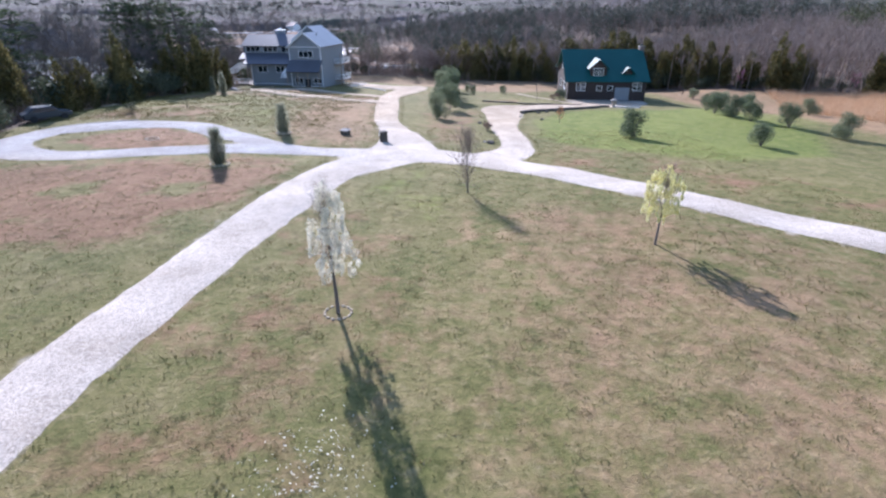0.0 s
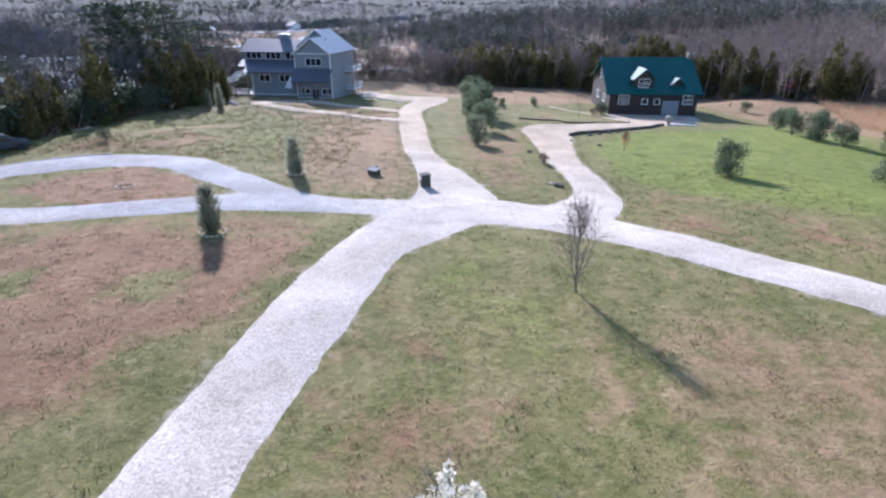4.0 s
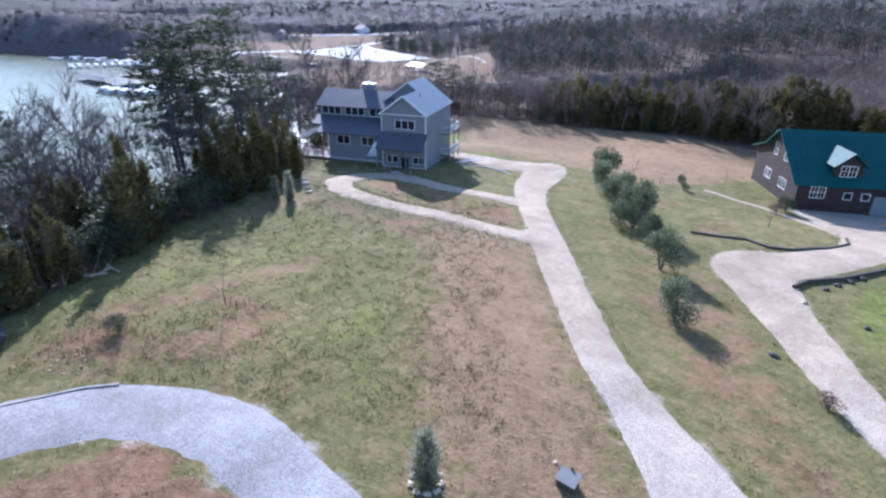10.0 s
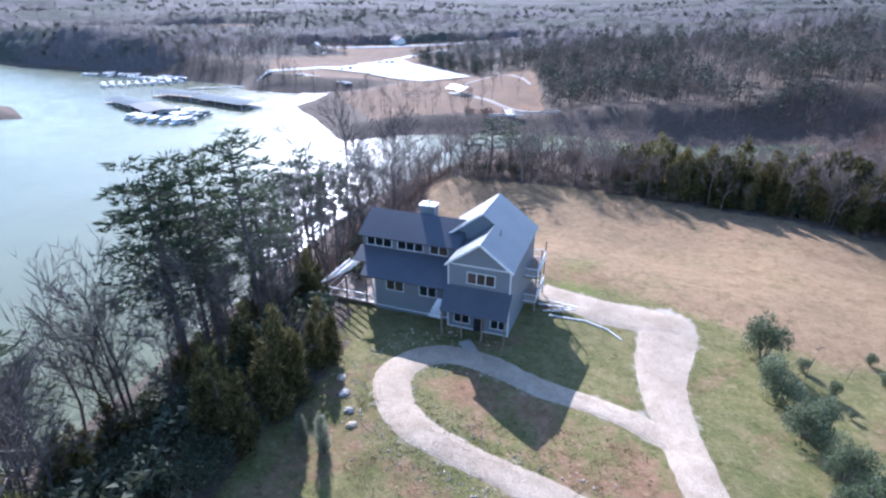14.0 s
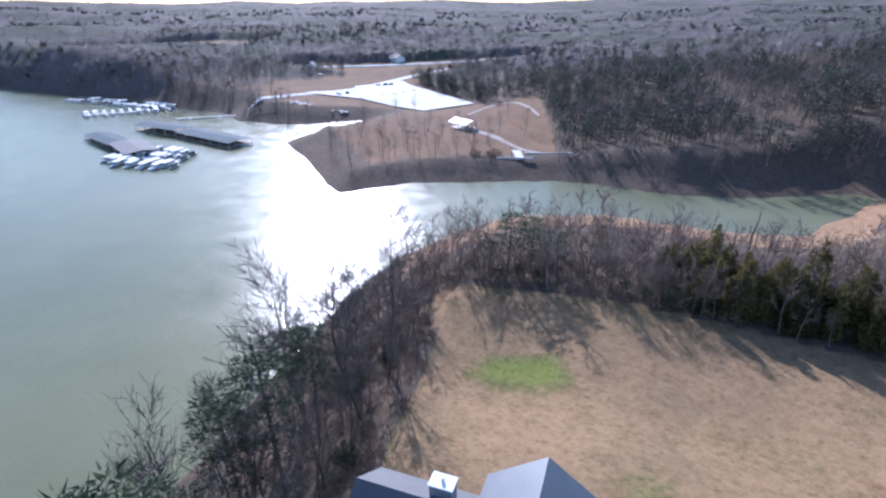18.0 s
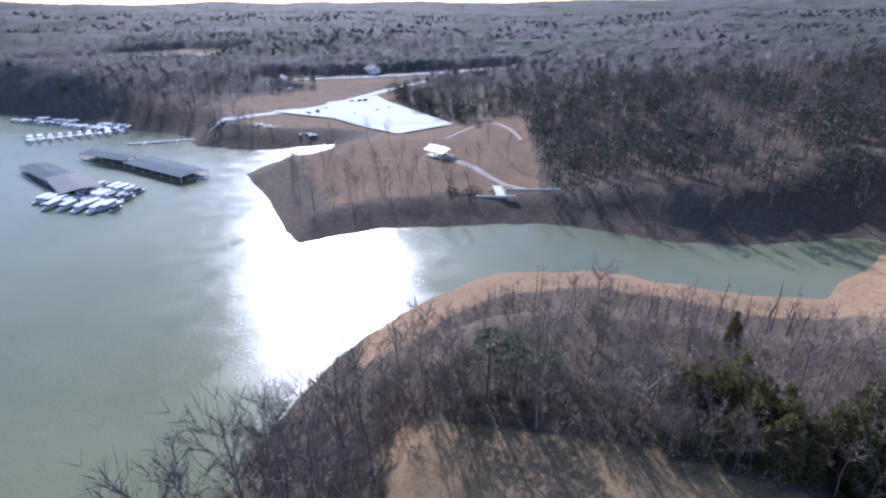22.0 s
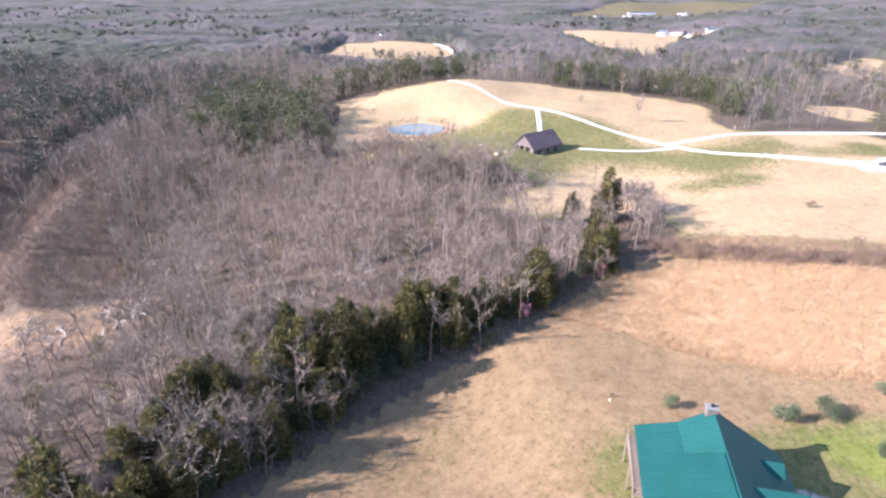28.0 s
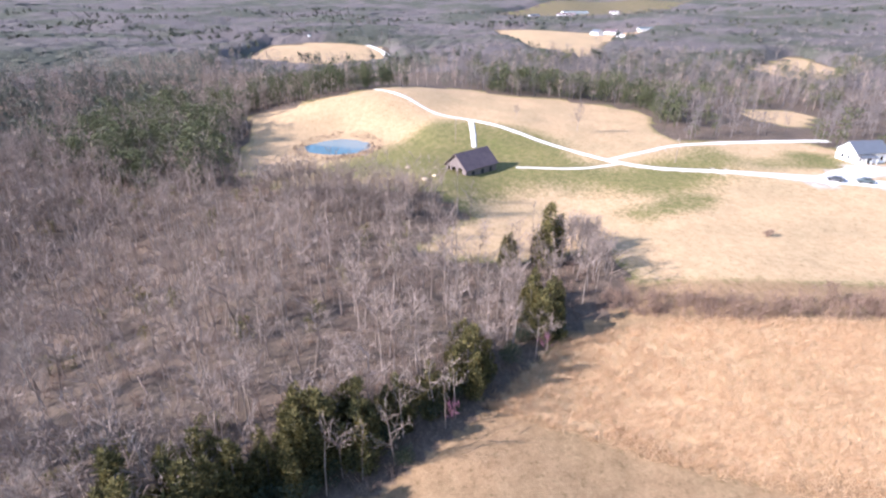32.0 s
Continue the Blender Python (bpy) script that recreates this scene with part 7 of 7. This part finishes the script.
def car_meshes(mat):
    low = bmesh.new()
    prof = [(-2.1, 0.35), (2.1, 0.35), (2.15, 0.75), (1.2, 0.9), (0.6, 1.4), (-1.2, 1.42), (-1.7, 0.95), (-2.15, 0.85)]
    low.free()
    b = prism_bm(prof, "y", -0.85, 0.85)
    bmesh.ops.bevel(b, geom=b.edges[:], offset=0.08, segments=1, affect="EDGES")
    g = prism_bm([(-1.35, 0.98), (0.85, 0.98), (0.5, 1.34), (-1.1, 1.36)], "y", -0.87, 0.87)
    wbm = prism_bm([(math.cos(a) * 0.33, math.sin(a) * 0.33) for a in np.arange(10) * 0.628], "y", -0.11, 0.11)
    out = []
    for n, q, m in (("body", b, mat), ("cabin_glass", g, M_GLASS), ("wheel", wbm, M_DARK)):
        me = bpy.data.meshes.new(n)
        q.to_mesh(me)
        q.free()
        me.materials.append(m)
        out.append(me)
    return out


CARS = [car_meshes(m) for m in (M_WHITE, M_CARPAINT, M_DOCKROOF)]


def car(x, y, a, k, label):
    e = thing("car", pose(x, y, land1(x, y) + (0.5 if y > 300 else 0.25 if x > 0 else 0.0), 0, 0, a), label, "car", "parked cars")
    bo, gl, wm = CARS[k % 3]
    for n, me in (("body", bo), ("cabin_glass", gl)):
        new(n, me).parent = e
    for wx in (-1.3, 1.35):
        for wy in (-0.78, 0.78):
            o = new("wheel", wm)
            o.parent = e
            o.location = (wx, wy, 0.33)


for i_, (x, y) in enumerate(((-150, 494), (-145, 496), (-141, 498), (-136, 455), (-118, 474), (-160, 452), (-164, 446), (-124, 466), (-211, 511), (-206, 519))):
    car(x, y, 30 + 20 * i_, i_, ("white car on the lakeside parking lot", "dark car on the lakeside parking lot", "grey car on the lakeside parking lot")[i_ % 3])
car(166.6, 24.1, 50, 1, "dark car before the white farmhouse")
car(165.5, 16.7, 70, 2, "grey car before the white farmhouse")

car(-40.2, 55.5, 48, 1, "dark car parked at the wood's edge by the loop")


# ---- lakeside ----
def covered_dock(x0, y0, x1, y1, width, label, roof=M_DOCKROOF, h=3.2):
    d = math.hypot(x1 - x0, y1 - y0)
    e = thing("boat_dock", pose(x0, y0, WATER, 0, 0, math.degrees(math.atan2(y1 - y0, x1 - x0))), label, "dock")
    part("deck", box_bm(0, d, -width / 2, width / 2, 0.1, 0.45), M_WOOD, e)
    hw = width / 2 + 0.4
    part("roof", slab_bm([(-0.4, -hw, h), (d + 0.4, -hw, h), (d + 0.4, 0, h + 0.7), (-0.4, 0, h + 0.7)], 0.12), roof, e)
    part("roof", slab_bm([(-0.4, 0, h + 0.7), (d + 0.4, 0, h + 0.7), (d + 0.4, hw, h), (-0.4, hw, h)], 0.12), roof, e)
    n = max(3, int(d / 7))
    for k in range(n + 1):
        for s in (-1, 1):
            part("post", box_bm(d * k / n - 0.1, d * k / n + 0.1, s * width / 2 - 0.1, s * width / 2 + 0.1, -0.6, h + 0.05), M_TRIM, e)


covered_dock(-250, 325, -223, 309, 11, "roofed floating boat dock on the lake", M_DOCKROOF, 2.3)
covered_dock(-222, 311, -200, 294, 14, "roofed floating boat dock on the lake", M_LID, 2.6)
covered_dock(-240, 349, -210, 340, 12, "roofed floating boat dock on the lake")
covered_dock(-208, 339, -168, 321, 13, "long roofed floating boat dock on the lake", M_DOCKROOF, 2.6)


def pier(x0, y0, x1, y1, n, label, z=WATER + 0.1, drop=0.0):
    d = math.hypot(x1 - x0, y1 - y0)
    e = thing("pier", pose(x0, y0, z, 0, 0, math.degrees(math.atan2(y1 - y0, x1 - x0))) @ Matrix.Rotation(math.atan2(drop, d), 4, "Y"), label, "pier")
    part("walkway", box_bm(0, d, -0.9, 0.9, 0.1, 0.5), M_CONCRETE, e)
    for k in range(n):
        part("finger", box_bm(d * (k + 0.5) / n - 0.4, d * (k + 0.5) / n + 0.4, -4.5, 4.5, 0.05, 0.4), M_CONCRETE, e)


pier(-178, 400, -140, 396.5, 7, "stranded pale floating pier on the mud", land1(-178, 400) + 0.5, land1(-178, 400) - land1(-140, 396.5))
pier(-357, 428, -266, 408, 9, "far floating pier with moored boats")
pier(-302, 374, -262, 408, 6, "floating pier with moored boats")
pier(-212, 292, -178, 288, 6, "floating pier with moored boats")
pier(-205, 303, -180, 296, 5, "floating pier with moored boats")
pier(-172, 322, -163, 322, 2, "small floating pier at the dock's end")
pier(-240, 375, -196, 398, 3, "floating gangway to the shore")


def hull_bm(L, w, h):
    bm = bmesh.new()
    secs = []
    for f, k in ((0, 0.85), (0.4, 1.0), (0.75, 0.8), (1.0, 0.06)):
        x = (f - 0.5) * L
        secs.append([bm.verts.new(p) for p in ((x, -w / 2 * k, h), (x, -w / 2 * k * 0.7, 0.1), (x, 0, -0.15), (x, w / 2 * k * 0.7, 0.1), (x, w / 2 * k, h))])
    for a, b in zip(secs, secs[1:]):
        for i in range(4):
            bm.faces.new((a[i], b[i], b[i + 1], a[i + 1]))
        bm.faces.new((a[4], b[4], b[0], a[0]))
    bm.faces.new(secs[0])
    bmesh.ops.recalc_face_normals(bm, faces=bm.faces[:])
    return bm


BOAT = {}


def boat(x, y, a, k):
    e = thing("boat", pose(x, y, WATER + 0.1, 0, 0, a) @ Matrix.Diagonal((0.92, 0.8, 0.7, 1)), ("white cabin cruiser moored at a dock", "white pontoon boat with a canopy", "white houseboat moored at a dock")[k % 3], "boat", "moored boats")
    k %= 3
    if k not in BOAT:
        L, w = ((8, 2.8), (7, 2.5), (12, 4))[k]
        q = [("hull", hull_bm(L, w, 0.9), M_WHITE), ("cabin", box_bm(-L * 0.3, L * 0.22, -w * 0.38, w * 0.38, 0.9, 2.2 + 0.5 * (k == 2), bevel=0.15), M_WHITE if k != 1 else M_GLASS),
             ("windshield", box_bm(-L * 0.28, L * 0.23, -w * 0.39, w * 0.39, 1.35, 1.8), M_GLASS), ("canopy", box_bm(-L * 0.32, L * 0.24, -w * 0.44, w * 0.44, 2.25 + 0.5 * (k == 2), 2.38 + 0.5 * (k == 2), bevel=0.04), (M_WHITE, M_DOCKROOF, M_TRIM)[k])]
        BOAT[k] = []
        for n, bm, m in q:
            me = bpy.data.meshes.new(n)
            bm.to_mesh(me)
            bm.free()
            me.materials.append(m)
            BOAT[k].append((n, me))
    for n, me in BOAT[k]:
        new(n, me).parent = e


r_ = np.random.RandomState(77)
for x0, y0, x1, y1, n_, off in ((-357, 428, -266, 408, 36, 5), (-302, 374, -262, 408, 22, 5), (-212, 292, -178, 288, 18, 5), (-205, 303, -180, 296, 12, 4.5), (-205, 281, -176, 281, 9, 0)):
    a0 = math.degrees(math.atan2(y1 - y0, x1 - x0))
    for k_ in range(n_):
        f_ = (k_ // 2 + 0.5) / (n_ / 2)
        s_ = 1 if k_ % 2 else -1
        nx_, ny_ = -math.sin(radians(a0)), math.cos(radians(a0))
        boat(x0 + (x1 - x0) * f_ + nx_ * s_ * off, y0 + (y1 - y0) * f_ + ny_ * s_ * off, a0 + 90 * s_ + r_.uniform(-4, 4), int(r_.randint(0, 3)))


def shelter():
    e = thing("picnic_shelter", pose(-65, 355, land1(-65, 355), 0, 0, -40), "open picnic shelter with a bright metal roof", "shelter")
    part("slab", box_bm(-6, 6, -4, 4, -0.8, 0.1), M_CONCRETE, e)
    for x in (-5.5, 0, 5.5):
        for y in (-3.5, 3.5):
            part("post", box_bm(x - 0.12, x + 0.12, y - 0.12, y + 0.12, 0, 2.8), M_WOOD, e)
    part("roof", slab_bm([(-6.6, -4.6, 2.6), (6.6, -4.6, 2.6), (6.6, 0, 4.4), (-6.6, 0, 4.4)], 0.12), M_TRIM, e)
    part("roof", slab_bm([(-6.6, 0, 4.4), (6.6, 0, 4.4), (6.6, 4.6, 2.6), (-6.6, 4.6, 2.6)], 0.12), M_TRIM, e)


shelter()


def lake_steps():
    e = thing("steps", pose(-36.7, 314, land1(-36.7, 314) + 0.2, 0, 0, -80), "white concrete steps down the lake bank", "steps")
    drop = land1(-36.7, 314) - land1(-34.5, 300.6)
    for k in range(12):
        part("step", box_bm(k * 1.1, k * 1.1 + 1.15, -1.6, 1.6, -drop * (k + 1) / 12 - 0.5, -drop * (k + 1) / 12 + 0.35), M_CONCRETE, e)
    for s in (-1.75, 1.75):
        part("rail", bar_bm((0, s, 1.0), (13, s, 1.0 - drop), 0.1), M_TRIM, e)


lake_steps()
edging([(-33, 310.5), (-27, 310.6), (-20.7, 310.4), (-13, 309)], 0.7, 0.4, M_CONCRETE, "low concrete kerb along the lake bank", "concrete_edge")
edging([(-43.6, 299.5), (-36, 300.8), (-29, 302)], 0.7, 0.4, M_CONCRETE, "low concrete kerb at the foot of the steps", "concrete_edge")
PALE.plant(-20.6, 312.5, 0.75, 0.4, 1.1, "small pale leafless tree above the lake bank")
strewn("lot_pines", ever_a, tuple(along([(-58, 426), (-66, 440), (-80, 458), (-94, 476), (-108, 494), (-122, 520)], 1.5, 4.5).T), M_CEDAR_FAR, "dark trees behind the lakeside parking lot", 80, (0.7, 1.15))
strewn("bank_brush", [joined(leaf_cloud(np.random.RandomState(s), [(0, 0, 1.2)], [(2.2, 2.2, 1.3)], 60, 0.5)) for s in (97, 98)], tuple((np.random.RandomState(81).normal(0, 1, (14, 2)) * (5, 2) + (-47, 305)).T), M_BRUSH, "brown brush above the lake bank", 81, (0.7, 1.2), "brush")
stone_ring("stone_circle", -90, 346, 5.2, 26, 0.45, M_STONE_PALE, "circle of pale stones in the lakeside park", "stone circle")

# driftwood by the head of the cove
DRIFT = bar_bm((-1.6, 0, 0), (1.6, 0.1, 0.05), 0.16, 0.16)
drift_me = bpy.data.meshes.new("driftwood")
DRIFT.to_mesh(drift_me)
DRIFT.free()
drift_me.materials.append(M_STONE_PALE)
for x, y, a_, s_ in ((-40.2, 65.0, 20, 0.7), (-39.7, 65.6, 70, 0.5), (-39.3, 66.2, -30, 0.6), (-40.0, 66.4, 110, 0.45)):
    o = new("log", drift_me)
    o.matrix_world = pose(x, y, land1(x, y) + 0.12, 0, 0, a_) @ Matrix.Scale(s_, 4)
    tagged(o, "weathered log in the grass by the wood", "log", "logs in the grass")


def snag_log(name, seed, ln, r):
    """A bleached fallen trunk with a bend and a few broken limbs."""
    r_l = random.Random(seed)
    V, F = [], []
    p, d = Vector((-ln / 2, 0, 0)), 0.0
    for k in range(4):
        d += r_l.uniform(-0.22, 0.22)
        q = p + Vector((math.cos(d), math.sin(d), r_l.uniform(-0.05, 0.07))) * ln / 4
        tube(V, F, p, q, r * (1 - 0.2 * k), r * (0.8 - 0.2 * k), 5)
        if k:
            e = p + Vector((r_l.uniform(0.2, 1), r_l.choice((-1, 1)), r_l.uniform(0.1, 0.9))) * ln * r_l.uniform(0.08, 0.17)
            tube(V, F, p, e, r * 0.5, r * 0.15, 4)
        p = q
    return mesh_np(name, *tris_of(V, F), M_DRIFT)


LOGS = [snag_log("driftwood", k, 5.0, 0.16) for k in (1, 2, 3)]
for k_ in range(58):
    x, y = (r_.normal(68, 4.0), r_.normal(204.5, 2.6)) if k_ < 40 else (r_.normal(55, 3.5), r_.normal(216, 4.5))
    if not inside(np.array([x]), np.array([y]), SHORE)[0]:
        o = new("driftwood", LOGS[k_ % 3])
        o.matrix_world = pose(x, y, land1(x, y) + 0.12 + (r_.uniform(0, 0.8) if k_ < 40 else 0), r_.uniform(0, 360), r_.uniform(-9, 9), r_.normal(20, 45)) @ Matrix.Scale(r_.uniform(0.5, 1.35) * (1.15 if k_ < 40 else 0.8), 4)
        tagged(o, "bleached fallen trunk in a pile of driftwood" if k_ < 40 else "bleached driftwood trunk on the lake bank", "driftwood", "driftwood logs")


# ---- grass in the mass ----
def tufts(seed, n, w, h):
    r = np.random.RandomState(seed)
    b0 = np.column_stack([r.normal(0, w, (n, 2)), np.full(n, -0.03)])
    return slivers(r, b0, np.column_stack([r.normal(0, 0.8, (n, 2)), np.ones(n)]), r.uniform(0.5, 1.2, (n, 1)) * h, 0.016)


def off_road(x, y):
    return (edge_dist(x, y, ROAD_LINE_A, False) > 2.4) & (edge_dist(x, y, ROAD_LINE_B, False) > 2.6) & (edge_dist(x, y, ROAD_LINE_C, False) > 2.6) & inside(x, y, CLEAR_HOME)


ROAD_LINE_A = [(-12, 0), (-11, 20), (-9, 31), (-6, 40), (-3.5, 46), (-4.6, 57), (-7.4, 80), (-9, 95)]
ROAD_LINE_B = [(-5, 43), (3, 43.4), (12, 35), (50, -2)]
ROAD_LINE_C = [(-5, 43.4), (-15, 43.6), (-26, 40), (-37, 45), (-33, 52), (-24, 52), (-14, 46)]
strewn("lawn_grass", [tufts(s, 9, 0.09, 0.13) for s in (1, 2, 3)], places(13000, (-40, 26, 6, 60), off_road, 51), M_GRASS, "olive and dry tufts of lawn grass", 51, (0.6, 1.6), "grass")
strewn("rough_grass", [tufts(s, 11, 0.2, 0.26) for s in (4, 5)], places(4200, (-40, -12, 54, 92), lambda x, y: off_road(x, y) & (waves(x, y, 7, 61) + waves(x, y, 16, 62) > -0.55), 52), M_GRASS, "rough green tufts on the slope", 52, (0.45, 1.2), "grass")
straw_in = lambda x, y: inside(x, y, STRAW)  # noqa: E731
strewn("straw_grass", [tufts(s, 11, 0.28, 1.15) for s in (6, 7)], places(11000, (55, 92, 40, 126), straw_in, 53), M_STRAWG, "tall dry straw-coloured field grass", 53, (0.6, 1.4), "grass")
edge_at = []
for line in WAYS[:5]:
    tan_ = np.gradient(line[:, :2], axis=0)
    tan_ /= np.linalg.norm(tan_, axis=1)[:, None] + 1e-9
    nor_ = np.stack([-tan_[:, 1], tan_[:, 0]], 1)
    for s_ in (-1, 1):
        edge_at.append(line[:, :2] + nor_ * (s_ * (line[:, 2:3] / 2 + r_.normal(0.12, 0.14, (len(line), 1)))))
edge_at = np.concatenate(edge_at)
clear_of = np.ones(len(edge_at), bool)
for line in WAYS[:5]:
    near_way = np.hypot(edge_at[:, :1] - line[None, :, 0], edge_at[:, 1:] - line[None, :, 1]) - line[None, :, 2] / 2
    clear_of &= near_way.min(1) > -0.15
edge_at = edge_at[clear_of & (r_.uniform(size=len(edge_at)) < 0.75)]
strewn("edge_grass", [tufts(s, 12, 0.13, 0.17) for s in (9, 10)], (edge_at[:, 0], edge_at[:, 1]), M_GRASS, "ragged tufts along the gravel edges", 67, (0.5, 1.5), "grass")
reed = lambda x, y: (np.hypot((x - 206) / 21, (y - 179) / 17) < 1) & (np.hypot((x - 206) / 15, (y - 179) / 11) > 1)  # noqa: E731
strewn("pond_reeds", brush, places(260, (184, 228, 160, 198), reed, 70), M_BRUSH, "brown reeds round the farm pond", 70, (0.4, 0.8), "reeds")
petal = np.random.RandomState(8)
pv, pt = leaf_cloud(petal, np.column_stack([petal.normal(-2.6, 0.8, 260), petal.normal(10.6, 1.0, 260), np.zeros(260)]), np.full((260, 3), 0.01), 1, 0.06, 0.9)
pv[:, 2] += land(pv[:, 0], pv[:, 1]) + 0.05
tagged(new("fallen_petals", mesh_np("fallen_petals", pv, pt, M_BLOSSOM)), "fallen white petals on the lawn", "petals", kind="stuff")

# loose stones thrown out along the edges of the grey house's loop
rng_s = np.random.RandomState(93)
edge_line = smooth_line([(-11, 79.5), (-18, 82.6), (-25, 85.2), (-31.5, 88.4), (-34.2, 93.5), (-34, 99), (-29, 103.4), (-24, 102.6)], 0.25)
isle_line = smooth_line([(-11.2, 84), (-18, 87), (-24, 89.3), (-28.4, 92), (-29.4, 97), (-25, 98.8), (-19, 96.2), (-13, 94)], 0.3)
V_, F_ = [], []
for ln_, spread, count in ((edge_line, 1.5, 900), (isle_line, 0.7, 350)):
    for k_ in range(count):
        q_ = ln_[rng_s.randint(len(ln_))] + rng_s.normal(0, spread, 2) * (0.6 + 0.4 * rng_s.uniform())
        s_ = 0.045 + 0.09 * rng_s.uniform() ** 3
        z_ = land1(q_[0], q_[1]) + 0.03
        i_ = len(V_)
        for a_, b_, c_ in ((1, 0, 0), (0, 1, 0), (-1, 0, 0), (0, -1, 0), (0, 0, 0.8), (0, 0, -0.6)):
            j_ = rng_s.uniform(0.7, 1.3, 3) * s_
            V_.append((q_[0] + a_ * j_[0], q_[1] + b_ * j_[1], z_ + c_ * j_[2]))
        F_ += [(i_ + p, i_ + (p + 1) % 4, i_ + 4) for p in range(4)] + [(i_ + (p + 1) % 4, i_ + p, i_ + 5) for p in range(4)]
tagged(new("rubble", mesh_of("rubble", V_, F_, M_STONE_PALE)), "loose pale stones strewn beside the gravel loop", "stones", kind="stuff")
